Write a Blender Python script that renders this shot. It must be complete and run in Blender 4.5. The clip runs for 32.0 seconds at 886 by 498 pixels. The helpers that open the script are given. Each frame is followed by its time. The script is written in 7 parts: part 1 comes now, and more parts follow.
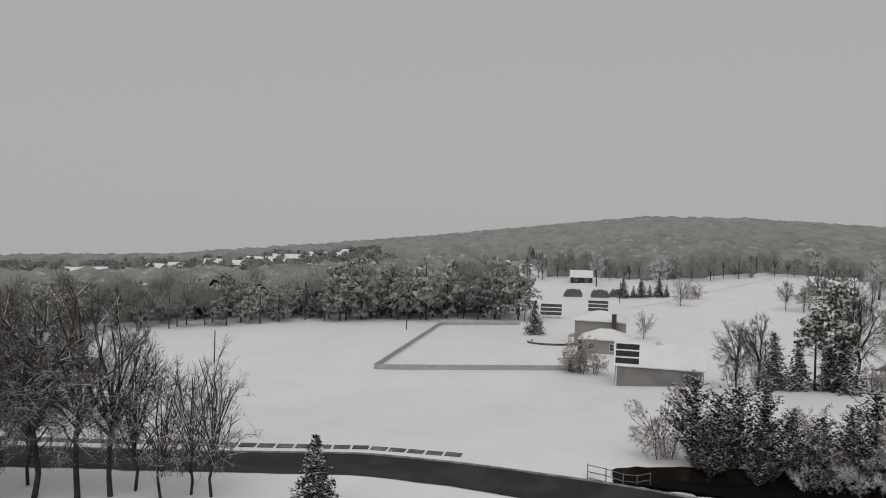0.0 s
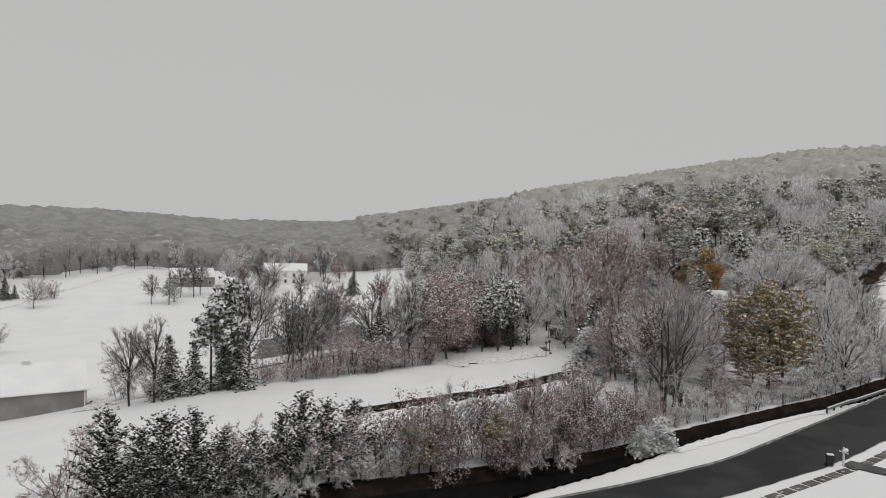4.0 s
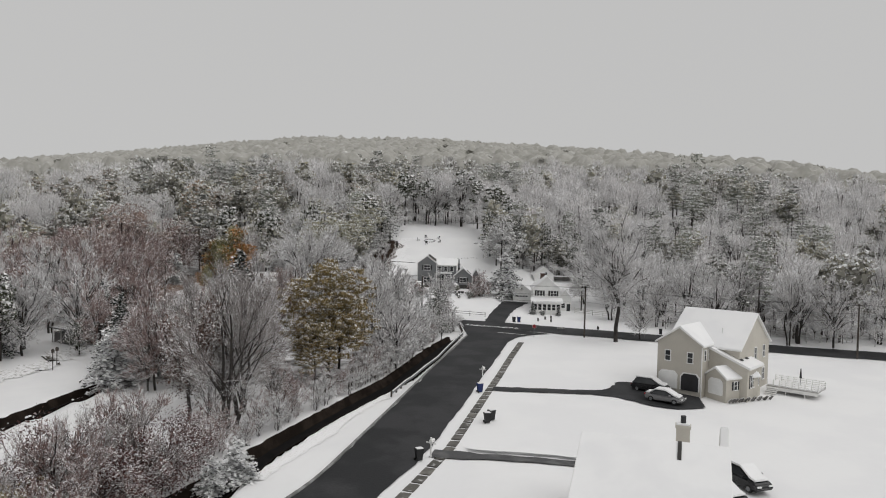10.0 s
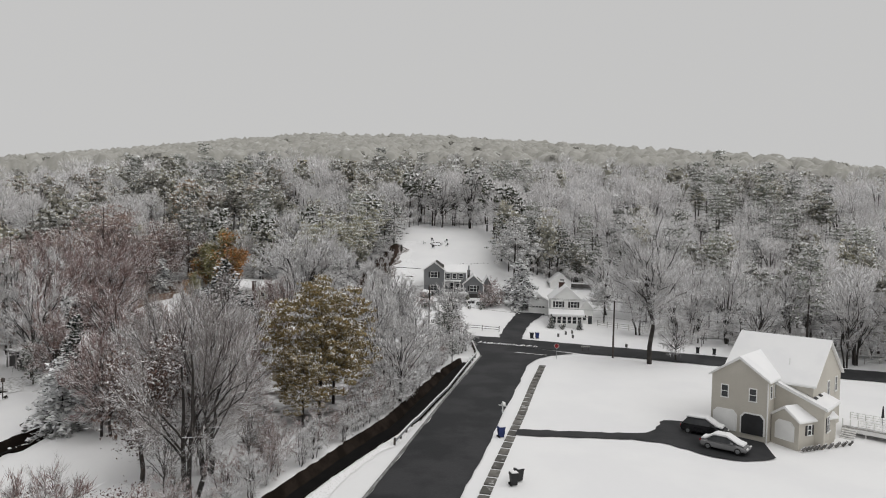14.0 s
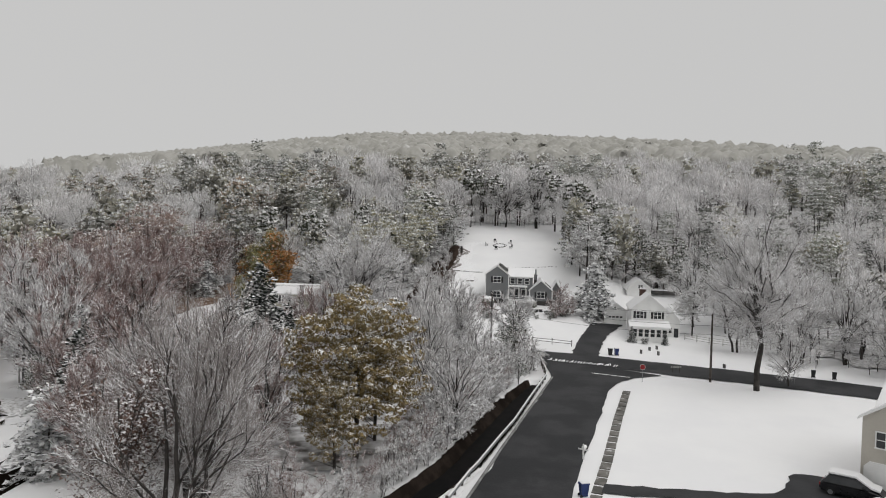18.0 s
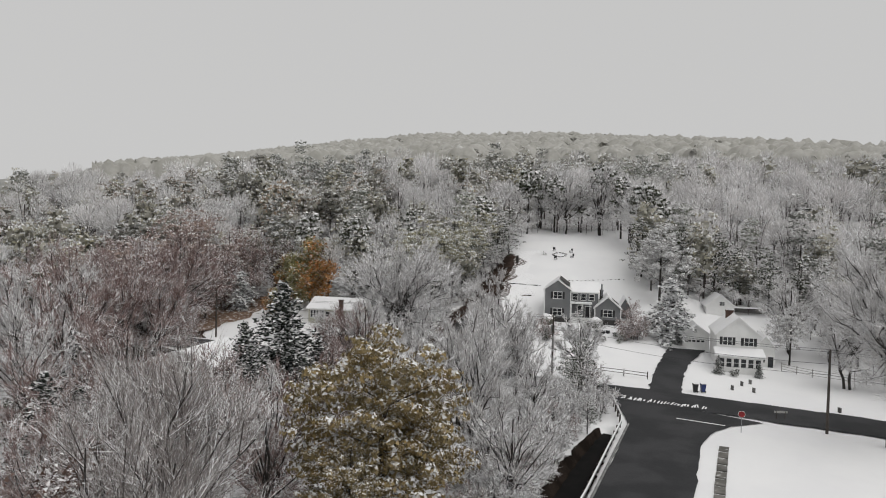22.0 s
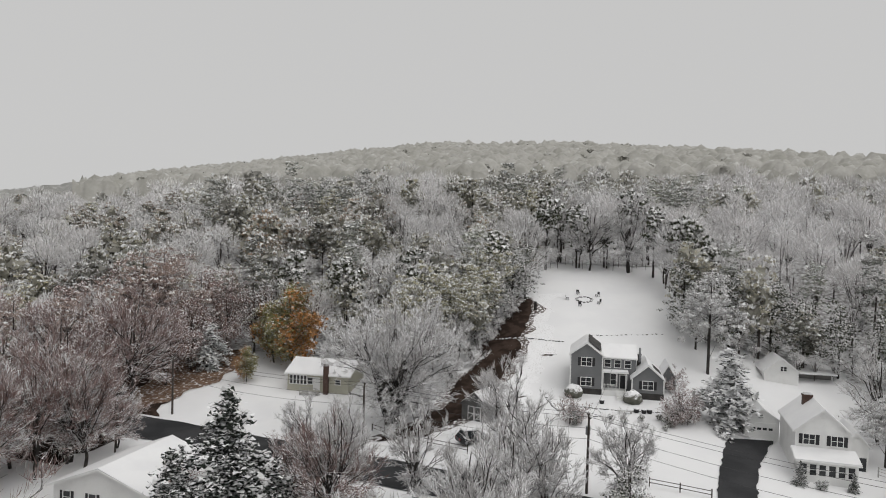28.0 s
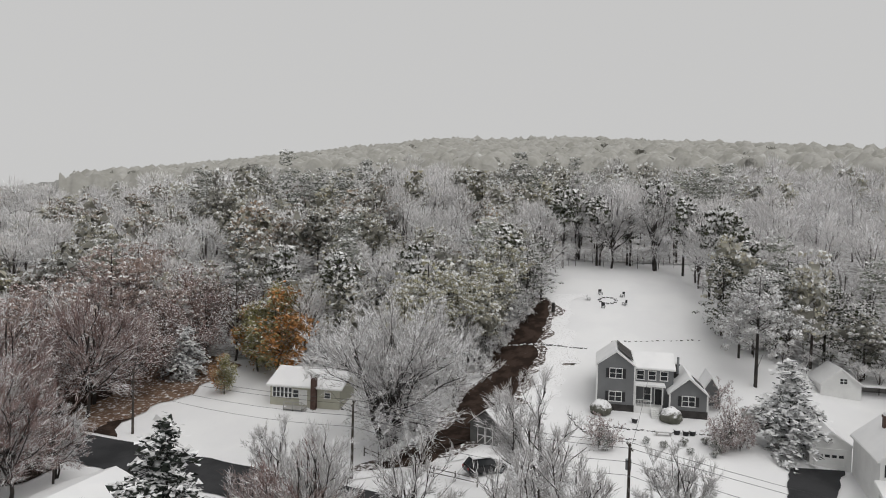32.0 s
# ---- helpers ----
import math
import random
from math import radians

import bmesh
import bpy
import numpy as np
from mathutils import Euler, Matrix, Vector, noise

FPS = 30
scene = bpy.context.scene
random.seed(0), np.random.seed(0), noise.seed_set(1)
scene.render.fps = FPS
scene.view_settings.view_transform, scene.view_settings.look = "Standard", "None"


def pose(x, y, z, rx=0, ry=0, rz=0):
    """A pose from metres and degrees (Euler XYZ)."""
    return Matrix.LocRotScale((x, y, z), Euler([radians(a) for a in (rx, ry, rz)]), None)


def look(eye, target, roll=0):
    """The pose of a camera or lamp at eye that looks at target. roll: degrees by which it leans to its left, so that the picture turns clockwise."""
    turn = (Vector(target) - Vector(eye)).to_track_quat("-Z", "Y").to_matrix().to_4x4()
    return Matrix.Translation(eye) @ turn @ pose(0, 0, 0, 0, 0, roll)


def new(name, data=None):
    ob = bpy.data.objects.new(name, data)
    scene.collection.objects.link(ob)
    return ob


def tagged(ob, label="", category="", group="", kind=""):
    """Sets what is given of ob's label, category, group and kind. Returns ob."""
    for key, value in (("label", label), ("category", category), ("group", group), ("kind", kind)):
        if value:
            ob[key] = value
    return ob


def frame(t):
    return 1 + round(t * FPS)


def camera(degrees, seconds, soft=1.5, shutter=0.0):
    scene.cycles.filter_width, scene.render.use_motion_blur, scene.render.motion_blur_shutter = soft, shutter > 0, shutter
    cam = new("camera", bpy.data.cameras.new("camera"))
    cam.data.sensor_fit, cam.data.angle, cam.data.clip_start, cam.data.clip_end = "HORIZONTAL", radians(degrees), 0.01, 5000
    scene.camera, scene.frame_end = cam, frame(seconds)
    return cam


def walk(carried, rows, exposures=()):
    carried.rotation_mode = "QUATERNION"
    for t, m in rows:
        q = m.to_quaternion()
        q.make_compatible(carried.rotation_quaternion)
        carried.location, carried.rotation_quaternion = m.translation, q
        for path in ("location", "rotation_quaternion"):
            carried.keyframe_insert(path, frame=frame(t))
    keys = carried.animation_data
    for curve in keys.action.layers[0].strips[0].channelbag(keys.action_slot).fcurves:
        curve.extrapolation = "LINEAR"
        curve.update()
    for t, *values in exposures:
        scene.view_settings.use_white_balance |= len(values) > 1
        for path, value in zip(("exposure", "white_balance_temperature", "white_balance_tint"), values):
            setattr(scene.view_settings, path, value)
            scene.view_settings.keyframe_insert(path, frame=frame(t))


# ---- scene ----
cam = camera(64.4, 32.0, 1.0)
METRES, EYE, TILT, LEAN, TURN = 118.0, 22.0, -1.5, -1.4, 0.0
ROWS = [
    (0.0, 0.0, 0.0, 0.0, 0.0, 0.0, -0.0),
    (0.5, -0.0052, 0.0147, 0.0014, -3.97, -0.05, 0.07),
    (1.0, -0.0055, 0.03, 0.0027, -8.24, -0.1, 0.2),
    (1.5, -0.0068, 0.0454, 0.0034, -14.32, -0.17, 0.29),
    (2.0, -0.0072, 0.0612, 0.004, -21.31, -0.3, 0.43),
    (2.5, -0.0072, 0.0757, 0.0049, -25.9, -0.41, 0.48),
    (3.0, -0.005, 0.0892, 0.0059, -32.49, -0.6, 0.56),
    (3.5, -0.0034, 0.1031, 0.0065, -41.92, -0.84, 0.62),
    (5.5, 0.0136, 0.1544, 0.0085, -69.29, -1.81, 0.42),
    (6.0, 0.0212, 0.1639, 0.0088, -77.06, -2.08, 0.28),
    (6.5, 0.0296, 0.1744, 0.0081, -83.14, -2.24, 0.11),
    (7.0, 0.0395, 0.1839, 0.0078, -87.62, -2.41, 0.01),
    (7.5, 0.0505, 0.1925, 0.0069, -93.05, -2.53, -0.15),
    (8.0, 0.0627, 0.1989, 0.0058, -93.1, -2.61, -0.15),
    (8.5, 0.0756, 0.2042, 0.0046, -93.11, -2.68, -0.15),
    (9.0, 0.0889, 0.2085, 0.0033, -93.1, -2.75, -0.14),
    (9.5, 0.1034, 0.2134, 0.0019, -90.72, -2.81, -0.02),
    (10.0, 0.1179, 0.2144, 0.0007, -88.75, -2.84, 0.05),
    (10.5, 0.1326, 0.2164, -0.0003, -88.72, -2.88, 0.06),
    (11.0, 0.1476, 0.2182, -0.0014, -88.67, -2.92, 0.06),
    (11.5, 0.1632, 0.2197, 0.0002, -88.63, -2.98, 0.07),
    (12.0, 0.1789, 0.2212, 0.0049, -88.6, -3.03, 0.08),
    (12.5, 0.194, 0.2224, 0.0091, -88.55, -3.05, 0.09),
    (13.0, 0.2098, 0.2235, 0.0122, -88.5, -3.05, 0.08),
    (13.5, 0.2255, 0.2245, 0.0117, -88.45, -3.05, 0.07),
    (14.0, 0.2415, 0.2252, 0.0107, -88.4, -3.06, 0.07),
    (14.5, 0.2574, 0.2259, 0.0101, -88.36, -3.07, 0.08),
    (16.5, 0.3206, 0.2289, 0.0079, -88.2, -3.09, 0.04),
    (17.0, 0.3378, 0.2306, 0.0069, -84.28, -3.03, 0.22),
    (17.5, 0.3536, 0.2303, 0.0068, -83.37, -3.02, 0.23),
    (18.0, 0.3698, 0.231, 0.0067, -83.3, -3.01, 0.23),
    (18.5, 0.3861, 0.2322, 0.0068, -83.26, -2.99, 0.18),
    (19.0, 0.4029, 0.2344, 0.0063, -79.92, -2.93, 0.33),
    (19.5, 0.4191, 0.2349, 0.0062, -79.07, -2.92, 0.34),
    (20.0, 0.4349, 0.2365, 0.0062, -79.02, -2.91, 0.31),
    (20.5, 0.4508, 0.2381, 0.0059, -78.97, -2.9, 0.31),
    (21.0, 0.4666, 0.2398, 0.0065, -78.91, -2.9, 0.3),
    (21.5, 0.4828, 0.242, 0.0109, -78.89, -2.9, 0.28),
    (22.0, 0.4983, 0.2441, 0.0163, -78.83, -2.9, 0.27),
    (22.5, 0.5138, 0.2467, 0.0217, -78.76, -2.88, 0.25),
    (23.0, 0.5292, 0.249, 0.0271, -78.7, -2.85, 0.23),
    (23.5, 0.5442, 0.2518, 0.0326, -78.65, -2.81, 0.19),
    (24.0, 0.5594, 0.2546, 0.0381, -78.61, -2.79, 0.18),
    (24.5, 0.5746, 0.2574, 0.044, -78.61, -2.77, 0.16),
    (25.0, 0.5897, 0.2604, 0.0494, -78.56, -2.74, 0.14),
    (25.5, 0.6051, 0.2637, 0.0553, -78.49, -2.71, 0.13),
    (27.5, 0.6712, 0.2721, 0.0768, -78.09, -2.69, 0.16),
    (28.0, 0.6875, 0.2748, 0.0758, -78.02, -2.64, 0.18),
    (28.5, 0.7037, 0.2773, 0.0754, -77.96, -2.64, 0.19),
    (29.0, 0.7197, 0.2805, 0.0747, -77.9, -2.62, 0.19),
    (29.5, 0.7355, 0.2833, 0.074, -77.82, -2.63, 0.2),
    (30.0, 0.7511, 0.2861, 0.0726, -77.73, -2.62, 0.19),
    (30.5, 0.7664, 0.289, 0.0685, -77.64, -2.6, 0.18),
    (31.0, 0.7815, 0.292, 0.0643, -77.55, -2.61, 0.18),
    (31.5, 0.7969, 0.295, 0.0623, -77.44, -2.63, 0.18),
    (32.0, 0.8125, 0.2982, 0.0615, -77.34, -2.62, 0.19),
]
EXPOSURES = [(0, -0.42), (2, -0.32), (3.5, -0.2), (6, 0.0), (9, -0.05), (13, 0.0), (19, 0.05), (32, 0.05)]
walk(cam, [(t, pose(0, 0, EYE, TILT, LEAN, TURN) @ pose(METRES * x, METRES * y, METRES * z, 90 + pitch, roll, yaw)) for t, x, y, z, yaw, pitch, roll in ROWS], EXPOSURES)

# overcast daylight: a grey sky, and the brighter cloud overhead as one wide soft sun
world = bpy.data.worlds.new("overcast_sky")
scene.world = world
world.use_nodes = True
wn, wl = world.node_tree.nodes, world.node_tree.links
wn.clear()
sky = wn.new("ShaderNodeTexSky")
sky.sky_type, sky.sun_disc, sky.sun_elevation, sky.sun_rotation = "NISHITA", False, radians(48), radians(200)
hue = wn.new("ShaderNodeHueSaturation")
hue.inputs["Saturation"].default_value, hue.inputs["Value"].default_value = 0.06, 0.045
cloud = wn.new("ShaderNodeMix")
cloud.data_type, cloud.inputs["Factor"].default_value = "RGBA", 0.9
cloud.inputs[7].default_value = (0.585, 0.583, 0.58, 1)
wl.new(sky.outputs[0], hue.inputs["Color"])
wl.new(hue.outputs[0], cloud.inputs[6])
back = wn.new("ShaderNodeBackground")
wl.new(cloud.outputs[2], back.inputs["Color"])
wl.new(back.outputs[0], wn.new("ShaderNodeOutputWorld").inputs["Surface"])
sun = new("sun", bpy.data.lights.new("sun", "SUN"))
sun.data.energy, sun.data.angle, sun.data.color = 1.5, radians(70), (1.0, 0.985, 0.96)
sun.matrix_world = look((0, 0, 100), (18, 50, 0))

# ---- materials ----
def material(name, colour, other=None, rough=0.85, scale=1.0, fine=8.0, bump=0.3, island=0.0, snow=None, metal=0.0, obj=0.0, cut=(0.4, 0.62), ior=1.45, tone=0.0, speck=0.5):
    """A rough surface: two scales of noise between two colours, fine relief, and snow (low, high: how steep a face still holds it)."""
    m = bpy.data.materials.new(name)
    m.use_nodes = True
    n, l = m.node_tree.nodes, m.node_tree.links
    p = n["Principled BSDF"]
    p.inputs["Roughness"].default_value, p.inputs["Metallic"].default_value, p.inputs["IOR"].default_value = rough, metal, ior
    geo = n.new("ShaderNodeNewGeometry")

    def tex(s, detail=3.0):
        t = n.new("ShaderNodeTexNoise")
        t.inputs["Scale"].default_value, t.inputs["Detail"].default_value = s, detail
        l.new(geo.outputs["Position"], t.inputs["Vector"])
        return t.outputs["Fac"]

    def ramp(v, a, b):
        t = n.new("ShaderNodeMapRange")
        t.interpolation_type = "SMOOTHSTEP"
        t.inputs["From Min"].default_value, t.inputs["From Max"].default_value = a, b
        l.new(v, t.inputs["Value"])
        return t.outputs["Result"]

    def mix(f, a, b):
        t = n.new("ShaderNodeMix")
        t.data_type = "RGBA"
        for s, v in ((t.inputs["Factor"], f), (t.inputs[6], a), (t.inputs[7], b)):
            if isinstance(v, tuple):
                s.default_value = (*v, 1)
            elif isinstance(v, float):
                s.default_value = v
            else:
                l.new(v, s)
        return t.outputs[2]

    def maths(op, a, b):
        t = n.new("ShaderNodeMath")
        t.operation = op
        for s, v in zip(t.inputs, (a, b)):
            if isinstance(v, (int, float)):
                s.default_value = v
            else:
                l.new(v, s)
        return t.outputs[0]

    other = other or tuple(c * 0.7 for c in colour)
    grain = tex(fine)
    c = mix(ramp(tex(scale), *cut), colour, other)
    c = mix(maths("MULTIPLY", grain, speck), c, tuple(v * 0.55 for v in colour))
    if island or obj:
        info = n.new("ShaderNodeObjectInfo").outputs["Random"] if obj else geo.outputs["Random Per Island"]
        v = maths("ADD", maths("MULTIPLY", info, 2 * (island or obj)), 1 - (island or obj))
        hs = n.new("ShaderNodeHueSaturation")
        l.new(c, hs.inputs["Color"])
        l.new(v, hs.inputs["Value"])
        c = hs.outputs["Color"]
    if tone:
        own = n.new("ShaderNodeAttribute")
        own.attribute_name = "tone"
        hs = n.new("ShaderNodeHueSaturation")
        l.new(c, hs.inputs["Color"])
        l.new(maths("ADD", maths("MULTIPLY", own.outputs["Fac"], tone), 1.0), hs.inputs["Value"])
        l.new(maths("ADD", maths("MULTIPLY", own.outputs["Fac"], tone * 0.9), 1.0), hs.inputs["Saturation"])
        c = hs.outputs["Color"]
    if snow:
        sep = n.new("ShaderNodeSeparateXYZ")
        l.new(geo.outputs["Normal"], sep.inputs[0])
        up = maths("ADD", sep.outputs["Z"], maths("MULTIPLY", maths("SUBTRACT", tex(fine * 0.45, 2.0), 0.5), 1.1))
        c = mix(ramp(up, *snow), c, (0.8, 0.8, 0.81))
    l.new(c, p.inputs["Base Color"])
    if bump:
        b = n.new("ShaderNodeBump")
        b.inputs["Strength"].default_value, b.inputs["Distance"].default_value = bump, 0.05
        l.new(grain, b.inputs["Height"])
        l.new(b.outputs[0], p.inputs["Normal"])
    return m


M = {}
M["snow"] = material("snow", (0.765, 0.765, 0.77), (0.735, 0.735, 0.745), 0.6, 0.12, 2.2, 0.1, speck=0.06)
M["snow_roof"] = material("snow_roof", (0.765, 0.765, 0.77), (0.725, 0.725, 0.735), 0.6, 0.3, 3.0, 0.06, speck=0.06)
M["asphalt"] = material("wet_asphalt", (0.024, 0.025, 0.027), (0.045, 0.045, 0.048), 0.7, 0.22, 5.0, 0.3, ior=1.28, snow=(1.36, 1.46))
M["slush"] = material("slushy_asphalt", (0.05, 0.05, 0.053), (0.12, 0.12, 0.12), 0.5, 0.6, 5.0, 0.3, cut=(0.5, 0.7))
M["concrete"] = material("wet_concrete", (0.085, 0.08, 0.07), (0.15, 0.142, 0.13), 0.6, 0.9, 3.0, 0.2, obj=0.35, snow=(1.12, 1.35))
M["kerb"] = material("kerb_stone", (0.16, 0.16, 0.155), (0.3, 0.3, 0.3), 0.7, 1.0, 9.0, 0.2)
M["earth"] = material("bare_earth", (0.014, 0.011, 0.009), (0.03, 0.023, 0.019), 1.0, 0.5, 5.0, 0.5, snow=(1.36, 1.52), ior=1.1)
M["mulch"] = material("leaf_litter", (0.03, 0.021, 0.017), (0.065, 0.045, 0.036), 1.0, 0.6, 4.0, 0.7, snow=(1.2, 1.45), ior=1.15)
M["orange"] = material("fallen_leaves", (0.13, 0.075, 0.045), (0.19, 0.12, 0.08), 0.95, 0.5, 4.0, 0.5, snow=(1.0, 1.3))
M["bark"] = material("snowy_bark", (0.045, 0.038, 0.034), (0.085, 0.075, 0.068), 0.9, 1.5, 12.0, 0.5, snow=(0.35, 0.8))
M["bark_dark"] = material("dark_wet_bark", (0.03, 0.026, 0.024), (0.06, 0.052, 0.047), 0.9, 1.5, 12.0, 0.5, snow=(0.85, 1.2))
M["twig"] = material("bare_twigs", (0.10, 0.088, 0.08), (0.15, 0.135, 0.125), 0.9, 2.0, 10.0, 0.0, island=0.3, snow=(0.5, 0.9))
M["frost"] = material("frosted_twigs", (0.55, 0.535, 0.53), (0.66, 0.645, 0.64), 0.85, 0.6, 6.0, 0.0, island=0.22, snow=(0.05, 0.5))
M["frost_pink"] = material("frosted_pinkish_twigs", (0.25, 0.165, 0.15), (0.41, 0.33, 0.315), 0.85, 0.6, 6.0, 0.0, island=0.35, snow=(0.2, 0.7))
M["leaf_green"] = material("snowy_green_leaves", (0.045, 0.052, 0.03), (0.085, 0.09, 0.055), 0.8, 0.5, 5.0, 0.0, island=0.45, snow=(0.25, 0.75))
M["leaf_olive"] = material("snowy_olive_leaves", (0.25, 0.18, 0.075), (0.29, 0.235, 0.125), 0.8, 0.35, 5.0, 0.0, island=0.4, snow=(0.55, 1.1))
M["leaf_brown"] = material("snowy_russet_leaves", (0.095, 0.055, 0.042), (0.15, 0.098, 0.08), 0.8, 0.4, 5.0, 0.0, island=0.45, snow=(0.5, 1.0))
M["leaf_orange"] = material("orange_autumn_leaves", (0.44, 0.20, 0.06), (0.38, 0.21, 0.09), 0.8, 0.4, 5.0, 0.0, island=0.35, snow=(0.8, 1.3))
M["leaf_red"] = material("snowy_reddish_twigs", (0.27, 0.165, 0.145), (0.36, 0.27, 0.25), 0.8, 0.4, 5.0, 0.0, island=0.4, snow=(0.4, 0.95))
M["needle"] = material("snowy_spruce_needles", (0.018, 0.025, 0.02), (0.036, 0.045, 0.033), 0.8, 0.6, 6.0, 0.0, island=0.4, snow=(0.5, 0.95))
M["needle_bare"] = material("dark_juniper_needles", (0.014, 0.018, 0.013), (0.03, 0.034, 0.025), 0.8, 0.6, 6.0, 0.0, island=0.4, snow=(0.6, 1.1))
# leaf colour raised for the haze over the hillside
M["wood_a"] = material("hazed_hill_oaks", (0.40, 0.38, 0.29), (0.50, 0.475, 0.40), 0.85, 0.04, 2.0, 0.0, island=0.35, tone=0.4)
M["wood_b"] = material("frosted_hill_woods", (0.72, 0.70, 0.695), (0.80, 0.785, 0.78), 0.85, 0.06, 2.0, 0.0, island=0.18, snow=(0.0, 0.6), tone=0.15)
# valley belt in a hazy grey, the haze being part of the colour
M["wood_valley"] = material("hazed_valley_woods", (0.30, 0.302, 0.285), (0.40, 0.40, 0.38), 0.85, 0.03, 1.0, 0.0, island=0.2, tone=0.25)
M["beige"] = material("beige_siding", (0.55, 0.52, 0.46), (0.51, 0.48, 0.425), 0.7, 0.4, 10.0, 0.1)
M["greysid"] = material("grey_siding", (0.20, 0.205, 0.21), (0.17, 0.175, 0.18), 0.7, 0.4, 10.0, 0.1)
M["white"] = material("white_paint", (0.80, 0.80, 0.79), (0.74, 0.74, 0.73), 0.6, 0.5, 8.0, 0.05, speck=0.15)
M["cream"] = material("cream_siding", (0.50, 0.49, 0.40), (0.45, 0.44, 0.36), 0.7, 0.5, 8.0, 0.1)
M["barn"] = material("grey_barn_boards", (0.27, 0.26, 0.25), (0.21, 0.20, 0.195), 0.8, 0.3, 6.0, 0.2)
M["farm"] = material("tan_siding", (0.34, 0.325, 0.285), (0.30, 0.285, 0.25), 0.75, 0.4, 8.0, 0.1)
M["shedgrey"] = material("grey_shed_boards", (0.12, 0.12, 0.118), (0.16, 0.16, 0.155), 0.8, 0.6, 8.0, 0.15)
M["shingle"] = material("dark_shingles", (0.04, 0.038, 0.036), (0.065, 0.06, 0.058), 0.85, 1.0, 10.0, 0.4)
M["brick"] = material("dark_red_brick", (0.085, 0.05, 0.04), (0.12, 0.075, 0.06), 0.85, 2.0, 10.0, 0.4)
M["stone"] = material("field_stone", (0.10, 0.095, 0.09), (0.17, 0.165, 0.16), 0.85, 1.0, 8.0, 0.4, obj=0.3, snow=(0.45, 0.85))
M["glass"] = material("dark_window_glass", (0.03, 0.033, 0.036), (0.05, 0.052, 0.056), 0.08, 0.8, 3.0, 0.0)
M["solar"] = material("solar_panel_glass", (0.012, 0.013, 0.018), (0.02, 0.02, 0.026), 0.15, 0.8, 3.0, 0.0)
M["shutter"] = material("black_shutter", (0.02, 0.02, 0.022), (0.03, 0.03, 0.033), 0.6, 1.0, 10.0, 0.05)
M["fence_grey"] = material("weathered_fence", (0.42, 0.415, 0.40), (0.5, 0.49, 0.475), 0.85, 0.8, 10.0, 0.3)
M["pole"] = material("weathered_pole", (0.06, 0.05, 0.043), (0.10, 0.085, 0.075), 0.85, 1.5, 12.0, 0.3)
M["metal"] = material("galvanised_steel", (0.32, 0.33, 0.34), (0.24, 0.25, 0.26), 0.45, 1.0, 10.0, 0.05, metal=0.6)
M["wire"] = material("black_cable", (0.05, 0.05, 0.05), None, 0.6, 1.0, 5.0, 0.0)
M["rubber"] = material("black_rubber", (0.015, 0.015, 0.015), None, 0.8, 1.0, 5.0, 0.0)
M["car_black"] = material("black_car_paint", (0.012, 0.012, 0.014), (0.02, 0.02, 0.022), 0.25, 1.0, 6.0, 0.0)
M["car_grey"] = material("silver_car_paint", (0.22, 0.22, 0.225), (0.19, 0.19, 0.195), 0.3, 1.0, 6.0, 0.0)
M["bin_black"] = material("black_plastic", (0.018, 0.018, 0.02), None, 0.5, 1.0, 6.0, 0.0)
M["bin_blue"] = material("blue_plastic", (0.02, 0.04, 0.16), None, 0.5, 1.0, 6.0, 0.0)
M["sign_red"] = material("red_sign", (0.32, 0.02, 0.025), None, 0.5, 1.0, 6.0, 0.0)
M["grass"] = material("grass_in_snow", (0.10, 0.09, 0.06), (0.16, 0.14, 0.10), 0.9, 0.5, 6.0, 0.2, snow=(0.6, 1.1))
# upper woods with the haze painted into a pale leaf colour
M["wood_up"] = material("hazed_upper_woods", (0.36, 0.35, 0.30), (0.47, 0.455, 0.405), 0.85, 0.03, 2.0, 0.0, island=0.2, tone=0.3)
M["water"] = material("dark_brook_water", (0.006, 0.006, 0.006), (0.01, 0.009, 0.009), 0.7, 0.8, 3.0, 0.05, ior=1.15)
# flat grey of the snowfall haze, given to the backdrop
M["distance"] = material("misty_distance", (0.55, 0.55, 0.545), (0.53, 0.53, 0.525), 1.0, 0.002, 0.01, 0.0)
M["frost_dark"] = material("snow_lined_twigs", (0.25, 0.222, 0.212), (0.39, 0.358, 0.345), 0.85, 0.6, 6.0, 0.0, island=0.4, snow=(0.15, 0.65))
# distant woods greyed by colour in place of haze
M["wood_dist"] = material("hazed_distant_woods", (0.23, 0.232, 0.222), (0.33, 0.33, 0.32), 0.95, 0.1, 0.45, 0.4, cut=(0.3, 0.7), snow=(1.1, 1.7))
M["litter"] = material("snowy_leaf_litter", (0.11, 0.095, 0.085), (0.2, 0.18, 0.17), 0.95, 0.2, 3.0, 0.4, snow=(0.6, 1.25))
M["mound"] = material("snowy_clipped_shrub", (0.09, 0.09, 0.07), (0.16, 0.16, 0.135), 0.85, 0.8, 7.0, 0.0, island=0.2, snow=(0.2, 0.8))
# hill pines far paler than pine leaves: haze is in the colour
M["wood_pine"] = material("hazed_hill_pines", (0.24, 0.25, 0.22), (0.34, 0.35, 0.305), 0.85, 0.05, 2.0, 0.0, island=0.35, tone=0.3)
M["tuft_snow"] = material("snow_on_leaf_tufts", (0.76, 0.76, 0.755), (0.82, 0.82, 0.82), 0.7, 0.4, 2.0, 0.0, island=0.1, tone=0.08)
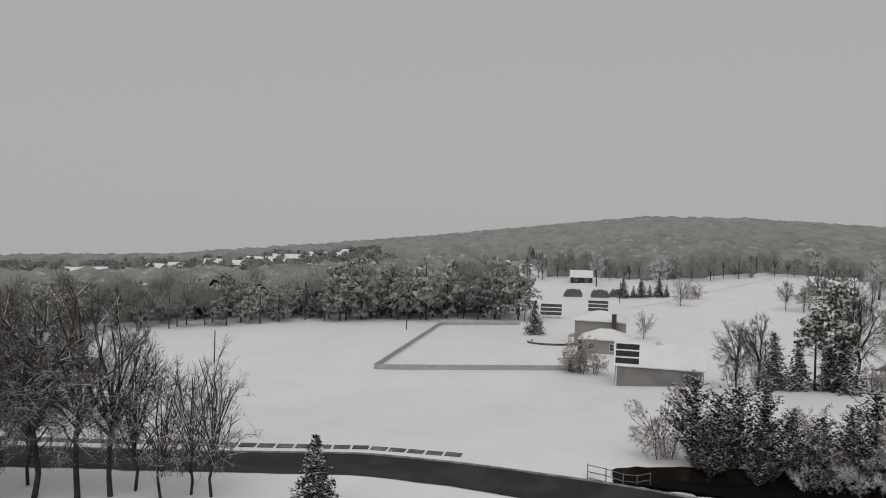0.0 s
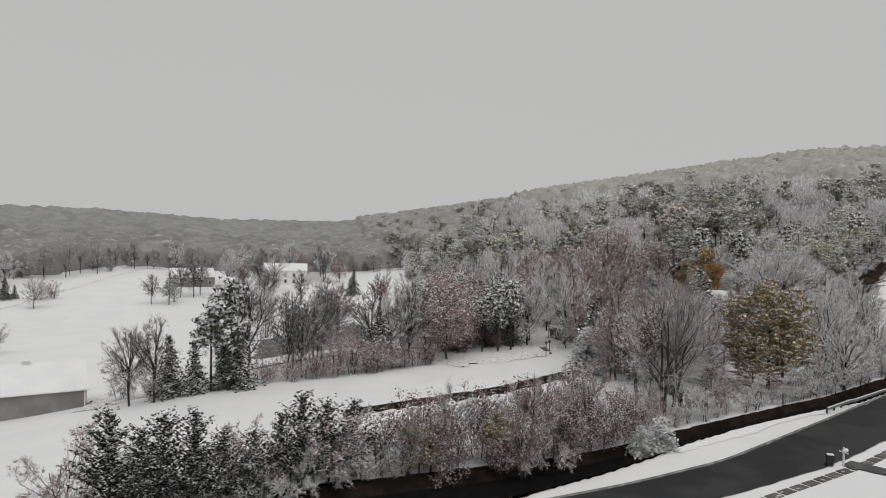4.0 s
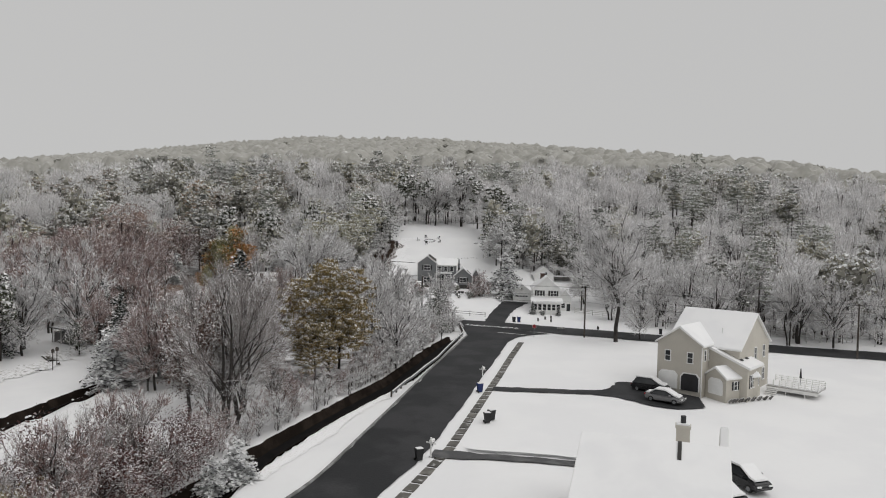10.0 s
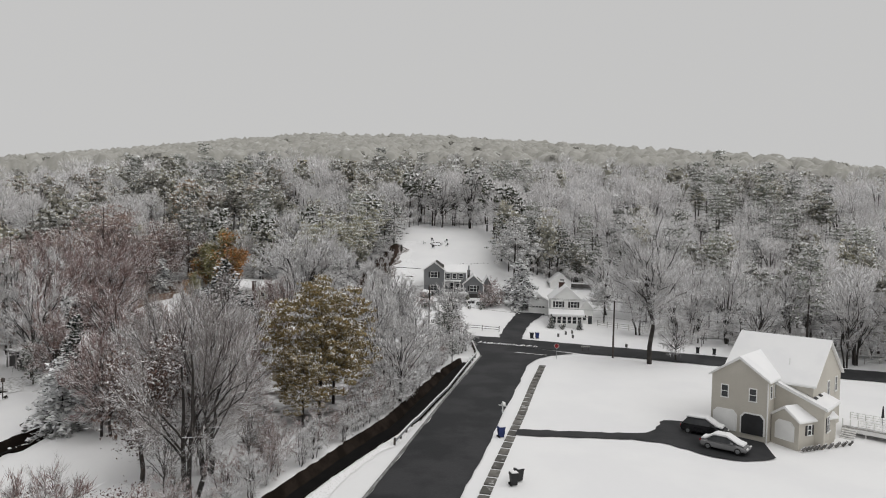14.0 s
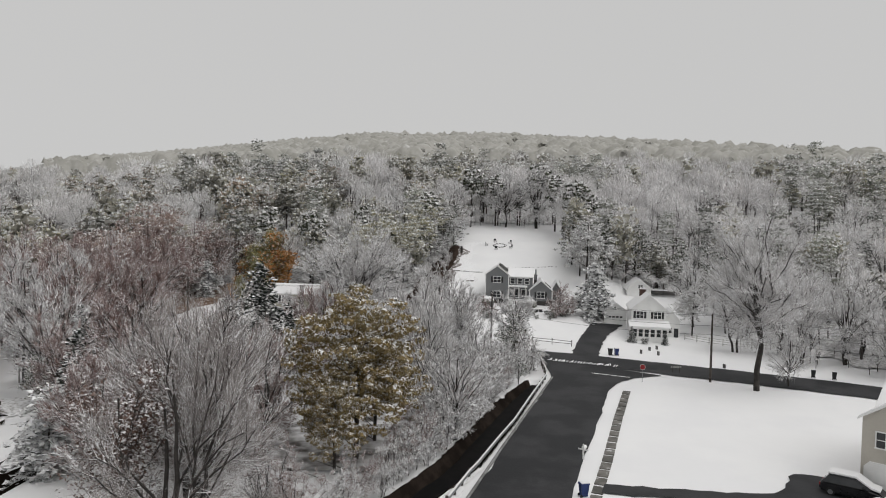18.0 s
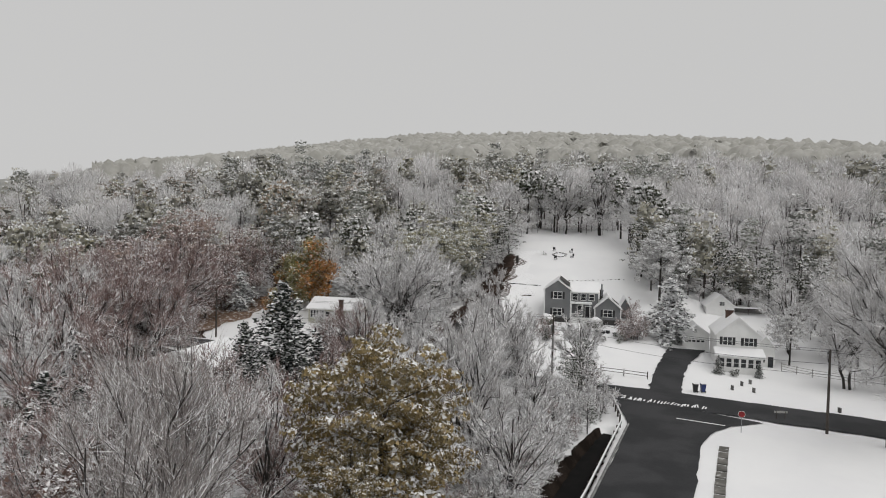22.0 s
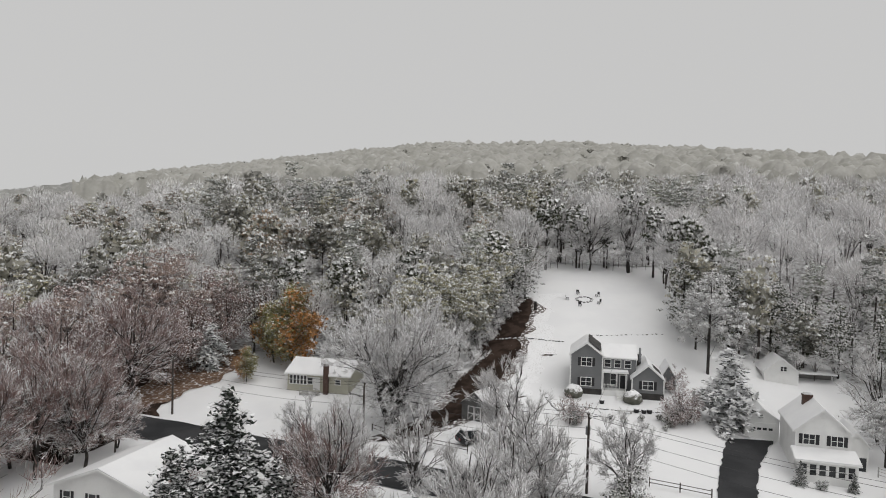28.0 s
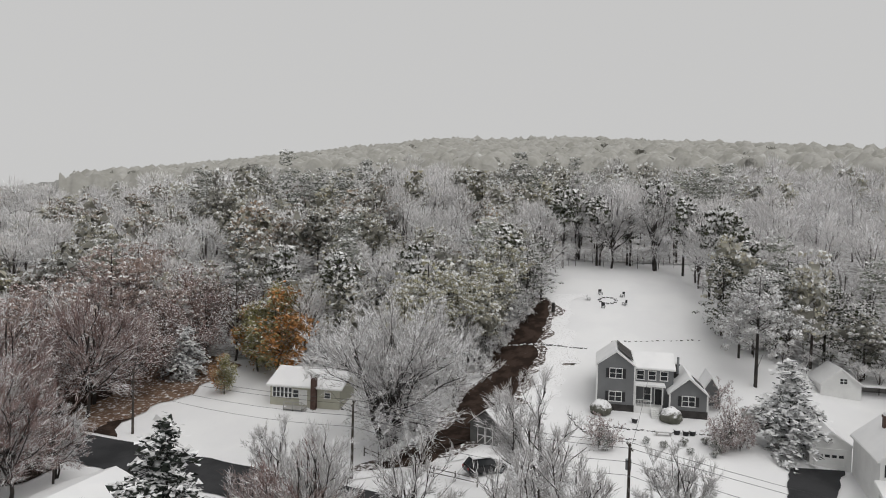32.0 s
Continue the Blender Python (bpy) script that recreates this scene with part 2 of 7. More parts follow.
# pale grey that puts the valley's haze into the woods' colour
M["wood_vale"] = material("haze_paled_valley_woods", (0.20, 0.20, 0.19), (0.31, 0.305, 0.29), 0.95, 0.1, 0.6, 0.4, cut=(0.3, 0.7), snow=(1.0, 1.6))
M["patch"] = material("stubble_patch", (0.09, 0.078, 0.07), (0.14, 0.125, 0.115), 0.95, 0.3, 3.0, 0.3, snow=(1.0, 1.5))
M["grove"] = material("patchy_grove_floor", (0.07, 0.06, 0.052), (0.13, 0.115, 0.105), 0.95, 0.3, 1.2, 0.4, snow=(0.75, 1.25))
# ridge and far hill colours include the haze of distance
M["wood_ridge"] = material("hazed_ridge_woods", (0.32, 0.315, 0.285), (0.44, 0.43, 0.405), 0.95, 0.14, 0.7, 0.5, cut=(0.3, 0.7), snow=(0.98, 1.6))
M["wood_turn"] = material("hazed_far_hill_woods", (0.25, 0.25, 0.236), (0.355, 0.352, 0.336), 0.95, 0.14, 0.7, 0.5, cut=(0.3, 0.7), snow=(0.98, 1.6))
M["needle_snow"] = material("spruce_needles_under_snow", (0.06, 0.068, 0.06), (0.12, 0.125, 0.11), 0.8, 0.6, 6.0, 0.0, island=0.3, snow=(-0.5, 0.15))
M["fringe"] = material("thin_leaf_litter", (0.07, 0.052, 0.044), (0.13, 0.10, 0.088), 0.95, 0.5, 5.0, 0.5, snow=(0.9, 1.15))
M["fringe_thin"] = material("sparse_leaf_litter", (0.13, 0.105, 0.09), (0.22, 0.19, 0.17), 0.95, 0.5, 11.0, 0.5, snow=(0.5, 0.95))
M["wood_tan"] = material("tan_hill_oaks", (0.36, 0.29, 0.23), (0.44, 0.38, 0.32), 0.85, 0.05, 2.0, 0.0, island=0.3, tone=0.35)
M["leaf_yellow"] = material("yellow_green_leaves", (0.28, 0.26, 0.11), (0.34, 0.32, 0.18), 0.8, 0.4, 5.0, 0.0, island=0.35, snow=(0.6, 1.1))
M["leaf_lime"] = material("pale_yellow_green_leaves", (0.42, 0.40, 0.27), (0.50, 0.48, 0.38), 0.8, 0.4, 5.0, 0.0, island=0.25, snow=(0.5, 1.0))
M["bush_red"] = material("reddish_brush", (0.10, 0.042, 0.038), (0.17, 0.095, 0.085), 0.85, 0.5, 6.0, 0.0, island=0.4, snow=(0.5, 1.0))
# inner leaves darkened by colour, standing for the shade inside the crowns
M["wood_core"] = material("shaded_inner_leaves", (0.22, 0.215, 0.18), (0.31, 0.30, 0.265), 0.95, 0.5, 3.0, 0.0, island=0.3, tone=0.3)
# inner leaves of the far woods, lightened by haze put into the colour
M["wood_inner"] = material("hazed_inner_leaves", (0.32, 0.31, 0.285), (0.42, 0.41, 0.385), 0.95, 0.5, 3.0, 0.0, island=0.3, tone=0.3)
M["limb"] = material("snow_lined_limbs", (0.06, 0.05, 0.046), (0.10, 0.087, 0.08), 0.9, 1.5, 8.0, 0.0, island=0.25, snow=(0.15, 0.6))
M["leaf_frost"] = material("frost_covered_leaves", (0.46, 0.45, 0.44), (0.60, 0.59, 0.58), 0.85, 0.4, 5.0, 0.0, island=0.3, snow=(0.0, 0.55))
M["leaf_blush"] = material("snowy_blush_leaves", (0.40, 0.30, 0.26), (0.50, 0.42, 0.385), 0.85, 0.4, 5.0, 0.0, island=0.3, snow=(0.5, 1.0))
# low-contrast grey, haze painted into the trees beyond the fields
M["wood_row"] = material("haze_paled_field_woods", (0.30, 0.30, 0.285), (0.42, 0.415, 0.40), 0.85, 0.03, 1.0, 0.0, island=0.12)

# ---- builders ----
def raw(name, verts, tris, mats, index=None):
    """A mesh of triangles from arrays."""
    me = bpy.data.meshes.new(name)
    verts, tris = np.asarray(verts, np.float32), np.asarray(tris, np.int32)
    me.vertices.add(len(verts))
    me.vertices.foreach_set("co", verts.ravel())
    me.loops.add(tris.size)
    me.loops.foreach_set("vertex_index", tris.ravel())
    me.polygons.add(len(tris))
    me.polygons.foreach_set("loop_start", np.arange(0, tris.size, 3, dtype=np.int32))
    for m in mats:
        me.materials.append(m)
    if index is not None:
        me.polygons.foreach_set("material_index", np.asarray(index, np.int32))
    me.update(calc_edges=True)
    return me


def part(name, bm, mat, parent, label=""):
    """Links a bmesh as one mesh object under a thing or a part."""
    me = bpy.data.meshes.new(name)
    bm.to_mesh(me)
    bm.free()
    me.materials.append(mat)
    ob = new(name, me)
    ob.parent = parent
    if label:
        ob["label"] = label
    return ob


def piece(name, me, parent, m=None, label=""):
    """One more object on a mesh that is already there."""
    ob = new(name, me)
    ob.parent = parent
    if m is not None:
        ob.matrix_local = m
    if label:
        ob["label"] = label
    return ob


def thing(name, m, label, category, group="", kind=""):
    ob = new(name)
    ob.matrix_world = m
    return tagged(ob, label, category, group, kind)


def box(bm, x0, x1, y0, y1, z0, z1, m=None):
    v = [bm.verts.new((m @ Vector(c)) if m else c) for c in ((x0, y0, z0), (x1, y0, z0), (x1, y1, z0), (x0, y1, z0), (x0, y0, z1), (x1, y0, z1), (x1, y1, z1), (x0, y1, z1))]
    for f in ((3, 2, 1, 0), (4, 5, 6, 7), (0, 1, 5, 4), (1, 2, 6, 5), (2, 3, 7, 6), (3, 0, 4, 7)):
        bm.faces.new([v[i] for i in f])
    return bm


def boxes(*dims):
    bm = bmesh.new()
    for d in dims:
        box(bm, *d)
    return bm


def prism(bm, outline, a, b, axis="y"):
    """Extrudes an outline (u, z) from a to b along an axis."""
    def at(u, z, w):
        return (u, w, z) if axis == "y" else (w, u, z)
    lo, hi = [bm.verts.new(at(u, z, a)) for u, z in outline], [bm.verts.new(at(u, z, b)) for u, z in outline]
    k = len(outline)
    bm.faces.new(lo)
    bm.faces.new(hi[::-1])
    for i in range(k):
        bm.faces.new((lo[i], hi[i], hi[(i + 1) % k], lo[(i + 1) % k]))
    bmesh.ops.recalc_face_normals(bm, faces=bm.faces[:])
    return bm


def cyl(bm, p, q, r0, r1=None, sides=8):
    """A tapered closed cylinder from p to q."""
    p, q = Vector(p), Vector(q)
    r1 = r0 if r1 is None else r1
    turn = (q - p).to_track_quat("Z", "Y").to_matrix()
    lo, hi = [], []
    for i in range(sides):
        c = Vector((math.cos(i * math.tau / sides), math.sin(i * math.tau / sides), 0))
        lo.append(bm.verts.new(p + turn @ (c * r0)))
        hi.append(bm.verts.new(q + turn @ (c * r1)))
    for i in range(sides):
        j = (i + 1) % sides
        bm.faces.new((lo[i], lo[j], hi[j], hi[i]))
    bm.faces.new(lo[::-1])
    bm.faces.new(hi)
    return bm


def tubes(segs, sides=3):
    """Open tapered prisms for branches: rows of x0 y0 z0 r0 x1 y1 z1 r1."""
    s = np.asarray(segs, float)
    p, r, q, e = s[:, 0:3], s[:, 3], s[:, 4:7], s[:, 7]
    d = q - p
    d = d / np.maximum(np.linalg.norm(d, axis=1, keepdims=True), 1e-6)
    ref = np.where(np.abs(d[:, 2:3]) > 0.9, [[1.0, 0, 0]], [[0, 0, 1.0]])
    u = np.cross(d, ref)
    u /= np.linalg.norm(u, axis=1, keepdims=True)
    w = np.cross(u, d)
    a = np.arange(sides) * math.tau / sides + math.pi / 2
    ring = np.cos(a)[None, :, None] * u[:, None] + np.sin(a)[None, :, None] * w[:, None]
    v = np.concatenate([p[:, None] + ring * r[:, None, None], q[:, None] + ring * e[:, None, None]], 1)
    i = np.arange(sides)
    j = (i + 1) % sides
    f = np.concatenate([np.stack([i, j, j + sides], 1), np.stack([i, j + sides, i + sides], 1)])
    f = f[None] + (np.arange(len(s)) * 2 * sides)[:, None, None]
    return v.reshape(-1, 3), f.reshape(-1, 3)


def clumps(c, size, rng, squash=0.55, sides=4, tilt=0.5):
    """Small uneven double pyramids, as tufts of leaves."""
    c, size = np.asarray(c, float), np.broadcast_to(np.asarray(size, float), (len(c),))
    n = len(c)
    a = np.arange(sides) * math.tau / sides + rng.random((n, 1)) * 6.3
    rad = size[:, None] * rng.uniform(0.6, 1.25, (n, sides))
    ring = np.stack([np.cos(a) * rad, np.sin(a) * rad, rng.uniform(-0.25, 0.25, (n, sides)) * size[:, None]], 2)
    top = np.stack([rng.uniform(-0.3, 0.3, n) * size, rng.uniform(-0.3, 0.3, n) * size, squash * size], 1)
    low = np.stack([np.zeros(n), np.zeros(n), -squash * size * 1.1], 1)
    v = np.concatenate([ring, top[:, None], low[:, None]], 1)
    t = rng.normal(0, tilt, (n, 2))
    v[:, :, 2] += v[:, :, 0] * t[:, 0:1] + v[:, :, 1] * t[:, 1:2]
    v += c[:, None]
    i = np.arange(sides)
    j = (i + 1) % sides
    f = np.concatenate([np.stack([i, j, np.full(sides, sides)], 1), np.stack([j, i, np.full(sides, sides + 1)], 1)])
    f = f[None] + (np.arange(n) * (sides + 2))[:, None, None]
    return v.reshape(-1, 3), f.reshape(-1, 3)


def joined(*sets):
    vs, fs, k = [], [], 0
    for v, f in sets:
        vs.append(v)
        fs.append(f + k)
        k += len(v)
    return np.concatenate(vs), np.concatenate(fs)


def flakes(c, size, rng, flat=0.6):
    """Single uneven triangles round the points c, as leaves or tufts."""
    c = np.asarray(c, float)
    n = len(c)
    v = rng.normal(0, 1, (n, 3, 3)) * [1, 1, flat]
    v -= v.mean(1, keepdims=True)
    v /= np.maximum(np.linalg.norm(v, axis=2, keepdims=True), 0.3)
    v *= np.broadcast_to(np.asarray(size, float), (n,))[:, None, None] * rng.uniform(0.6, 1.2, (n, 3, 1))
    return (v + c[:, None]).reshape(-1, 3), np.arange(3 * n).reshape(-1, 3)


# ---- trees ----
def grown(rng, height, wide=5.0, limbs=14, forks=(7, 5), fork_at=0.22, low=0.3, upward=0.4, r=None, stems=1, lean=0.0, wild=1.0):
    """Branch segments of a leafless tree whose crown fills a rounded shape: thick ones, thin ones, and the ends with their directions."""
    thick, thin, fine, ends, ways = [], [], [], [], []
    r = r or height * 0.014
    mid, half = height * (1 + low) / 2, height * (1 - low) / 2

    def unit(v):
        return v / max(np.linalg.norm(v), 1e-6)

    def curve(p, q, bend, r0, r1, n, into):
        at, c = p, (p + q) / 2 + bend
        for i in range(1, n + 1):
            t = i / n
            nxt = p * (1 - t) ** 2 + c * 2 * t * (1 - t) + q * t * t + (rng.normal(0, height * 0.01, 3) if i < n else 0)
            into.append((*at, r0 + (r1 - r0) * (i - 1) / n, *nxt, r0 + (r1 - r0) * t))
            at = nxt

    bases = [np.array([0.0, 0, 0])] + [np.append(rng.normal(0, 0.5, 2), 0.0) for _ in range(stems - 1)]
    tops = [np.array([lean * height + b[0] * wide * 0.7, b[1] * wide * 0.7, height * (0.8 if i == 0 else rng.uniform(0.6, 0.78))]) for i, b in enumerate(bases)]
    for b, t in zip(bases, tops):
        curve(b - [0, 0, 0.4], t, np.append(rng.normal(0, 0.3, 2), 0.0), r, r * 0.3, 6, thick)
    for i in range(limbs):
        k = i % stems
        d = unit(np.append(rng.normal(0, 1, 2), rng.uniform(-0.55, 1.3)))
        tip = np.array([lean * height * 0.7, 0, mid]) + d * [wide * 0.8, wide * 0.8, half * 0.9] * rng.uniform(0.75, 1.05)
        f = np.clip(fork_at + (tip[2] / height - low) * 0.5 * rng.uniform(0.5, 1.1), fork_at, 0.85)
        root = bases[k] + (tops[k] - bases[k]) * f
        reach = np.linalg.norm(tip - root)
        bend = np.array([0, 0, reach * 0.28 * upward]) + rng.normal(0, reach * 0.09, 3)
        first = len(thick)
        curve(root, tip, bend, r * 0.45 * (1.1 - f * 0.5), height * 0.002, 4, thick)
        path = [np.array(x[4:7]) for x in thick[first:]]
        for _ in range(forks[0]):
            s = rng.uniform(0.1, 1)
            j = min(int(s * 4), 3)
            p = np.array(thick[first + j][0:3]) * (1 - s * 4 + j) + path[j] * (s * 4 - j)
            away = unit(unit(p - [0, 0, mid * 0.8]) * 0.8 + rng.normal(0, 0.7 * wild, 3) + [0, 0, upward])
            q = p + away * wide * rng.uniform(0.22, 0.42)
            curve(p, q, np.array([0, 0, 0.15 * upward]), height * 0.003, height * 0.0012, 1, thin)
            ends.append(q)
            ways.append(away)
            for _ in range(forks[1]):
                u = p + (q - p) * rng.uniform(0.25, 1)
                w = unit(away * 0.7 + rng.normal(0, 0.65 * wild, 3) + [0, 0, upward * 0.8])
                e = u + w * wide * rng.uniform(0.1, 0.2)
                fine.append((*u, *e))
                ends.append(e)
                ways.append(w)
    return np.array(thick), np.array(thin), np.array(fine), np.array(ends), np.array(ways)


def slivers(fine, rng, width=0.03):
    """Side twigs as single slender triangles."""
    p, q = fine[:, 0:3], fine[:, 3:6]
    e = np.cross(q - p, rng.normal(0, 1, p.shape))
    e = e / np.linalg.norm(e, axis=1, keepdims=True) * width
    return np.stack([p - e, p + e, q], 1).reshape(-1, 3), np.arange(3 * len(p)).reshape(-1, 3)


def sprays(ends, ways, rng, per=10, length=0.6, width=0.035, spread=0.55, upward=0.2):
    """Fine twigs as single slender triangles."""
    c, d = np.repeat(ends, per, 0), np.repeat(ways, per, 0)
    n = len(c)
    c = c - d * rng.uniform(0, 0.9, (n, 1)) * length + rng.normal(0, length * 0.12, (n, 3))
    d = d + rng.normal(0, spread, (n, 3)) + [0, 0, upward]
    d /= np.linalg.norm(d, axis=1, keepdims=True)
    e = np.cross(d, rng.normal(0, 1, (n, 3)))
    e = e / np.linalg.norm(e, axis=1, keepdims=True) * width
    v = np.stack([c - e, c + e, c + d * length * rng.uniform(0.5, 1.2, (n, 1))], 1)
    return v.reshape(-1, 3), np.arange(3 * n).reshape(-1, 3)


TREES = {}


def tree_meshes(kind, build):
    if kind not in TREES:
        TREES[kind] = build(np.random.default_rng(sum(map(ord, kind)) * 7 + len(kind)))
    return TREES[kind]


def bare_kind(kind, height, twig, bark="bark", per=10, length=0.6, width=0.035, spread=0.55, side=0.03, **how):
    def build(rng):
        a, b, f, e, w = grown(rng, height, **how)
        limbs, fine = tubes(b, 3), joined(slivers(f, rng, side), sprays(e, w, rng, per, length, width, spread, how.get("upward", 0.4) * 0.5))
        crown = joined(limbs, fine)
        return raw("trunk", *tubes(a, 5), [M[bark]]), raw("crown", *crown, [M[twig], M["limb"]], np.arange(len(crown[1])) < len(limbs[1]))
    return tree_meshes(kind, build)


def leafy_kind(kind, height, leaf, per=10, size=0.26, blur=0.45, bark="bark", mixed=None, **how):
    def build(rng):
        a, b, f, e, w = grown(rng, height, **how)
        c = np.repeat(e, per, 0) + rng.normal(0, blur, (len(e) * per, 3))
        crown = joined(flakes(c, rng.uniform(0.6, 1.3, len(c)) * size, rng), tubes(b, 3), slivers(f, rng))
        index, mats = None, [M[leaf]]
        if mixed:
            mats.append(M[mixed])
            index = np.concatenate([c[:, 0] + rng.normal(0, 1.2, len(c)) > 0.6, np.zeros(len(crown[1]) - len(c))])
        return raw("trunk", *tubes(a, 5), [M[bark]]), raw("crown", *crown, mats, index)
    return tree_meshes(kind, build)


def conifer_kind(kind, height, wide, leaf, size=0.3, tiers=None, droop=0.25, ragged=0.25, bare=0.06, tall=0.9, cover=0):
    def build(rng):
        trunk = [(0, 0, -0.3, height * 0.016, 0, 0, height * 0.97, 0.02)]
        c, segs, s = [], [], []
        z = height * bare
        while z < height * 0.98:
            f = 1 - (z - height * bare) / (height * (1 - bare))
            reach = wide * (f ** tall) * 1.0 + 0.12
            for k in range(5 + int(4 * f)):
                a, ln = rng.uniform(0, 6.3), reach * rng.uniform(1 - ragged * 1.6, 1 + ragged)
                tip = np.array([math.cos(a) * ln, math.sin(a) * ln, z - ln * droop + rng.normal(0, 0.12)])
                root = np.array([0, 0, z + ln * 0.1])
                segs.append((*root, 0.035, *tip, 0.01))
                for w in np.linspace(0.25, 1, max(2, int(ln / (size * 1.1)))):
                    c.append(root + (tip - root) * w + rng.normal(0, size * 0.3, 3) * [1, 1, 0.5])
                    s.append(size * (1.15 - 0.45 * w) * rng.uniform(0.7, 1.25))
            z += height * (0.035 if tiers is None else 1 / tiers)
        c = np.array(c)
        dark = joined(clumps(c, np.array(s) * 0.8, rng, 0.4, 4, 0.35), flakes(np.repeat(c, 3, 0) + rng.normal(0, size * 0.55, (len(c) * 3, 3)), size * 0.7, rng, 0.4), tubes(segs, 3))
        plates = flakes(np.repeat(c, max(cover, 1), 0) + rng.normal(0, size * 0.4, (len(c) * max(cover, 1), 3)) * [1, 1, 0.3] + [0, 0, size * 0.42], size * 0.75, rng, 0.22)
        crown = joined(dark, plates) if cover else dark
        return raw("trunk", *tubes(trunk, 6), [M["bark_dark"]]), raw("crown", *crown, [M[leaf], M["tuft_snow"]], np.arange(len(crown[1])) >= len(dark[1]))
    return tree_meshes(kind, build)


def plant(name, meshes, x, y, size, label, group="", turn=None, category="tree"):
    """Sets a tree of that kind on the ground."""
    turn = (x * 37.7 + y * 91.3) % 360 if turn is None else turn
    m = pose(x, y, float(ground(x, y)), 0, 0, turn) @ Matrix.Diagonal((size, size, size, 1))
    ob = new(name)
    ob.matrix_world = m
    tagged(ob, label, category, group)
    for part_name, me in zip(("trunk", "crown"), meshes):
        piece(part_name, me, ob)
    return ob
def smooth(a, b, v):
    t = np.clip((np.asarray(v, float) - a) / (b - a), 0, 1)
    return t * t * (3 - 2 * t)


# rise of the land towards the hill, and the skyline's rise above the eye by bearing
RISE_X = (-200, 20, 70, 100, 145, 158, 172, 187, 195, 212, 226, 245)
RISE_Z = (0, 0, 1.2, 2.2, 3.6, 4.0, 5.0, 7.5, 9.2, 14.5, 18.8, 23)
SKY_A = (-180, -60, -25, -14, -5, 13, 21, 30, 40, 48, 58, 66, 77, 87, 97, 109, 116, 126, 150, 180)
SKY_E = (-1, -2.5, -2.1, -1.1, -0.2, 1.9, 1.9, 1.4, 1.5, 2.7, 4.4, 5.7, 7.3, 7.6, 7.2, 6.4, 5.8, 4.1, 1, -1)


BROOKS = (
    ([(16, 63.4), (22, 63), (30, 61), (37, 58.2), (44, 54), (52, 49.5), (60, 46.2), (68, 43.8), (76, 42.2), (80, 41.0), (88, 38.5), (97, 35.3), (104, 32.5), (112, 30.8), (118, 29.4), (127, 27.6), (136, 25.4)], [1.6, 2.6, 4.2, 4.0, 3.5, 3.2, 2.3, 1.6, 1.3, 1.25, 1.25, 1.4, 1.55, 1.6, 1.6, 1.4, 0.8]),
    ([(58, 78), (71, 73.6), (80.2, 70.9), (94.6, 68.8), (106, 66.5)], [0.6, 1.1, 1.1, 1.1, 0.6]),
)


def brook_dip(x, y):
    """How deep the brooks cut the land."""
    out = np.zeros(np.broadcast(x, y).shape)
    for line, half in BROOKS:
        for (ax, ay), (bx, by), wa, wb in zip(line, line[1:], half, half[1:]):
            dx, dy = bx - ax, by - ay
            t = np.clip(((x - ax) * dx + (y - ay) * dy) / (dx * dx + dy * dy), 0, 1)
            d = np.hypot(x - ax - t * dx, y - ay - t * dy) / (wa + (wb - wa) * t)
            out = np.maximum(out, 1 - smooth(0.65, 1.15, d))
    return out


def ground(x, y):
    """Height of the land at x, y."""
    x, y = np.asarray(x, float), np.asarray(y, float)
    u = x - 13 * smooth(10, 36, np.abs(y - 32))
    near = np.interp(u, RISE_X, RISE_Z)
    near = near + (-4 - near) * smooth(66, 112, y - 0.5 * np.maximum(x, 0))
    r, a = np.hypot(x - 40, y - 30), np.degrees(np.arctan2(x - 40, y - 30))
    end = np.interp(a, (88, 104, 140), (600, 430, 380))
    ridge = 22 + end * np.tan(np.radians(np.interp(a, SKY_A, SKY_E))) - 14
    t = np.clip((r - 205) / (end - 205), 0, 1)
    terrace = 0.65 * smooth(180, 189, x) * (1 - smooth(199, 206, x)) * smooth(15, 21, y) * (1 - smooth(37, 43, y))
    return near - terrace + (ridge - near) * t - 0.9 * brook_dip(x, y) - 0.13 * np.maximum(r - 650, 0)

# ---- the land ----
def steps(*spans):
    """Grid lines: spans of (from, to, step)."""
    out = []
    for a, b, s in spans:
        out += list(np.arange(a, b, s))
    return np.array(out + [spans[-1][1]])


gx = steps((-3000, -600, 300), (-600, -120, 30), (-120, -40, 5), (-40, 12, 2), (12, 60, 1), (60, 140, 0.6), (140, 250, 2), (250, 400, 6), (400, 700, 20), (700, 3000, 230))
gy = steps((-3000, -600, 300), (-600, -100, 25), (-100, -30, 4), (-30, 24, 2), (24, 46, 0.4), (46, 80, 1), (80, 140, 2), (140, 330, 6), (330, 700, 20), (700, 3000, 230))
GX, GY = np.meshgrid(gx, gy)
GZ = ground(GX, GY)
fine = np.array([noise.noise((x * 0.11, y * 0.11, 0)) for x, y in zip(GX.ravel(), GY.ravel())]).reshape(GX.shape)
GZ = GZ + fine * 0.05 - 0.6 * brook_dip(GX, GY)
ii = (np.arange(len(gy) - 1)[:, None] * len(gx) + np.arange(len(gx) - 1)[None]).ravel()
quads = np.concatenate([np.stack([ii, ii + 1, ii + len(gx) + 1], 1), np.stack([ii, ii + len(gx) + 1, ii + len(gx)], 1)])
land = new("ground", raw("ground", np.stack([GX.ravel(), GY.ravel(), GZ.ravel()], 1), quads, [M["snow"]]))
land.data.polygons.foreach_set("use_smooth", [True] * len(land.data.polygons))
tagged(land, "rolling open land under a thin even cover of fresh snow", "ground", kind="structure")


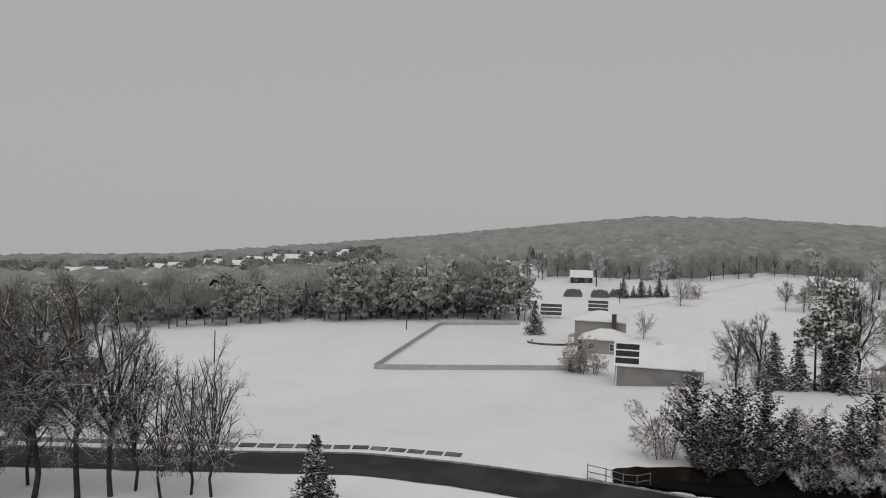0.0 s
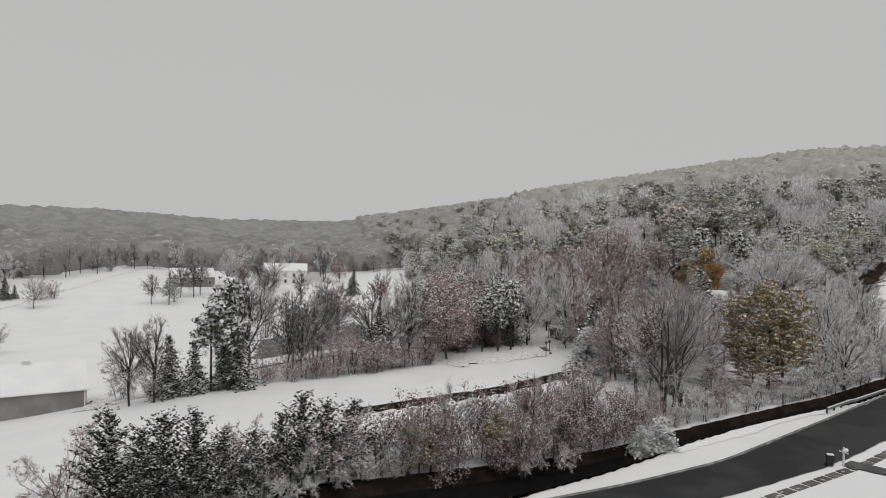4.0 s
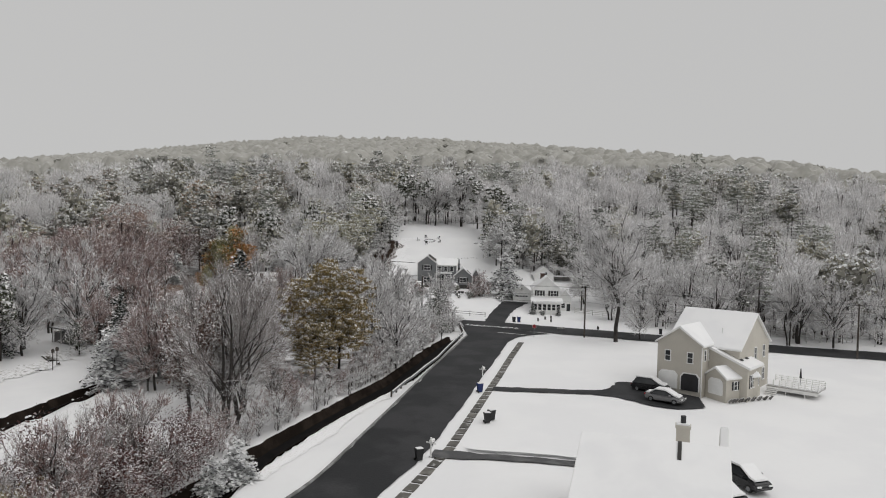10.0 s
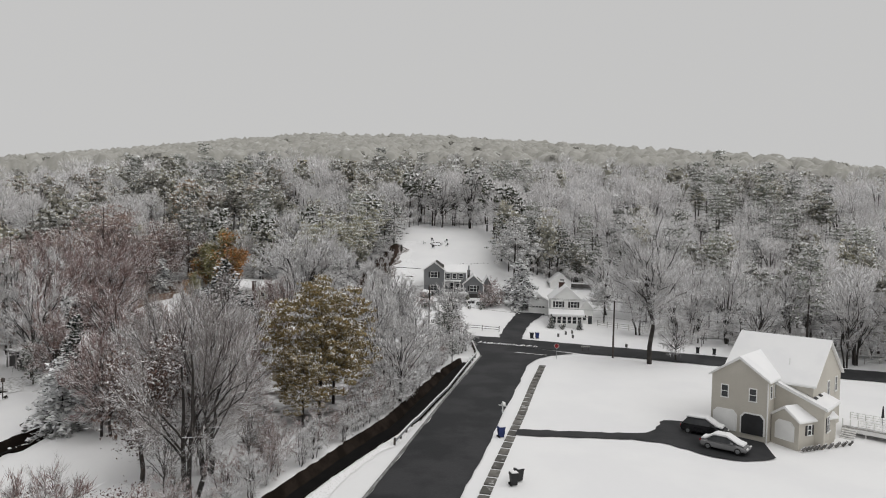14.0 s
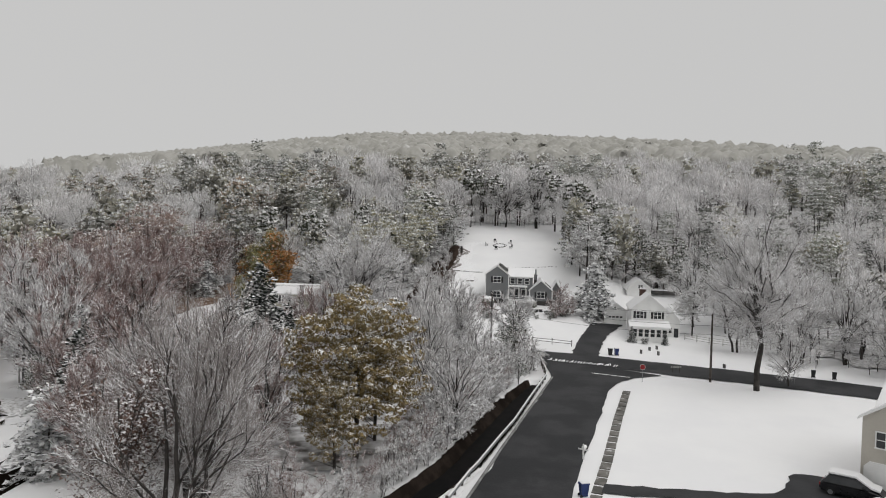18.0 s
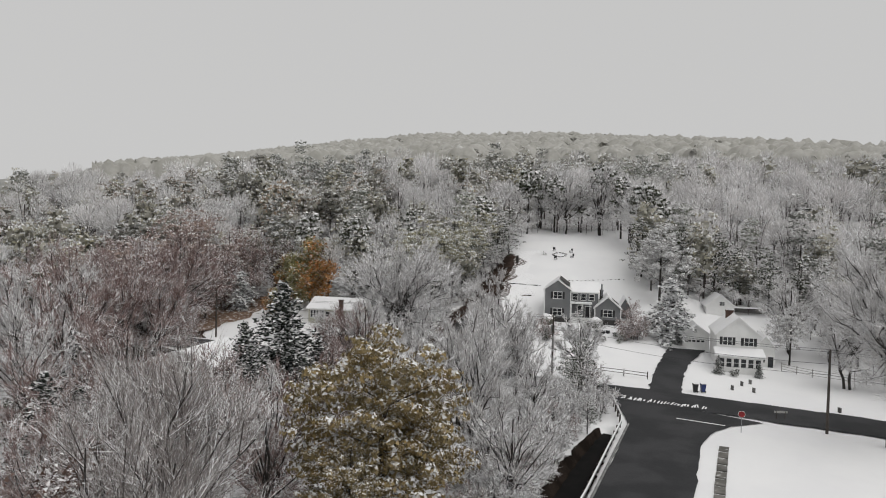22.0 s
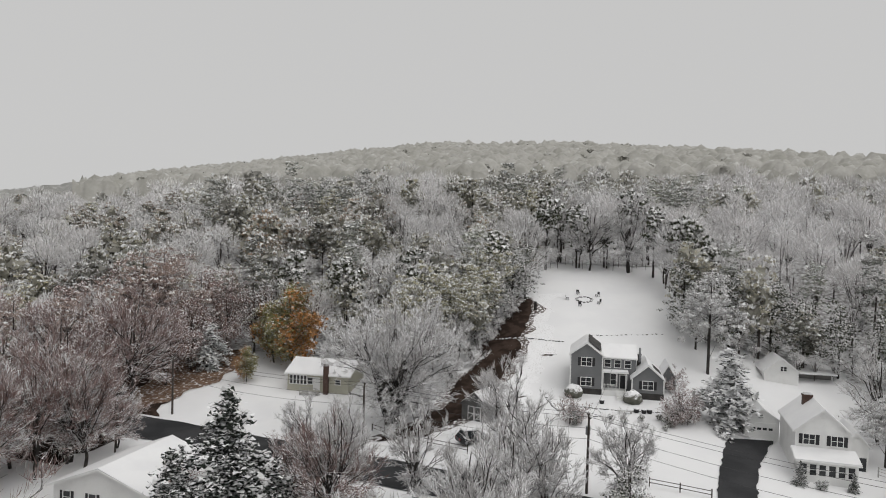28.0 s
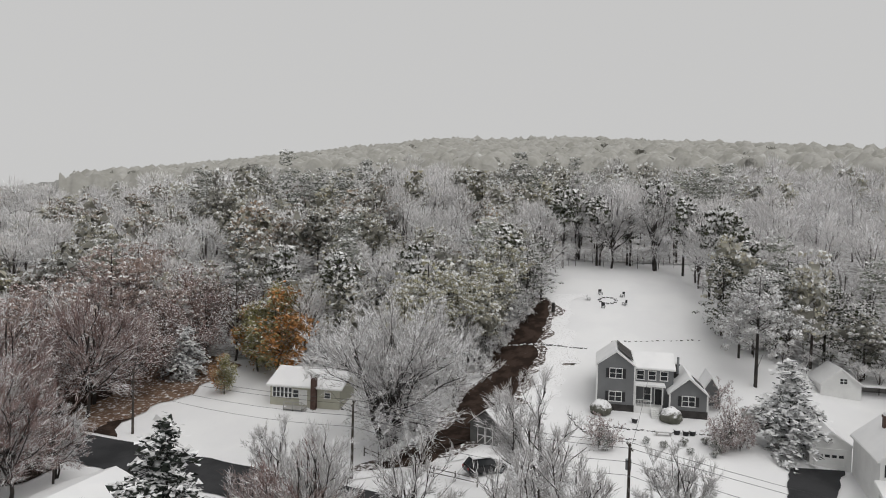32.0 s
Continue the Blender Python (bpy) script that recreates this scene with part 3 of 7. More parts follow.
def resampled(line, count):
    p = np.array(line, float)
    s = np.append(0, np.cumsum(np.hypot(*np.diff(p, axis=0).T)))
    t = np.linspace(0, s[-1], count)
    q = np.stack([np.interp(t, s, p[:, 0]), np.interp(t, s, p[:, 1])], 1)
    for _ in range(3):
        q[1:-1] = (q[:-2] + 2 * q[1:-1] + q[2:]) / 4
    return q


def ribbon(name, left, right, mat, label, category, lift=0.07, across=7, step=1.6, ragged=0.1, kind="structure", seed=3, wander=0.0):
    """A sheet between two edge lines, laid on the land."""
    rng = np.random.default_rng(seed)
    length = max(np.hypot(*np.diff(np.array(e, float), axis=0).T).sum() for e in (left, right))
    n = max(3, int(length / step))
    a, b = resampled(left, n), resampled(right, n)
    a, b = a + rng.normal(0, ragged, a.shape), b + rng.normal(0, ragged, b.shape)
    for e in (a, b) if wander else ():
        e += np.array([noise.noise_vector((x * 0.17, y * 0.17, seed))[:2] for x, y in e]) * wander + np.array([noise.noise_vector((x * 0.6, y * 0.6, seed))[:2] for x, y in e]) * wander * 0.35
    f = np.linspace(0, 1, across)[None, :, None]
    p = (a[:, None] * (1 - f) + b[:, None] * f).reshape(-1, 2)
    z = ground(p[:, 0], p[:, 1]) + lift
    i = (np.arange(n - 1)[:, None] * across + np.arange(across - 1)[None]).ravel()
    tri = np.concatenate([np.stack([i, i + 1, i + across + 1], 1), np.stack([i, i + across + 1, i + across], 1)])
    # both sides up
    d = np.cross(np.append(b[0] - a[0], 0), np.append(a[1] - a[0], 0))[2]
    if d < 0:
        tri = tri[:, ::-1]
    ob = new(name, raw(name, np.column_stack([p, z]), tri, [mat]))
    ob.data.polygons.foreach_set("use_smooth", [True] * len(ob.data.polygons))
    return tagged(ob, label, category, kind=kind)


LANE_L = [(-160, 69), (-60, 68), (-26, 67.3), (-7, 68), (3.4, 65.4), (16, 61), (30, 54), (44, 47), (58, 40.6), (70, 36.3), (92, 32), (110, 28.6), (125, 25.6), (138, 23), (150, 24.5)]
LANE_R = [(-160, 63), (-60, 62.5), (-24, 62), (-7, 62.2), (3, 59.5), (16, 53.5), (30, 46.5), (44, 39.5), (57, 34.5), (64, 32.1), (69, 30.4), (75, 28.3), (82, 26.6), (88, 25.4), (96, 23.6), (107, 21.6), (121, 18.6), (134, 16.2), (140, 13), (143, 8)]
STREET_F = [(95, -200), (112, -120), (131.5, -63), (138.3, -33), (146.5, -12), (150, -1), (151.8, 8), (153.5, 16), (155, 24), (160.5, 48), (164, 60), (170, 92), (174, 118), (181, 146), (206, 176), (250, 200)]
STREET_N = [(88, -197), (105, -118), (124.5, -60), (131, -31), (139, -10), (142.3, 0), (144, 8), (146, 16), (147.5, 24), (153, 49), (156.5, 61), (162.5, 93), (166.5, 119), (174, 150), (201, 182), (247, 207)]
ribbon("road", LANE_L, LANE_R, M["asphalt"], "wet black asphalt residential road cleared of snow", "road", 0.08, 9, 1.6, 0.06)
ribbon("road", STREET_N, STREET_F, M["asphalt"], "wet black asphalt cross street cleared of snow", "road", 0.10, 9)
ribbon("driveway", [(100.0, 20.9), (100.4, 14), (100.6, 8), (99.8, 4.6), (96.6, 2.2), (95.6, -1.2), (97, -4.5)], [(102.2, 20.2), (102.1, 14), (102.5, 8.0), (103.4, 5.6), (108.6, 3.4), (107.6, -0.6), (103.5, -5.4)], M["asphalt"], "narrow asphalt driveway with slushy edges, leading to a garage", "driveway", 0.11, 7, 1.0)
ribbon("driveway", [(76.2, 27.6), (76.3, 22), (75.3, 13.2)], [(78.4, 26.8), (77.7, 22), (76.6, 13.2)], M["slush"], "strip of wet asphalt cleared along a snowed-in driveway", "driveway", 0.11, 5, 1.0)
ribbon("snow_bank", [(78.1, 24.0), (77.9, 19), (76.9, 13.0)], [(79.3, 24.0), (79.0, 19), (78.0, 13.0)], M["snow"], "low ridge of shovelled snow beside a driveway", "snow", 0.3, 6, 0.8, 0.1)
ribbon("driveway", [(153, 19.6), (160, 18.6), (170, 16.6), (178.5, 14.4)], [(152.5, 15.6), (160, 14.6), (170, 12.4), (180.5, 8.2)], M["asphalt"], "wet asphalt driveway running up to a small garage", "driveway", 0.12, 7, 1.0)
ribbon("verge", [(100, 47.5), (140, 36)], [(101, 46), (141, 34.8)], M["earth"], "bare brown strip of earth along a garden", "ground", 0.06, 4, 1.2, 0.3)
ribbon("bank", [(168, 59), (179, 54.5), (190, 53), (203, 51.5), (216, 48), (224, 46)], [(172, 53), (180, 48.2), (190, 46.2), (203, 45.4), (214, 43.6), (224, 44.4)], M["mulch"], "dark brown leaf-covered bank at the edge of the woods", "ground", 0.12, 8, 0.9, 0.1, wander=2.2)
ribbon("bank_fringe", [(166, 61), (178, 56), (190, 54.5), (203, 53.5), (216, 49.5), (226, 47)], [(174, 50.5), (180, 46), (190, 44), (203, 43), (214, 41.6), (225, 42.4)], M["fringe"], "leaf litter mixed with snow along a bank", "ground", 0.085, 14, 0.9, 0.1, wander=3.0)
ribbon("bank_scatter", [(166, 61.4), (178, 56.4), (190, 55), (203, 54), (216, 50), (228, 47.5)], [(176, 47), (181, 42.4), (190, 40), (203, 39.6), (214, 39), (228, 40)], M["fringe_thin"], "scattered leaves showing through thin snow", "ground", 0.05, 18, 0.9, 0.1, wander=3.4, seed=8)
ribbon("leaf_bed", [(172, 97), (186, 94.5), (200, 92)], [(176, 104), (190, 106), (206, 104)], M["orange"], "orange-brown carpet of fallen leaves under trees", "ground", 0.11, 8, 0.9, 0.1, wander=1.8)
ribbon("brown_floor", [(170, 93), (184, 98), (198, 96), (210, 98)], [(174, 118), (186, 124), (200, 124), (212, 122)], M["mulch"], "dark brown leaf litter under a stand of trees", "ground", 0.09, 12, 1.2, 0.1, wander=2.0)
ribbon("lawn_patch", [(88, 85), (98, 81), (110, 78.5)], [(90, 89), (100, 86), (113, 82.5)], M["grass"], "patch of brown grass showing through thin snow", "ground", 0.06, 6, 1.2, 0.6)
ribbon("lawn_strip", [(150, 93), (160, 92)], [(152, 101), (165, 101)], M["earth"], "dark bare track beside the street", "ground", 0.07, 6, 1.2, 0.5)

ribbon("field_patch", [(75, 121), (88, 138), (103, 158)], [(90, 108.5), (106, 122), (122, 146)], M["patch"], "brown stubble patch with thin snow beyond the tree row", "ground", 0.08, 8, 1.5, 0.5)
ribbon("track", [(58, 112), (72, 109), (86, 105), (98, 100)], [(58, 113.4), (72, 110.4), (86, 106.6), (98, 102)], M["mulch"], "dark wet track along the tree row", "ground", 0.08, 4, 1.5, 0.25)
ribbon("track", [(62, 240), (90, 262), (120, 290), (160, 325)], [(62, 241.2), (89.4, 263.4), (119, 291.4), (159, 326.4)], M["grass"], "farm track half covered with snow", "ground", 0.08, 4, 3.0, 0.3)
ribbon("brush_bed", [(43, 118), (50, 117), (60, 113)], [(42, 111), (50, 109), (60, 106)], M["grass"], "rough brown grass poking through snow beside a barn", "ground", 0.07, 8, 1.0, 0.7)
ribbon("leaf_shade", [(112, 85.5), (122, 83), (132, 80)], [(110, 81), (121, 78.5), (131, 76)], M["grass"], "brown grass showing through thin snow under trees", "ground", 0.07, 6, 1.2, 0.6)

for line, half in BROOKS:
    p = np.array(line, float)
    d = np.gradient(p, axis=0)
    d = np.stack([-d[:, 1], d[:, 0]], 1) / np.hypot(d[:, 0], d[:, 1])[:, None]
    w = np.array(half)[:, None]
    ribbon("brook_bank", (p + d * w * 1.25).tolist(), (p - d * w * 1.15).tolist(), M["earth"], "dark wet earth banks of a small brook", "bank", 0.14, 13, 0.7, 0.1)
    ribbon("brook", (p + d * w * 0.62).tolist(), (p - d * w * 0.62).tolist(), M["water"], "dark still water of a narrow brook", "water", 0.3, 5, 1.0, 0.05)

M["verge"] = material("dry_grass_in_snow", (0.22, 0.2, 0.17), (0.34, 0.32, 0.29), 0.95, 0.5, 16.0, 0.3, snow=(0.55, 1.0))
ribbon("verge_grass", [(70, 41.6), (80, 39.6), (88, 37.2), (97, 33.8), (104, 30.9)], [(70, 40.4), (80, 37.8), (88, 35.4), (97, 32.3), (104, 30.2)], M["verge"], "dry grass blades poking through snow beside the brook", "grass", 0.05, 8, 0.8, 0.1, wander=0.7)

# the raised kerbs of the road
def kerb(line, label, seed):
    c = resampled(line, max(4, int(np.hypot(*np.diff(np.array(line, float), axis=0).T).sum() / 1.5)))
    d = np.gradient(c, axis=0)
    nrm = np.stack([-d[:, 1], d[:, 0]], 1) / np.hypot(d[:, 0], d[:, 1])[:, None]
    n = len(c)
    z = ground(c[:, 0], c[:, 1])
    ring = [(0.1, 0.0), (0.1, 0.2), (-0.1, 0.2), (-0.1, 0.0)]
    v = np.concatenate([np.column_stack([c + nrm * o, z + up]) for o, up in ring])
    i = np.arange(n - 1)
    f = []
    for k in range(3):
        a, b = i + k * n, i + (k + 1) * n
        f += [np.stack([a, a + 1, b + 1], 1), np.stack([a, b + 1, b], 1)]
    ob = new("kerb", raw("kerb", v, np.concatenate(f), [M["kerb"]]))
    return tagged(ob, label, "kerb", kind="structure")


kerb([(x, y + 0.12) for x, y in LANE_L[1:-1]], "low stone kerb along the road edge with snow behind it", 1)

# ---- woods ----
HUB = (40.0, 30.0)


def lobed(rng, n, wide, tall, mid, lumps=9, size=0.6, frosty=False, rough=0.35):
    """Leaf triangles on the skins of several overlapping lobes, which make an uneven rounded crown."""
    lobes = rng.normal(0, 1, (lumps, 3)) * [1, 1, 0.9]
    lobes = lobes / np.linalg.norm(lobes, axis=1, keepdims=True) * rng.uniform(0.3, 0.62, (lumps, 1))
    lobes[0] = (0, 0, 0.45)
    rad = rng.uniform(0.3, 0.48, lumps)
    k = rng.integers(0, lumps, n)
    d = rng.normal(0, 1, (n, 3)) + [0, 0, 0.25]
    d /= np.linalg.norm(d, axis=1, keepdims=True)
    c = (lobes[k] + d * (rad[k] * rng.uniform(0.75, 1.12, n))[:, None]) * [wide, wide, tall] + [0, 0, mid]
    out = d * [1, 1, wide / tall]
    if frosty:
        way = out + rng.normal(0, 0.45, (n, 3))
        e = np.cross(way, rng.normal(0, 1, (n, 3)))
        e = e / np.linalg.norm(e, axis=1, keepdims=True) * 0.085
        ln = rng.uniform(0.7, 1.6, (n, 1))
        v = np.stack([c - e - way * ln * 0.5, c + e - way * ln * 0.5, c + way * ln * 0.5], 1)
    else:
        u = np.cross(out, rng.normal(0, 1, (n, 3)))
        u /= np.linalg.norm(u, axis=1, keepdims=True)
        w = np.cross(out, u)
        s = size * rng.uniform(0.6, 1.3, (n, 1))
        jit = rng.normal(0, rough, (3, n, 3)) * s
        v = np.stack([c + u * s + jit[0], c - u * s * 0.6 + w * s * 0.8 + jit[1], c - u * s * 0.6 - w * s * 0.8 + jit[2]], 1)
    return v.reshape(-1, 3), np.arange(3 * n).reshape(-1, 3)


def tufted(rng, tufts, per, wide, tall, mid, size=0.5, lumps=6, spread=1.25, cap=0.35, core=0, shell=0.6):
    """A rounded crown of leaf tufts: triangles, and which of them lie on a tuft's snowy upper side (1) or deep inside (2)."""
    lobes = rng.normal(0, 1, (lumps, 3)) * [1, 1, 0.6]
    lobes = lobes / np.linalg.norm(lobes, axis=1, keepdims=True) * rng.uniform(0.35, 0.6, (lumps, 1))
    lobes[0] = (0, 0, 0.4)
    rad = rng.uniform(0.34, 0.52, lumps)

    def leaves(c, d, size):
        n = len(c)
        u = np.cross(d, rng.normal(0, 1, (n, 3)))
        u /= np.linalg.norm(u, axis=1, keepdims=True)
        w = np.cross(d, u)
        s = size * rng.uniform(0.6, 1.3, (n, 1))
        jit = rng.normal(0, 0.3, (3, n, 3)) * s
        return np.stack([c + u * s + jit[0], c - u * s * 0.6 + w * s * 0.8 + jit[1], c - u * s * 0.6 - w * s * 0.8 + jit[2]], 1)

    def skin(n, low, high, lift):
        k = rng.integers(0, lumps, n)
        d = rng.normal(0, 1, (n, 3)) + [0, 0, lift]
        d /= np.linalg.norm(d, axis=1, keepdims=True)
        return (lobes[k] + d * (rad[k] * rng.uniform(low, high, n))[:, None]) * [wide, wide, tall] + [0, 0, mid], d

    c = np.repeat(skin(tufts, shell, 1.1, 0.35)[0], per, 0)
    n = len(c)
    d = rng.normal(0, 1, (n, 3)) + [0, 0, 0.15]
    d /= np.linalg.norm(d, axis=1, keepdims=True)
    v = leaves(c + d * [1, 1, 0.5] * spread * rng.uniform(0.55, 1.1, (n, 1)), d, size)
    top = (d[:, 2] > rng.normal(cap, 0.25, n)).astype(int)
    # extra leaves inside, there to carry the shade colour between tufts
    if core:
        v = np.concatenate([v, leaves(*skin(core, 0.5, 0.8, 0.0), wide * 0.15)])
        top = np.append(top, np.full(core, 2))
    return v.reshape(-1, 3), np.arange(3 * len(v)).reshape(-1, 3), top


def frosted(rng, n, wide, tall, mid, lumps=10, length=1.3, width=0.06):
    """A leafless rimed crown: limbs that reach into rounded lobes, and fine twigs that point outwards from them."""
    lobes = rng.normal(0, 1, (lumps, 3)) * [1, 1, 0.8] + [0, 0, 0.15]
    lobes = lobes / np.linalg.norm(lobes, axis=1, keepdims=True) * rng.uniform(0.35, 0.66, (lumps, 1)) * [wide, wide, tall] + [0, 0, mid]
    root = np.array([0.1, 0.05, mid - tall * 0.8])
    half = (root + lobes) / 2 + [0, 0, 0.5]
    segs = [(*root, 0.13, *h, 0.09) for h in half] + [(*h, 0.09, *t, 0.03) for h, t in zip(half, lobes)]
    k = rng.integers(0, lumps, n)
    d = rng.normal(0, 1, (n, 3)) + [0, 0, 0.2]
    d /= np.linalg.norm(d, axis=1, keepdims=True)
    at = lobes[k] + d * [wide, wide, tall * 0.8] * 0.36 * rng.uniform(0.35, 1.08, (n, 1)) ** 0.6
    way = d * 0.7 + (at - root) / np.linalg.norm(at - root, axis=1, keepdims=True) + rng.normal(0, 0.3, (n, 3))
    way /= np.linalg.norm(way, axis=1, keepdims=True)
    e = np.cross(way, rng.normal(0, 1, (n, 3)))
    e = e / np.linalg.norm(e, axis=1, keepdims=True) * width * rng.uniform(0.6, 1.4, (n, 1))
    ln = length * rng.uniform(0.5, 1.2, (n, 1))
    v = np.stack([at - e - way * ln * 0.4, at + e - way * ln * 0.4, at + way * ln * 0.6], 1).reshape(-1, 3)
    t = tubes(segs, 3)
    return (*joined((v, np.arange(3 * n).reshape(-1, 3)), t), np.append(np.zeros(n, int), np.full(len(t[1]), 3)))


def template(rng, kind):
    """A light tree for the woods, about 15 m high: vertices, triangles, and what these are (0 leaf or twig, 1 snow, 2
    inner leaves coloured as shade, 3 wood).
    """
    if kind in ("oak", "tan"):
        v, f, top = tufted(rng, 165, 11, 5.4, 7.0, 7.6, 0.25, 8, 0.62, 0.02, 150)
    elif kind == "pine":
        z = 17.5 - 12 * rng.random(52) ** 0.9
        ang, far = rng.uniform(0, 6.3, 52), ((19 - z) * 0.2 + 0.8) * rng.uniform(0.35, 1.1, 52)
        hubs = np.repeat(np.stack([np.cos(ang) * far, np.sin(ang) * far, z], 1), 20, 0)
        d = rng.normal(0, 1, hubs.shape)
        d /= np.linalg.norm(d, axis=1, keepdims=True)
        v, f = flakes(hubs + d * [1.0, 1.0, 0.38], rng.uniform(0.25, 0.45, len(hubs)), rng, 0.35)
        top = (d[:, 2] > 0.25).astype(int)
    elif kind == "frost":
        v, f, top = frosted(rng, 1250, 5.8, 6.6, 8.4)
    elif kind == "haze":
        v, f, top = frosted(rng, 420, 5.8, 6.4, 8.4, 7, 1.6, 0.11)
    elif kind == "belt":
        v, f, top = tufted(rng, 60, 10, 5.0, 6.4, 5.6, 0.42, 6, 0.95, 1.15, 40)
    elif kind == "mid":
        v, f, top = tufted(rng, 70, 7, 5.6, 6.4, 7.4, 0.42, 6, 0.85, 0.1, 26)
    else:
        v, f, top = tufted(rng, 26, 6, 5.6, 4.8, 8.0, 0.8, 5, 1.1, 9.0)
    t = tubes([(0, 0, -1, 0.24, 0.2, 0.1, 9.5, 0.12)], 3)
    return (*joined((v, f), t), np.append(top, np.full(len(t[1]), 3)))


def woods(name, pts, kinds, mats, label, seed, low=0.75, high=1.25, patch=0.022, inner="wood_core"):
    """One mesh of many trees; kinds with their shares, which stand in loose patches, and two materials each."""
    rng = np.random.default_rng(seed)
    vs, fs, ix, tones, k = [], [], [], [], 0
    lean = np.array([noise.noise((x * patch, y * patch, seed)) for x, y in pts]) + rng.normal(0, 0.3, len(pts))
    rank = np.argsort(np.argsort(lean)) / len(pts)
    pick = np.searchsorted(np.cumsum([w for _, w in kinds])[:-1], rank, "right")
    for i, (kind, _) in enumerate(kinds):
        shapes = [template(rng, kind) for _ in range(6)]
        mine = np.where(pick == i)[0]
        for j, (v, f, top) in enumerate(shapes):
            p = pts[mine[j::6]]
            if not len(p):
                continue
            s, a = rng.uniform(low, high, len(p)), rng.uniform(0, 6.3, len(p))
            tall = s * rng.uniform(0.8, 1.15, len(p))
            x = v[None, :, 0] * np.cos(a)[:, None] - v[None, :, 1] * np.sin(a)[:, None]
            y = v[None, :, 0] * np.sin(a)[:, None] + v[None, :, 1] * np.cos(a)[:, None]
            z = ground(p[:, 0], p[:, 1])
            w = np.stack([x * s[:, None] + p[:, 0:1], y * s[:, None] + p[:, 1:2], v[None, :, 2] * tall[:, None] + z[:, None]], 2)
            vs.append(w.reshape(-1, 3))
            fs.append((f[None] + (np.arange(len(p)) * len(v))[:, None, None]).reshape(-1, 3) + k)
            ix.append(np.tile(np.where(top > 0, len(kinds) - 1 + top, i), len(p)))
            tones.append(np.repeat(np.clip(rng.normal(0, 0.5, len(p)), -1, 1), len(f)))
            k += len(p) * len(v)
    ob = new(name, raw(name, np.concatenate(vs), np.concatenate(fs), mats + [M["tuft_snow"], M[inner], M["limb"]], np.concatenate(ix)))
    ob.data.attributes.new("tone", "FLOAT", "FACE").data.foreach_set("value", np.concatenate(tones).astype(np.float32))
    return tagged(ob, label, "woods", kind="stuff")


def canopy(name, r0, r1, a0, a1, mask, mat, label, top=12.0, cell=9.0, step=3.4, seed=1, swell=3.6):
    """Far woods as one closed roof of crowns, laid out in rings round the hub; it comes down to the ground at its edges."""
    rng = np.random.default_rng(seed)
    rr = np.arange(r0, r1, step)
    aa = np.radians(np.arange(a0, a1, math.degrees(step * 1.25 / (r0 + r1) * 2)))
    R, A = np.meshgrid(rr, aa)
    R = R + rng.uniform(-0.4, 0.4, R.shape) * step
    x, y = HUB[0] + R * np.sin(A), HUB[1] + R * np.cos(A)
    off = rng.uniform(0.1, 0.9, (97, 89, 3))
    best, tall = np.full(x.shape, 1e9), np.zeros(x.shape)
    ci, cj = np.floor(x / cell).astype(int), np.floor(y / cell).astype(int)
    for di in (-1, 0, 1):
        for dj in (-1, 0, 1):
            o = off[(ci + di) % 97, (cj + dj) % 89]
            d = ((ci + di + o[..., 0]) * cell - x) ** 2 + ((cj + dj + o[..., 1]) * cell - y) ** 2
            near = d < best
            best, tall = np.where(near, d, best), np.where(near, o[..., 2], tall)
    keep = mask(R, np.degrees(A), x, y)
    z = ground(x, y) + np.where(keep, top * (0.82 + 0.3 * tall) - swell * np.minimum(best / (cell * 0.62) ** 2, 1.3) + rng.normal(0, 0.3, x.shape), -0.5)
    n = len(rr)
    i = (np.arange(len(aa) - 1)[:, None] * n + np.arange(n - 1)[None]).ravel()
    k = keep.ravel()
    i = i[k[i] | k[i + 1] | k[i + n] | k[i + n + 1]]
    ob = new(name, raw(name, np.stack([x.ravel(), y.ravel(), z.ravel()], 1), np.concatenate([np.stack([i, i + n + 1, i + 1], 1), np.stack([i, i + n, i + n + 1], 1)]), [mat]))
    return tagged(ob, label, "woods", kind="stuff")


def scatter(x0, x1, y0, y1, gap, seed):
    rng = np.random.default_rng(seed)
    x, y = np.meshgrid(np.arange(x0, x1, gap), np.arange(y0, y1, gap))
    return np.stack([x.ravel(), y.ravel()], 1) + rng.uniform(-0.45, 0.45, (x.size, 2)) * gap


EDGE_Y = (-400, -120, -63, -33, -14, -9, 14, 19, 43, 47, 54, 64, 95, 125, 160, 220, 330, 500)
EDGE_X = (60, 121, 140, 147, 158, 208, 212, 250, 250, 214, 198, 198, 200, 195, 190, 200, 235, 300)


def hub(p):
    return np.hypot(p[:, 0] - HUB[0], p[:, 1] - HUB[1]), np.degrees(np.arctan2(p[:, 0] - HUB[0], p[:, 1] - HUB[1]))


p = scatter(80, 370, -250, 330, 7.2, 5)
r, a = hub(p)
inside = (p[:, 0] > np.interp(p[:, 1], EDGE_Y, EDGE_X)) & (a > 44) & (a < 138)
north = p[:, 1] > 24 + 14 * np.sin(p[:, 0] * 0.05)
# leaf litter and shade-thinned snow under the trees
n = 80
fx, fy = np.meshgrid(np.linspace(90, 360, n), np.linspace(-220, 300, n))
fz = ground(fx, fy) + 0.16
ok = (fx > np.interp(fy, EDGE_Y, EDGE_X) + 1.5) & (np.hypot(fx - 40, fy - 30) < 345) & (np.degrees(np.arctan2(fx - 40, fy - 30)) > 47)
i = (np.arange(n - 1)[:, None] * n + np.arange(n - 1)[None]).ravel()
good = ok.ravel()[i] & ok.ravel()[i + 1] & ok.ravel()[i + n] & ok.ravel()[i + n + 1]
i = i[good]
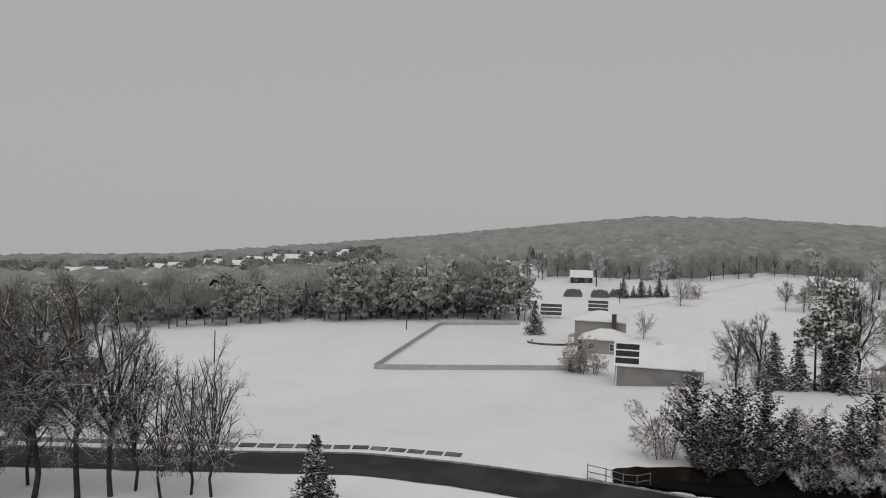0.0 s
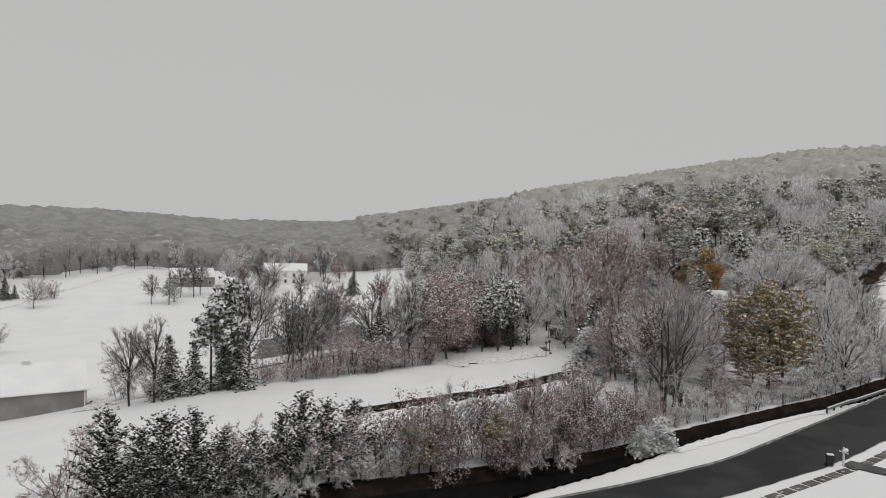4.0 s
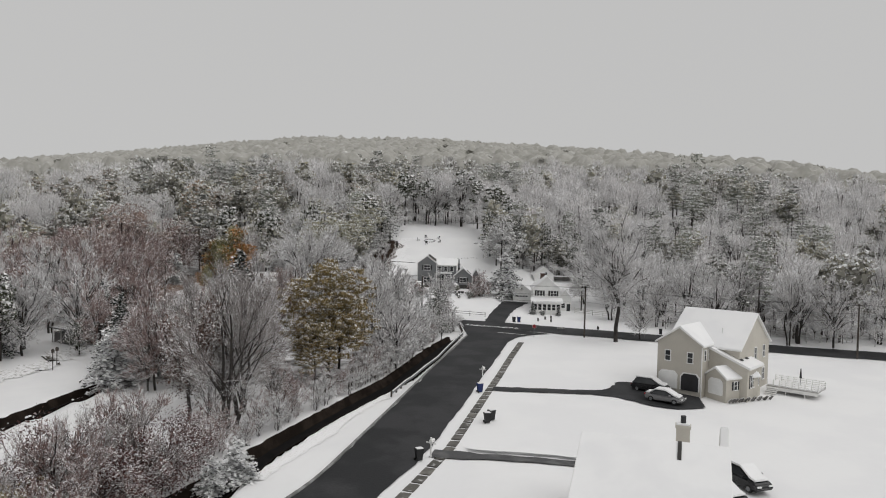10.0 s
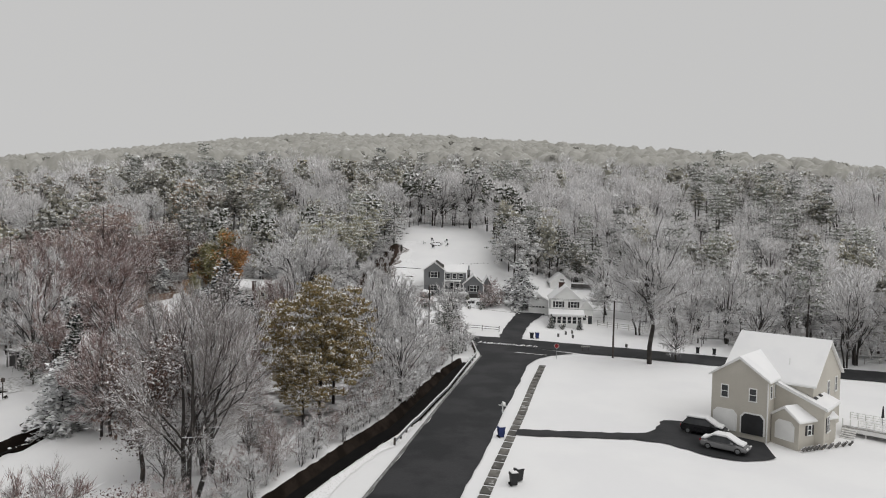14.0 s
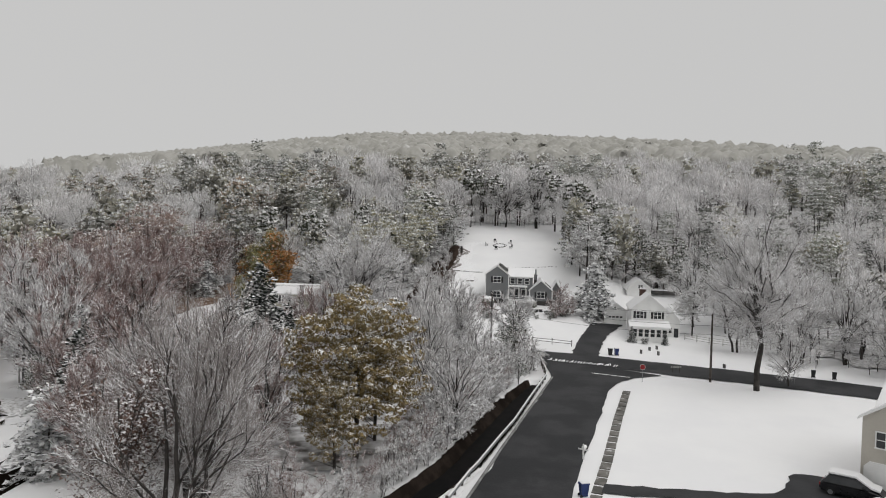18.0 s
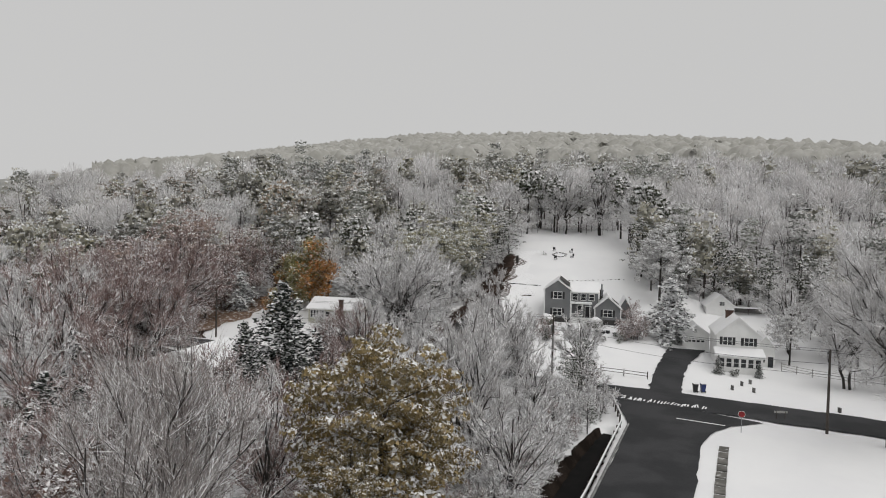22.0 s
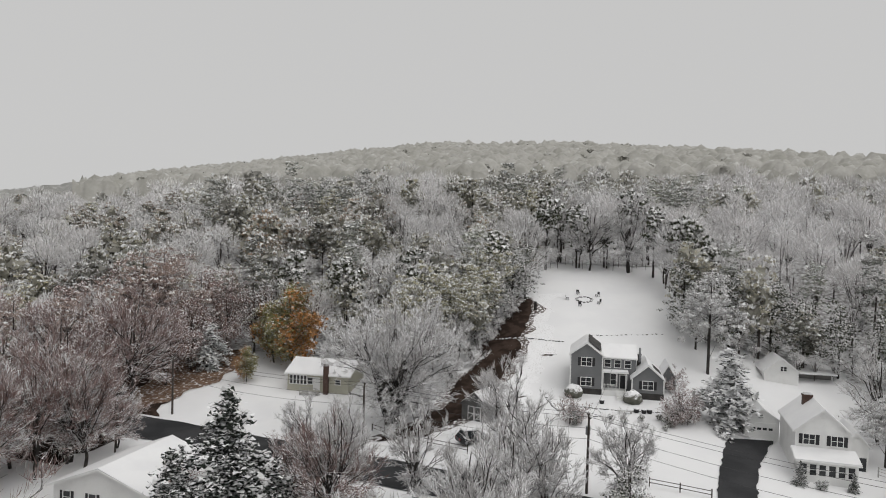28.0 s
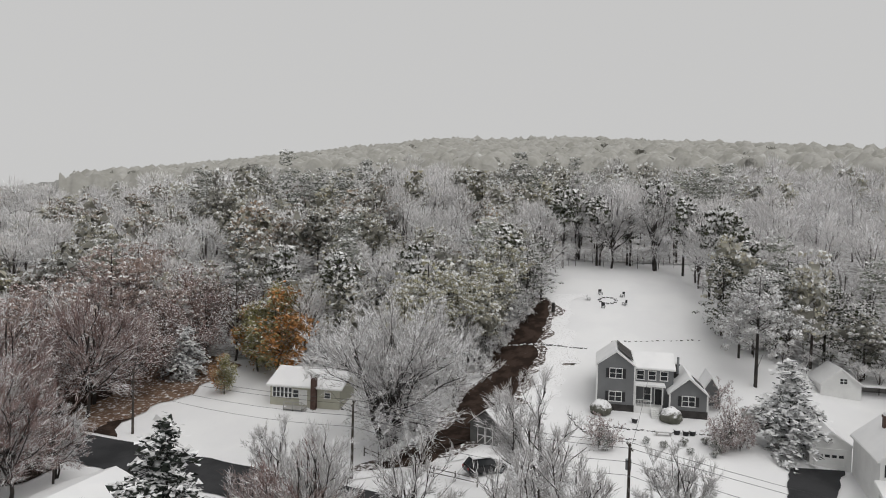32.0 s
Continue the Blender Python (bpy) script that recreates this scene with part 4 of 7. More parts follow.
floor = new("forest_floor", raw("forest_floor", np.stack([fx.ravel(), fy.ravel(), fz.ravel()], 1), np.concatenate([np.stack([i, i + 1, i + n + 1], 1), np.stack([i, i + n + 1, i + n], 1)]), [M["litter"]]))
tagged(floor, "brown leaf litter with thin patchy snow under the trees", "ground", kind="structure")
n = 60
fx, fy = np.meshgrid(np.linspace(101, 158, n), np.linspace(34, 78, n))
edge = np.interp(fx, [q[0] for q in BROOKS[0][0]], [q[1] for q in BROOKS[0][0]]) + 3
ok = (fy > edge) & (fx < np.interp(fy, [q[1] for q in STREET_N], [q[0] for q in STREET_N]) - 4)
for kx, ky, kr in ((104, 84, 17), (90, 86, 12), (145, 80, 13), (122, 87, 8)):
    ok &= (fx - kx) ** 2 + (fy - ky) ** 2 > kr * kr
i = (np.arange(n - 1)[:, None] * n + np.arange(n - 1)[None]).ravel()
i = i[ok.ravel()[i] & ok.ravel()[i + 1] & ok.ravel()[i + n] & ok.ravel()[i + n + 1]]
floor = new("grove_floor", raw("grove_floor", np.stack([fx.ravel(), fy.ravel(), ground(fx, fy).ravel() + 0.12], 1), np.concatenate([np.stack([i, i + 1, i + n + 1], 1), np.stack([i, i + n + 1, i + n], 1)]), [M["grove"]]))
tagged(floor, "dark leaf litter and patchy snow under garden trees", "ground", kind="structure")
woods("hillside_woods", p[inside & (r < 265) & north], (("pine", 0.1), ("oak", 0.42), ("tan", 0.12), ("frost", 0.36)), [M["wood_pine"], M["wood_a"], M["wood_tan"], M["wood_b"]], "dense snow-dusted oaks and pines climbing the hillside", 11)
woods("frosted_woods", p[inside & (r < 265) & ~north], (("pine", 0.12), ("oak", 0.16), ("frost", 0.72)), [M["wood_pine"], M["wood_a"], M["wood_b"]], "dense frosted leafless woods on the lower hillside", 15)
woods("upper_woods", p[inside & (r >= 265) & (r < 330) & (a > 60)], (("mid", 0.62), ("haze", 0.38)), [M["wood_up"], M["wood_b"]], "hazy snow-dusted mixed woods on the upper hillside", 16, inner="wood_inner")
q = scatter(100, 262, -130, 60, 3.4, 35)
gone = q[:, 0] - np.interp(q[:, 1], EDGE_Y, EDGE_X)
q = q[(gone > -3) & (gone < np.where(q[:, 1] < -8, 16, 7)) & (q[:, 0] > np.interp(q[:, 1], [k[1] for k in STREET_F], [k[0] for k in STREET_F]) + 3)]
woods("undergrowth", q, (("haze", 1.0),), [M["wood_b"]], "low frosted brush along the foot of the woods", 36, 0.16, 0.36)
woods("corner_woods", p[inside & (r >= 265) & (r < 330) & (a <= 60)], (("mid", 0.62), ("haze", 0.38)), [M["wood_up"], M["wood_b"]], "lower hazy snow-dusted woods where the hill runs out", 17, 0.55, 0.85, inner="wood_inner")
canopy("far_hill_woods", 318, 652, 40, 55, lambda r, a, x, y: (r > 324 + 13 * np.maximum(48 - a, 0)) & (a > 41) & (r < 645), M["wood_turn"], "haze-paled frosted woods where the ridge falls towards the valley", 14.0, 7.8, 2.8, 12, 3.4)
canopy("ridge_woods", 318, 652, 54.5, 142, lambda r, a, x, y: (r > 324) & (a < 141) & (r < 645), M["wood_ridge"], "snow-dusted woods climbing to the far ridge, paled by haze", 16.5, 7.4, 2.4, 12, 4.4)
p = scatter(80, 700, -450, 560, 13.0, 6)
r, a = hub(p)
far = (r > 322) & (r < 600) & (a > 42) & (a < 140) & (np.sin(p[:, 0] * 7.7 + p[:, 1] * 3.1) > np.interp(r, (322, 420, 600), (-0.6, 0.3, 0.8)))
woods("ridge_trees", p[far], (("far", 1.0),), [M["wood_ridge"]], "taller haze-paled trees standing out of the far woods", 20, 1.05, 1.3)
p = scatter(-420, 60, 60, 420, 5.6, 8)
edge = np.interp(p[:, 0], (-400, -160, -70, -28, 25, 60), (60, 120, 172, 196, 208, 400))
belt = (p[:, 1] > edge) & (p[:, 1] < edge + 27) & (p[:, 0] < 26 - (p[:, 1] - 205) * 0.05) & (p[:, 0] > -230)
for side_of, low, high, seed in ((p[:, 0] < -30, 0.75, 1.15, 13), (p[:, 0] >= -30, 0.95, 1.55, 33)):
    woods("valley_woods", p[belt & side_of], (("belt", 0.78), ("frost", 0.22)), [M["wood_valley"], M["wood_row"]], "belt of hazy snow-dusted trees beyond the open field", seed, low, high, inner="wood_inner")
canopy("valley_back_woods", 196, 420, -62, 6, lambda r, a, x, y: (y > np.interp(x, (-400, -160, -70, -28, 25, 60), (60, 120, 172, 196, 208, 400)) + 20) & (x < 20) & (r < np.interp(a, (-60, -10, 6), (300, 330, 415))), M["wood_vale"], "haze-paled frosted woods behind the belt of trees", 11.0, 8.5, 3.4, 23)
p = scatter(-420, 560, 160, 760, 9.6, 7)
r, a = hub(p)
ROW_X, ROW_Y = (20, 36, 63, 98, 118, 150, 170, 205, 240, 300), (335, 327, 323, 298, 304, 322, 312, 284, 262, 232)
q = scatter(20, 330, 215, 460, 7.2, 9)
r, a = hub(q)
row = (a < 45) & (q[:, 1] > np.interp(q[:, 0], ROW_X, ROW_Y)) & (q[:, 1] < np.interp(q[:, 0], ROW_X, ROW_Y) + 22)
woods("field_woods", q[row], (("belt", 0.45), ("haze", 0.55)), [M["wood_row"], M["wood_row"]], "frosted trees paled by haze along the far side of the fields", 19, 0.55, 1.05, inner="wood_inner")
canopy("field_back_woods", 255, 425, 2, 46, lambda r, a, x, y: (y > np.interp(x, ROW_X, ROW_Y) + 16) & (x > 22) & (x < 345) & (a < 45) & (r < 420), M["wood_vale"], "haze-paled frosted woods behind the fields", 10.0, 8.5, 3.4, 24)
r, a = hub(p)
far = (a > -60) & (a <= -10) & (r >= 300) & (r < 560) & (np.sin(p[:, 0] * 7.7 + p[:, 1] * 3.1) > 0.35)
woods("suburb_trees", p[far], (("far", 1.0),), [M["wood_dist"]], "hazy frosted trees between distant houses", 14, 0.6, 0.95)
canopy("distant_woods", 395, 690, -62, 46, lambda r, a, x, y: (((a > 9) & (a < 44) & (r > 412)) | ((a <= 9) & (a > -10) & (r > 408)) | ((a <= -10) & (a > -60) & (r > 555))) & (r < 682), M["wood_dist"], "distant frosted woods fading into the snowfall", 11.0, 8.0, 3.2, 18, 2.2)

# added ring behind the last ridge: its grey stands for the snowfall hiding everything
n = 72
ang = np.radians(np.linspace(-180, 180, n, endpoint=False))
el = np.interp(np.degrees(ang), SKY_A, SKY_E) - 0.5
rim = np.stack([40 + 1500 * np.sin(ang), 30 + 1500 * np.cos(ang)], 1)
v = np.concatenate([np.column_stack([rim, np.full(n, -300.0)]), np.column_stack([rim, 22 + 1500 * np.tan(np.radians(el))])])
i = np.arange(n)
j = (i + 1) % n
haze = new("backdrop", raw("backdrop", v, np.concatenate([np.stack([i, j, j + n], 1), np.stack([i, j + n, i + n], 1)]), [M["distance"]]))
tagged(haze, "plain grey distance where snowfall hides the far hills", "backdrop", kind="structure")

# ---- single trees and shrubs ----
BIG = [bare_kind(k, 18, "twig", "bark_dark", 9, 0.9, 0.015, 0.42, side=0.02, wild=0.8, wide=6.4, limbs=20, forks=(8, 5), fork_at=0.24, low=0.24, upward=0.28, r=0.26) for k in ("big_a", "big_b", "big_c")]
SLIM = [bare_kind(k, 12, "twig", "bark_dark", 4, 0.7, 0.012, side=0.016, wide=4.0, limbs=20, forks=(7, 4), fork_at=0.12, low=0.1, upward=0.4, r=0.13) for k in ("slim_a", "slim_b", "slim_c")]
VASE = [bare_kind(k, 15, "frost_dark", "bark_dark", 8, 1.3, 0.014, 0.32, side=0.018, wild=0.6, wide=6.2, limbs=14, forks=(11, 5), fork_at=0.14, low=0.2, upward=0.45, r=0.25, stems=3) for k in ("vase_a", "vase_b", "vase_c")]
FROST = [bare_kind("frost_a", 14, "frost", "bark_dark", 5, 1.0, 0.042, 0.36, wild=0.52, wide=6.2, limbs=18, forks=(8, 4), fork_at=0.16, low=0.16, upward=0.4, r=0.24),
         bare_kind("frost_b", 16, "frost", "bark_dark", 5, 1.0, 0.04, 0.36, wild=0.5, wide=4.4, limbs=17, forks=(8, 4), fork_at=0.25, low=0.2, upward=0.6, r=0.2, stems=2),
         bare_kind("frost_c", 14.5, "frost", "bark_dark", 6, 1.0, 0.04, 0.36, wild=0.52, wide=5.4, limbs=18, forks=(7, 4), fork_at=0.2, low=0.22, upward=0.3, r=0.2, stems=3)]
RIME = [bare_kind(k, 14, "frost", "bark_dark", 12, 0.8, 0.024, 0.42, side=0.022, wild=0.6, wide=5.6, limbs=20, forks=(9, 5), fork_at=0.16, low=0.1, upward=0.35, r=0.22, stems=2) for k in ("rime_a", "rime_b")]
STREET = [bare_kind("street_a", 18, "frost", "bark_dark", 9, 1.1, 0.02, 0.4, side=0.024, wild=0.6, wide=6.0, limbs=26, forks=(9, 5), fork_at=0.32, low=0.24, upward=0.5, r=0.34)]
WIDE = [conifer_kind("wide_spruce_a", 14, 6.2, "needle", 0.5, droop=0.3, ragged=0.35, tall=0.7, cover=1)]
SNOWY = [conifer_kind("snowy_spruce_a", 9.5, 4.0, "needle_snow", 0.55, droop=0.5, ragged=0.38, tall=0.5, tiers=16, cover=4)]
PINK = [bare_kind(k, 13, "frost_pink", "bark_dark", 5, 1.0, 0.034, 0.36, wild=0.52, wide=5.8, limbs=18, forks=(8, 4), fork_at=0.15, low=0.15, upward=0.4, r=0.22) for k in ("pink_a", "pink_b")]
BUSH = [bare_kind(k, 6.5, "frost_pink", "bark_dark", 13, 0.42, 0.017, 0.6, side=0.014, wide=3.7, limbs=14, forks=(7, 4), fork_at=0.06, low=0.03, upward=0.2, r=0.06, stems=4) for k in ("bush_a", "bush_b", "bush_c")]


def tuft_kind(kind, height, leaf, tufts, per, wide, tall, mid, size, spread, cap=0.35, lumps=9, limbs=10):
    """A leafy tree whose crown is made of separate snow-capped tufts."""
    def build(rng):
        segs = [(0, 0, -0.4, height * 0.016, 0.1, 0.05, height * 0.5, height * 0.011), (0.1, 0.05, height * 0.5, height * 0.011, 0.0, 0.1, height * 0.92, 0.03)]
        for _ in range(limbs):
            a, z = rng.uniform(0, 6.3), rng.uniform(mid - tall * 0.8, mid + tall * 0.5)
            out = wide * rng.uniform(0.5, 0.95)
            segs.append((0.05, 0.05, z - out * 0.35, 0.06, math.cos(a) * out, math.sin(a) * out, z + out * 0.15, 0.015))
        v, f, top = tufted(rng, tufts, per, wide, tall, mid, size, lumps, spread, cap)
        return raw("trunk", *tubes(segs, 5), [M["bark_dark"]]), raw("crown", v, f, [M[leaf], M["tuft_snow"]], top)
    return tree_meshes(kind, build)


def lumpy(rng, wide, tall, mid):
    """A clipped shrub: a closed uneven dome with leaves standing out of it."""
    ring, rows = 26, 15
    a = np.arange(ring) * math.tau / ring
    b = np.linspace(-0.42, 0.5, rows) * math.pi
    A, B = np.meshgrid(a, b)
    d = np.stack([np.cos(A) * np.cos(B), np.sin(A) * np.cos(B), np.sin(B)], 2).reshape(-1, 3)
    swell = np.array([noise.noise(v * 2.3) * 0.16 + noise.noise(v * 6.0 + Vector((3, 1, 7))) * 0.1 for v in map(Vector, d)])
    v = d * (1 + swell)[:, None] * [wide, wide, tall] + [0, 0, mid]
    i, j = np.meshgrid(np.arange(ring), np.arange(rows - 1))
    p, q = (j * ring + i).ravel(), (j * ring + (i + 1) % ring).ravel()
    shell = v, np.concatenate([np.stack([p, q, q + ring], 1), np.stack([p, q + ring, p + ring], 1)])
    return joined(shell, lobed(rng, 700, wide * 1.15, tall * 1.1, mid, 12, 0.07))


OAK = [tuft_kind(k, 14, "leaf_olive", 420, 50, 5.6, 7.6, 6.6, 0.12, 0.6, 0.7, 13) for k in ("oak_a", "oak_b")]
GREEN = [tuft_kind(k, 14, "leaf_green", 190, 26, 4.8, 6.6, 7.0, 0.15, 0.65, 0.35, 10) for k in ("green_a", "green_b")]
CLOUD = [tuft_kind("cloud_a", 14, "leaf_frost", 330, 34, 5.4, 6.4, 7.8, 0.13, 0.6, 0.75, 14)]
BLUSH = [tuft_kind(k, 14, "leaf_blush", 200, 22, 5.8, 6.6, 7.6, 0.16, 0.6, 0.75, 12) for k in ("blush_a", "blush_b")]
RUST = [leafy_kind(k, 12, "leaf_red", 9, 0.16, 0.45, wide=5.6, limbs=18, forks=(7, 5), fork_at=0.12, low=0.1, r=0.2) for k in ("rust_a", "rust_b")]
BRUSH = [leafy_kind(k, 5.5, "bush_red", 12, 0.085, 0.22, wide=3.0, limbs=14, forks=(6, 4), fork_at=0.06, low=0.03, r=0.06, stems=3) for k in ("brush_a", "brush_b")]
FIR = [conifer_kind("fir_a", 9, 3.0, "needle_bare", 0.36)]
BROWN = [leafy_kind("brown_a", 12, "leaf_brown", 11, 0.14, 0.45, wide=4.0, limbs=15, forks=(7, 5), fork_at=0.15, low=0.2, r=0.2)]
ORANGE = [leafy_kind("orange_a", 13, "leaf_yellow", 11, 0.28, 0.45, wide=4.2, limbs=16, forks=(7, 5), fork_at=0.1, low=0.06, r=0.2, mixed="leaf_orange")]
SPRUCE = [conifer_kind("spruce_a", 14, 4.6, "needle", 0.5, cover=1), conifer_kind("spruce_b", 9, 2.8, "needle", 0.38, cover=1)]
JUNIPER = [conifer_kind(k, 7.5, 1.75, "needle_bare", 0.22, droop=-0.9, ragged=0.8, tall=0.55, bare=0.02) for k in ("juniper_a", "juniper_b", "juniper_c")]
PINE = [tuft_kind(k, 17, "leaf_green", 100, 18, 4.2, 6.4, 10.6, 0.32, 0.95, 0.3, 8) for k in ("pine_a", "pine_b")]
SPREAD = [bare_kind("spread_a", 15.5, "frost", "bark_dark", 10, 0.9, 0.04, 0.45, wild=0.8, wide=12.0, limbs=38, forks=(9, 5), fork_at=0.1, low=0.05, upward=0.5, r=0.42, stems=4)]
MOUND = [tree_meshes("mound_a", lambda rng: (raw("trunk", *tubes([(0, 0, -0.2, 0.08, 0, 0, 0.8, 0.04)], 5), [M["bark"]]), raw("crown", *lumpy(rng, 1.45, 1.25, 0.55), [M["mound"]])))]
LIME = [tuft_kind("lime_a", 15, "leaf_lime", 220, 24, 5.4, 6.4, 8.6, 0.17, 0.7, 0.35, 11)]
THICKET = [bare_kind(k, 5, "frost", "bark", 6, 0.42, 0.03, wide=2.5, limbs=13, forks=(6, 3), fork_at=0.06, low=0.04, upward=0.3, r=0.07, stems=3) for k in ("thicket_a", "thicket_b")]
SHRUB = [leafy_kind("shrub_a", 2.2, "leaf_green", 10, 0.1, 0.12, wide=1.5, limbs=12, forks=(5, 3), fork_at=0.05, low=0.02, r=0.04, stems=3)]

KINDS = {
    "big": (BIG, "bare_tree", "tall leafless tree with dark wet bark and little snow"),
    "slim": (SLIM, "bare_tree", "slender leafless tree with fine dark twigs"),
    "vase": (VASE, "bare_tree", "many-stemmed leafless tree with fine snow-lined branches"),
    "frost": (FROST, "frosted_tree", "leafless tree with every twig coated in white frost"),
    "rime": (RIME, "frosted_tree", "feathery leafless tree thickly coated with white rime"),
    "pink": (PINK, "frosted_tree", "frosted tree with pinkish brown twigs"),
    "bush": (BUSH, "shrub", "wild leafless shrub dusted with snow"),
    "oak": (OAK, "oak_tree", "olive and brown leafed tree dusted with snow"),
    "green": (GREEN, "green_tree", "dark green leafy tree with snow on its leaves"),
    "cloud": (CLOUD, "frosted_tree", "dense round tree with every twig and leaf white with frost"),
    "blush": (BLUSH, "blush_tree", "rounded tree with pale pinkish leaves dusted with snow"),
    "rust": (RUST, "russet_tree", "reddish brown tree dusted with snow"),
    "brown": (BROWN, "russet_tree", "brown-leafed tree still holding its leaves under snow"),
    "orange": (ORANGE, "autumn_tree", "autumn tree half green and half orange"),
    "spruce": (SPRUCE, "spruce_tree", "dark spruce with branches loaded with snow"),
    "street": (STREET, "bare_tree", "tall bare street tree with fine snow-lined twigs"),
    "wide": (WIDE, "spruce_tree", "broad dark spruce with snow plates on drooping branches"),
    "snowy": (SNOWY, "spruce_tree", "broad spruce bowed under heavy snow"),
    "lime": (LIME, "green_tree", "pale yellow-green tree heavy with snow"),
    "thicket": (THICKET, "shrub", "dense roadside shrub white with frost"),
    "brush": (BRUSH, "shrub", "dense dark red shrub dusted with snow"),
    "fir": (FIR, "spruce_tree", "small dark green fir almost free of snow"),
    "juniper": (JUNIPER, "juniper", "ragged dark juniper lightly dusted with snow"),
    "pine": (PINE, "pine_tree", "tall pine with snowy upper branches and a bare trunk"),
    "spread": (SPREAD, "frosted_tree", "broad old tree with low forks and every branch white with snow"),
    "mound": (MOUND, "shrub", "clipped round shrub under a cap of snow"),
    "shrub": (SHRUB, "shrub", "rounded evergreen shrub capped with snow"),
}


def grove(kind, *spots, group=""):
    if kind == "frost" and any(s < 0.46 for _, _, s in spots):
        grove("thicket", *[(x, y, s * 2.6) for x, y, s in spots if s < 0.46])
        spots = [q for q in spots if q[2] >= 0.46]
    shapes, name, label = KINDS[kind]
    for i, (x, y, s) in enumerate(spots):
        plant(name, shapes[i % len(shapes)], x, y, s, label, group or "%s trees" % kind, category="shrub" if kind in ("bush", "shrub", "mound", "juniper", "thicket", "brush") else "tree")


# beside the first bend of the road
grove("big", (-32, 55.3, 1.0), (-28.6, 55.5, 1.02), (-26.2, 56, 0.92), (-37, 57, 1.0), (-40, 52, 0.95), (-34.5, 54.5, 0.9), (-38, 60, 0.9), (-43, 58, 1.0))
grove("slim", (-24.8, 57.3, 1.15), (-22.1, 55.9, 1.0), (-20, 56.7, 1.0), (-18.2, 56.4, 1.05), (-34, 58, 1.2))
grove("fir", (-9.5, 54.2, 0.66))
# behind the dark fence
grove("spruce", (101.5, 95.5, 0.62), (108, 93.5, 0.7), (112.5, 91, 0.66), (116, 95, 0.75), (105, 99.5, 0.6))
grove("brush", (96.5, 97, 1.0), (100, 92.5, 0.9), (103.5, 93.4, 1.0), (107, 91, 0.9), (110.4, 91.6, 1.0), (113.5, 93.5, 1.1), (99, 100, 1.1), (106, 97, 1.1), (111, 97, 1.2))
grove("oak", (48.2, 56.6, 0.4), (54.6, 52.6, 0.44), (58.4, 51.8, 0.34))
grove("brush", (49.5, 58, 1.3), (52, 56.4, 1.2), (55.5, 55, 1.3), (58.5, 54.2, 1.2), (61.5, 53.4, 1.3), (64.5, 52.4, 1.2), (66.5, 50.6, 1.2), (62.5, 49, 1.1), (46.6, 59.4, 1.1), (56, 51.6, 1.0), (51, 54.4, 0.9))
grove("vase", (47.4, 57.4, 0.44), (51.6, 55.6, 0.48), (62, 51.5, 0.52), (65, 48, 0.48), (69, 51, 0.46), (56, 53.5, 0.44), (59, 53, 0.38))
grove("bush", (22.5, 69.5, 1.1), (41, 61, 1.2), (35, 64, 1.0), (58.5, 48.5, 1.0))
grove("juniper", (24.5, 67, 1.15), (26.5, 66, 0.95), (28.5, 66.3, 1.05), (30.5, 65, 1.1), (32.8, 64.5, 0.85), (35, 63.5, 0.8), (37.2, 62.8, 0.9), (39, 62.2, 1.12), (41, 61.3, 1.0), (43.4, 60.5, 0.95), (25.4, 65, 0.7), (29.5, 64, 0.65), (34, 62.3, 0.6))
grove("brush", (60.5, 48.5, 1.0), (57.5, 50.2, 0.9), (62.5, 50.6, 0.85), (54.5, 51.6, 0.8))
grove("snowy", (69.8, 42.6, 0.46), (71.4, 43.0, 0.32), (68.4, 44.2, 0.36))
# corner of the side street
grove("green", (145.2, 28.6, 0.58), (143.6, 29.4, 0.42), (133.6, 27.6, 0.3))
grove("brown", (146.0, 27.2, 0.42))
grove("thicket", (140.0, 26.6, 1.0), (141.6, 25.4, 0.8), (139.4, 28.2, 0.9))
# farm row
grove("big", (44.6, 105, 0.62), (47.0, 103, 0.66), (60.5, 101.5, 0.9), (65.5, 98.6, 0.68), (67.4, 97.6, 0.62), (86.4, 93.4, 0.75))
grove("bush", (67.5, 97, 0.6), (69.8, 96.2, 0.7), (72.2, 95.5, 0.75), (74.5, 94.6, 0.8), (76.8, 94, 0.75), (79, 93, 0.6), (63, 99.5, 0.5), (58, 100, 0.4), (82, 92, 0.6), (88, 91.2, 0.6))
grove("pine", (55.8, 99.2, 1.0), (54.2, 101, 0.72))
grove("spruce", (49.7, 104.3, 0.62), (52.6, 102.6, 0.8), (57.4, 99.6, 0.7), (79.6, 97, 0.66))
grove("frost", (74, 103, 0.8), (84, 95.2, 0.75), (87, 95, 0.85), (51.3, 176.6, 0.5))
grove("rust", (93, 90.5, 1.1), (99, 93, 0.95), (90, 93, 0.8))
grove("pine", (104.5, 88, 0.72), (107.5, 87.2, 0.8), (110, 88.4, 0.7), (102.4, 90, 0.62))
grove("green", (106, 92, 0.9))
grove("frost", (113.5, 87.5, 0.75), (118, 90, 0.8))
# garden north of the road
grove("vase", (82.4, 47.4, 0.95), (87.6, 47.6, 1.05), (93.0, 51.0, 1.02), (100.8, 57.0, 0.95), (97.5, 53.5, 0.85))
grove("slim", (83.3, 49.8, 0.55), (90.2, 45.2, 0.4), (78.6, 47.0, 0.35))
grove("brown", (84.8, 52.3, 1.08))
grove("spruce", (106.8, 70.1, 0.74))
grove("frost", (118.4, 82.3, 0.95))
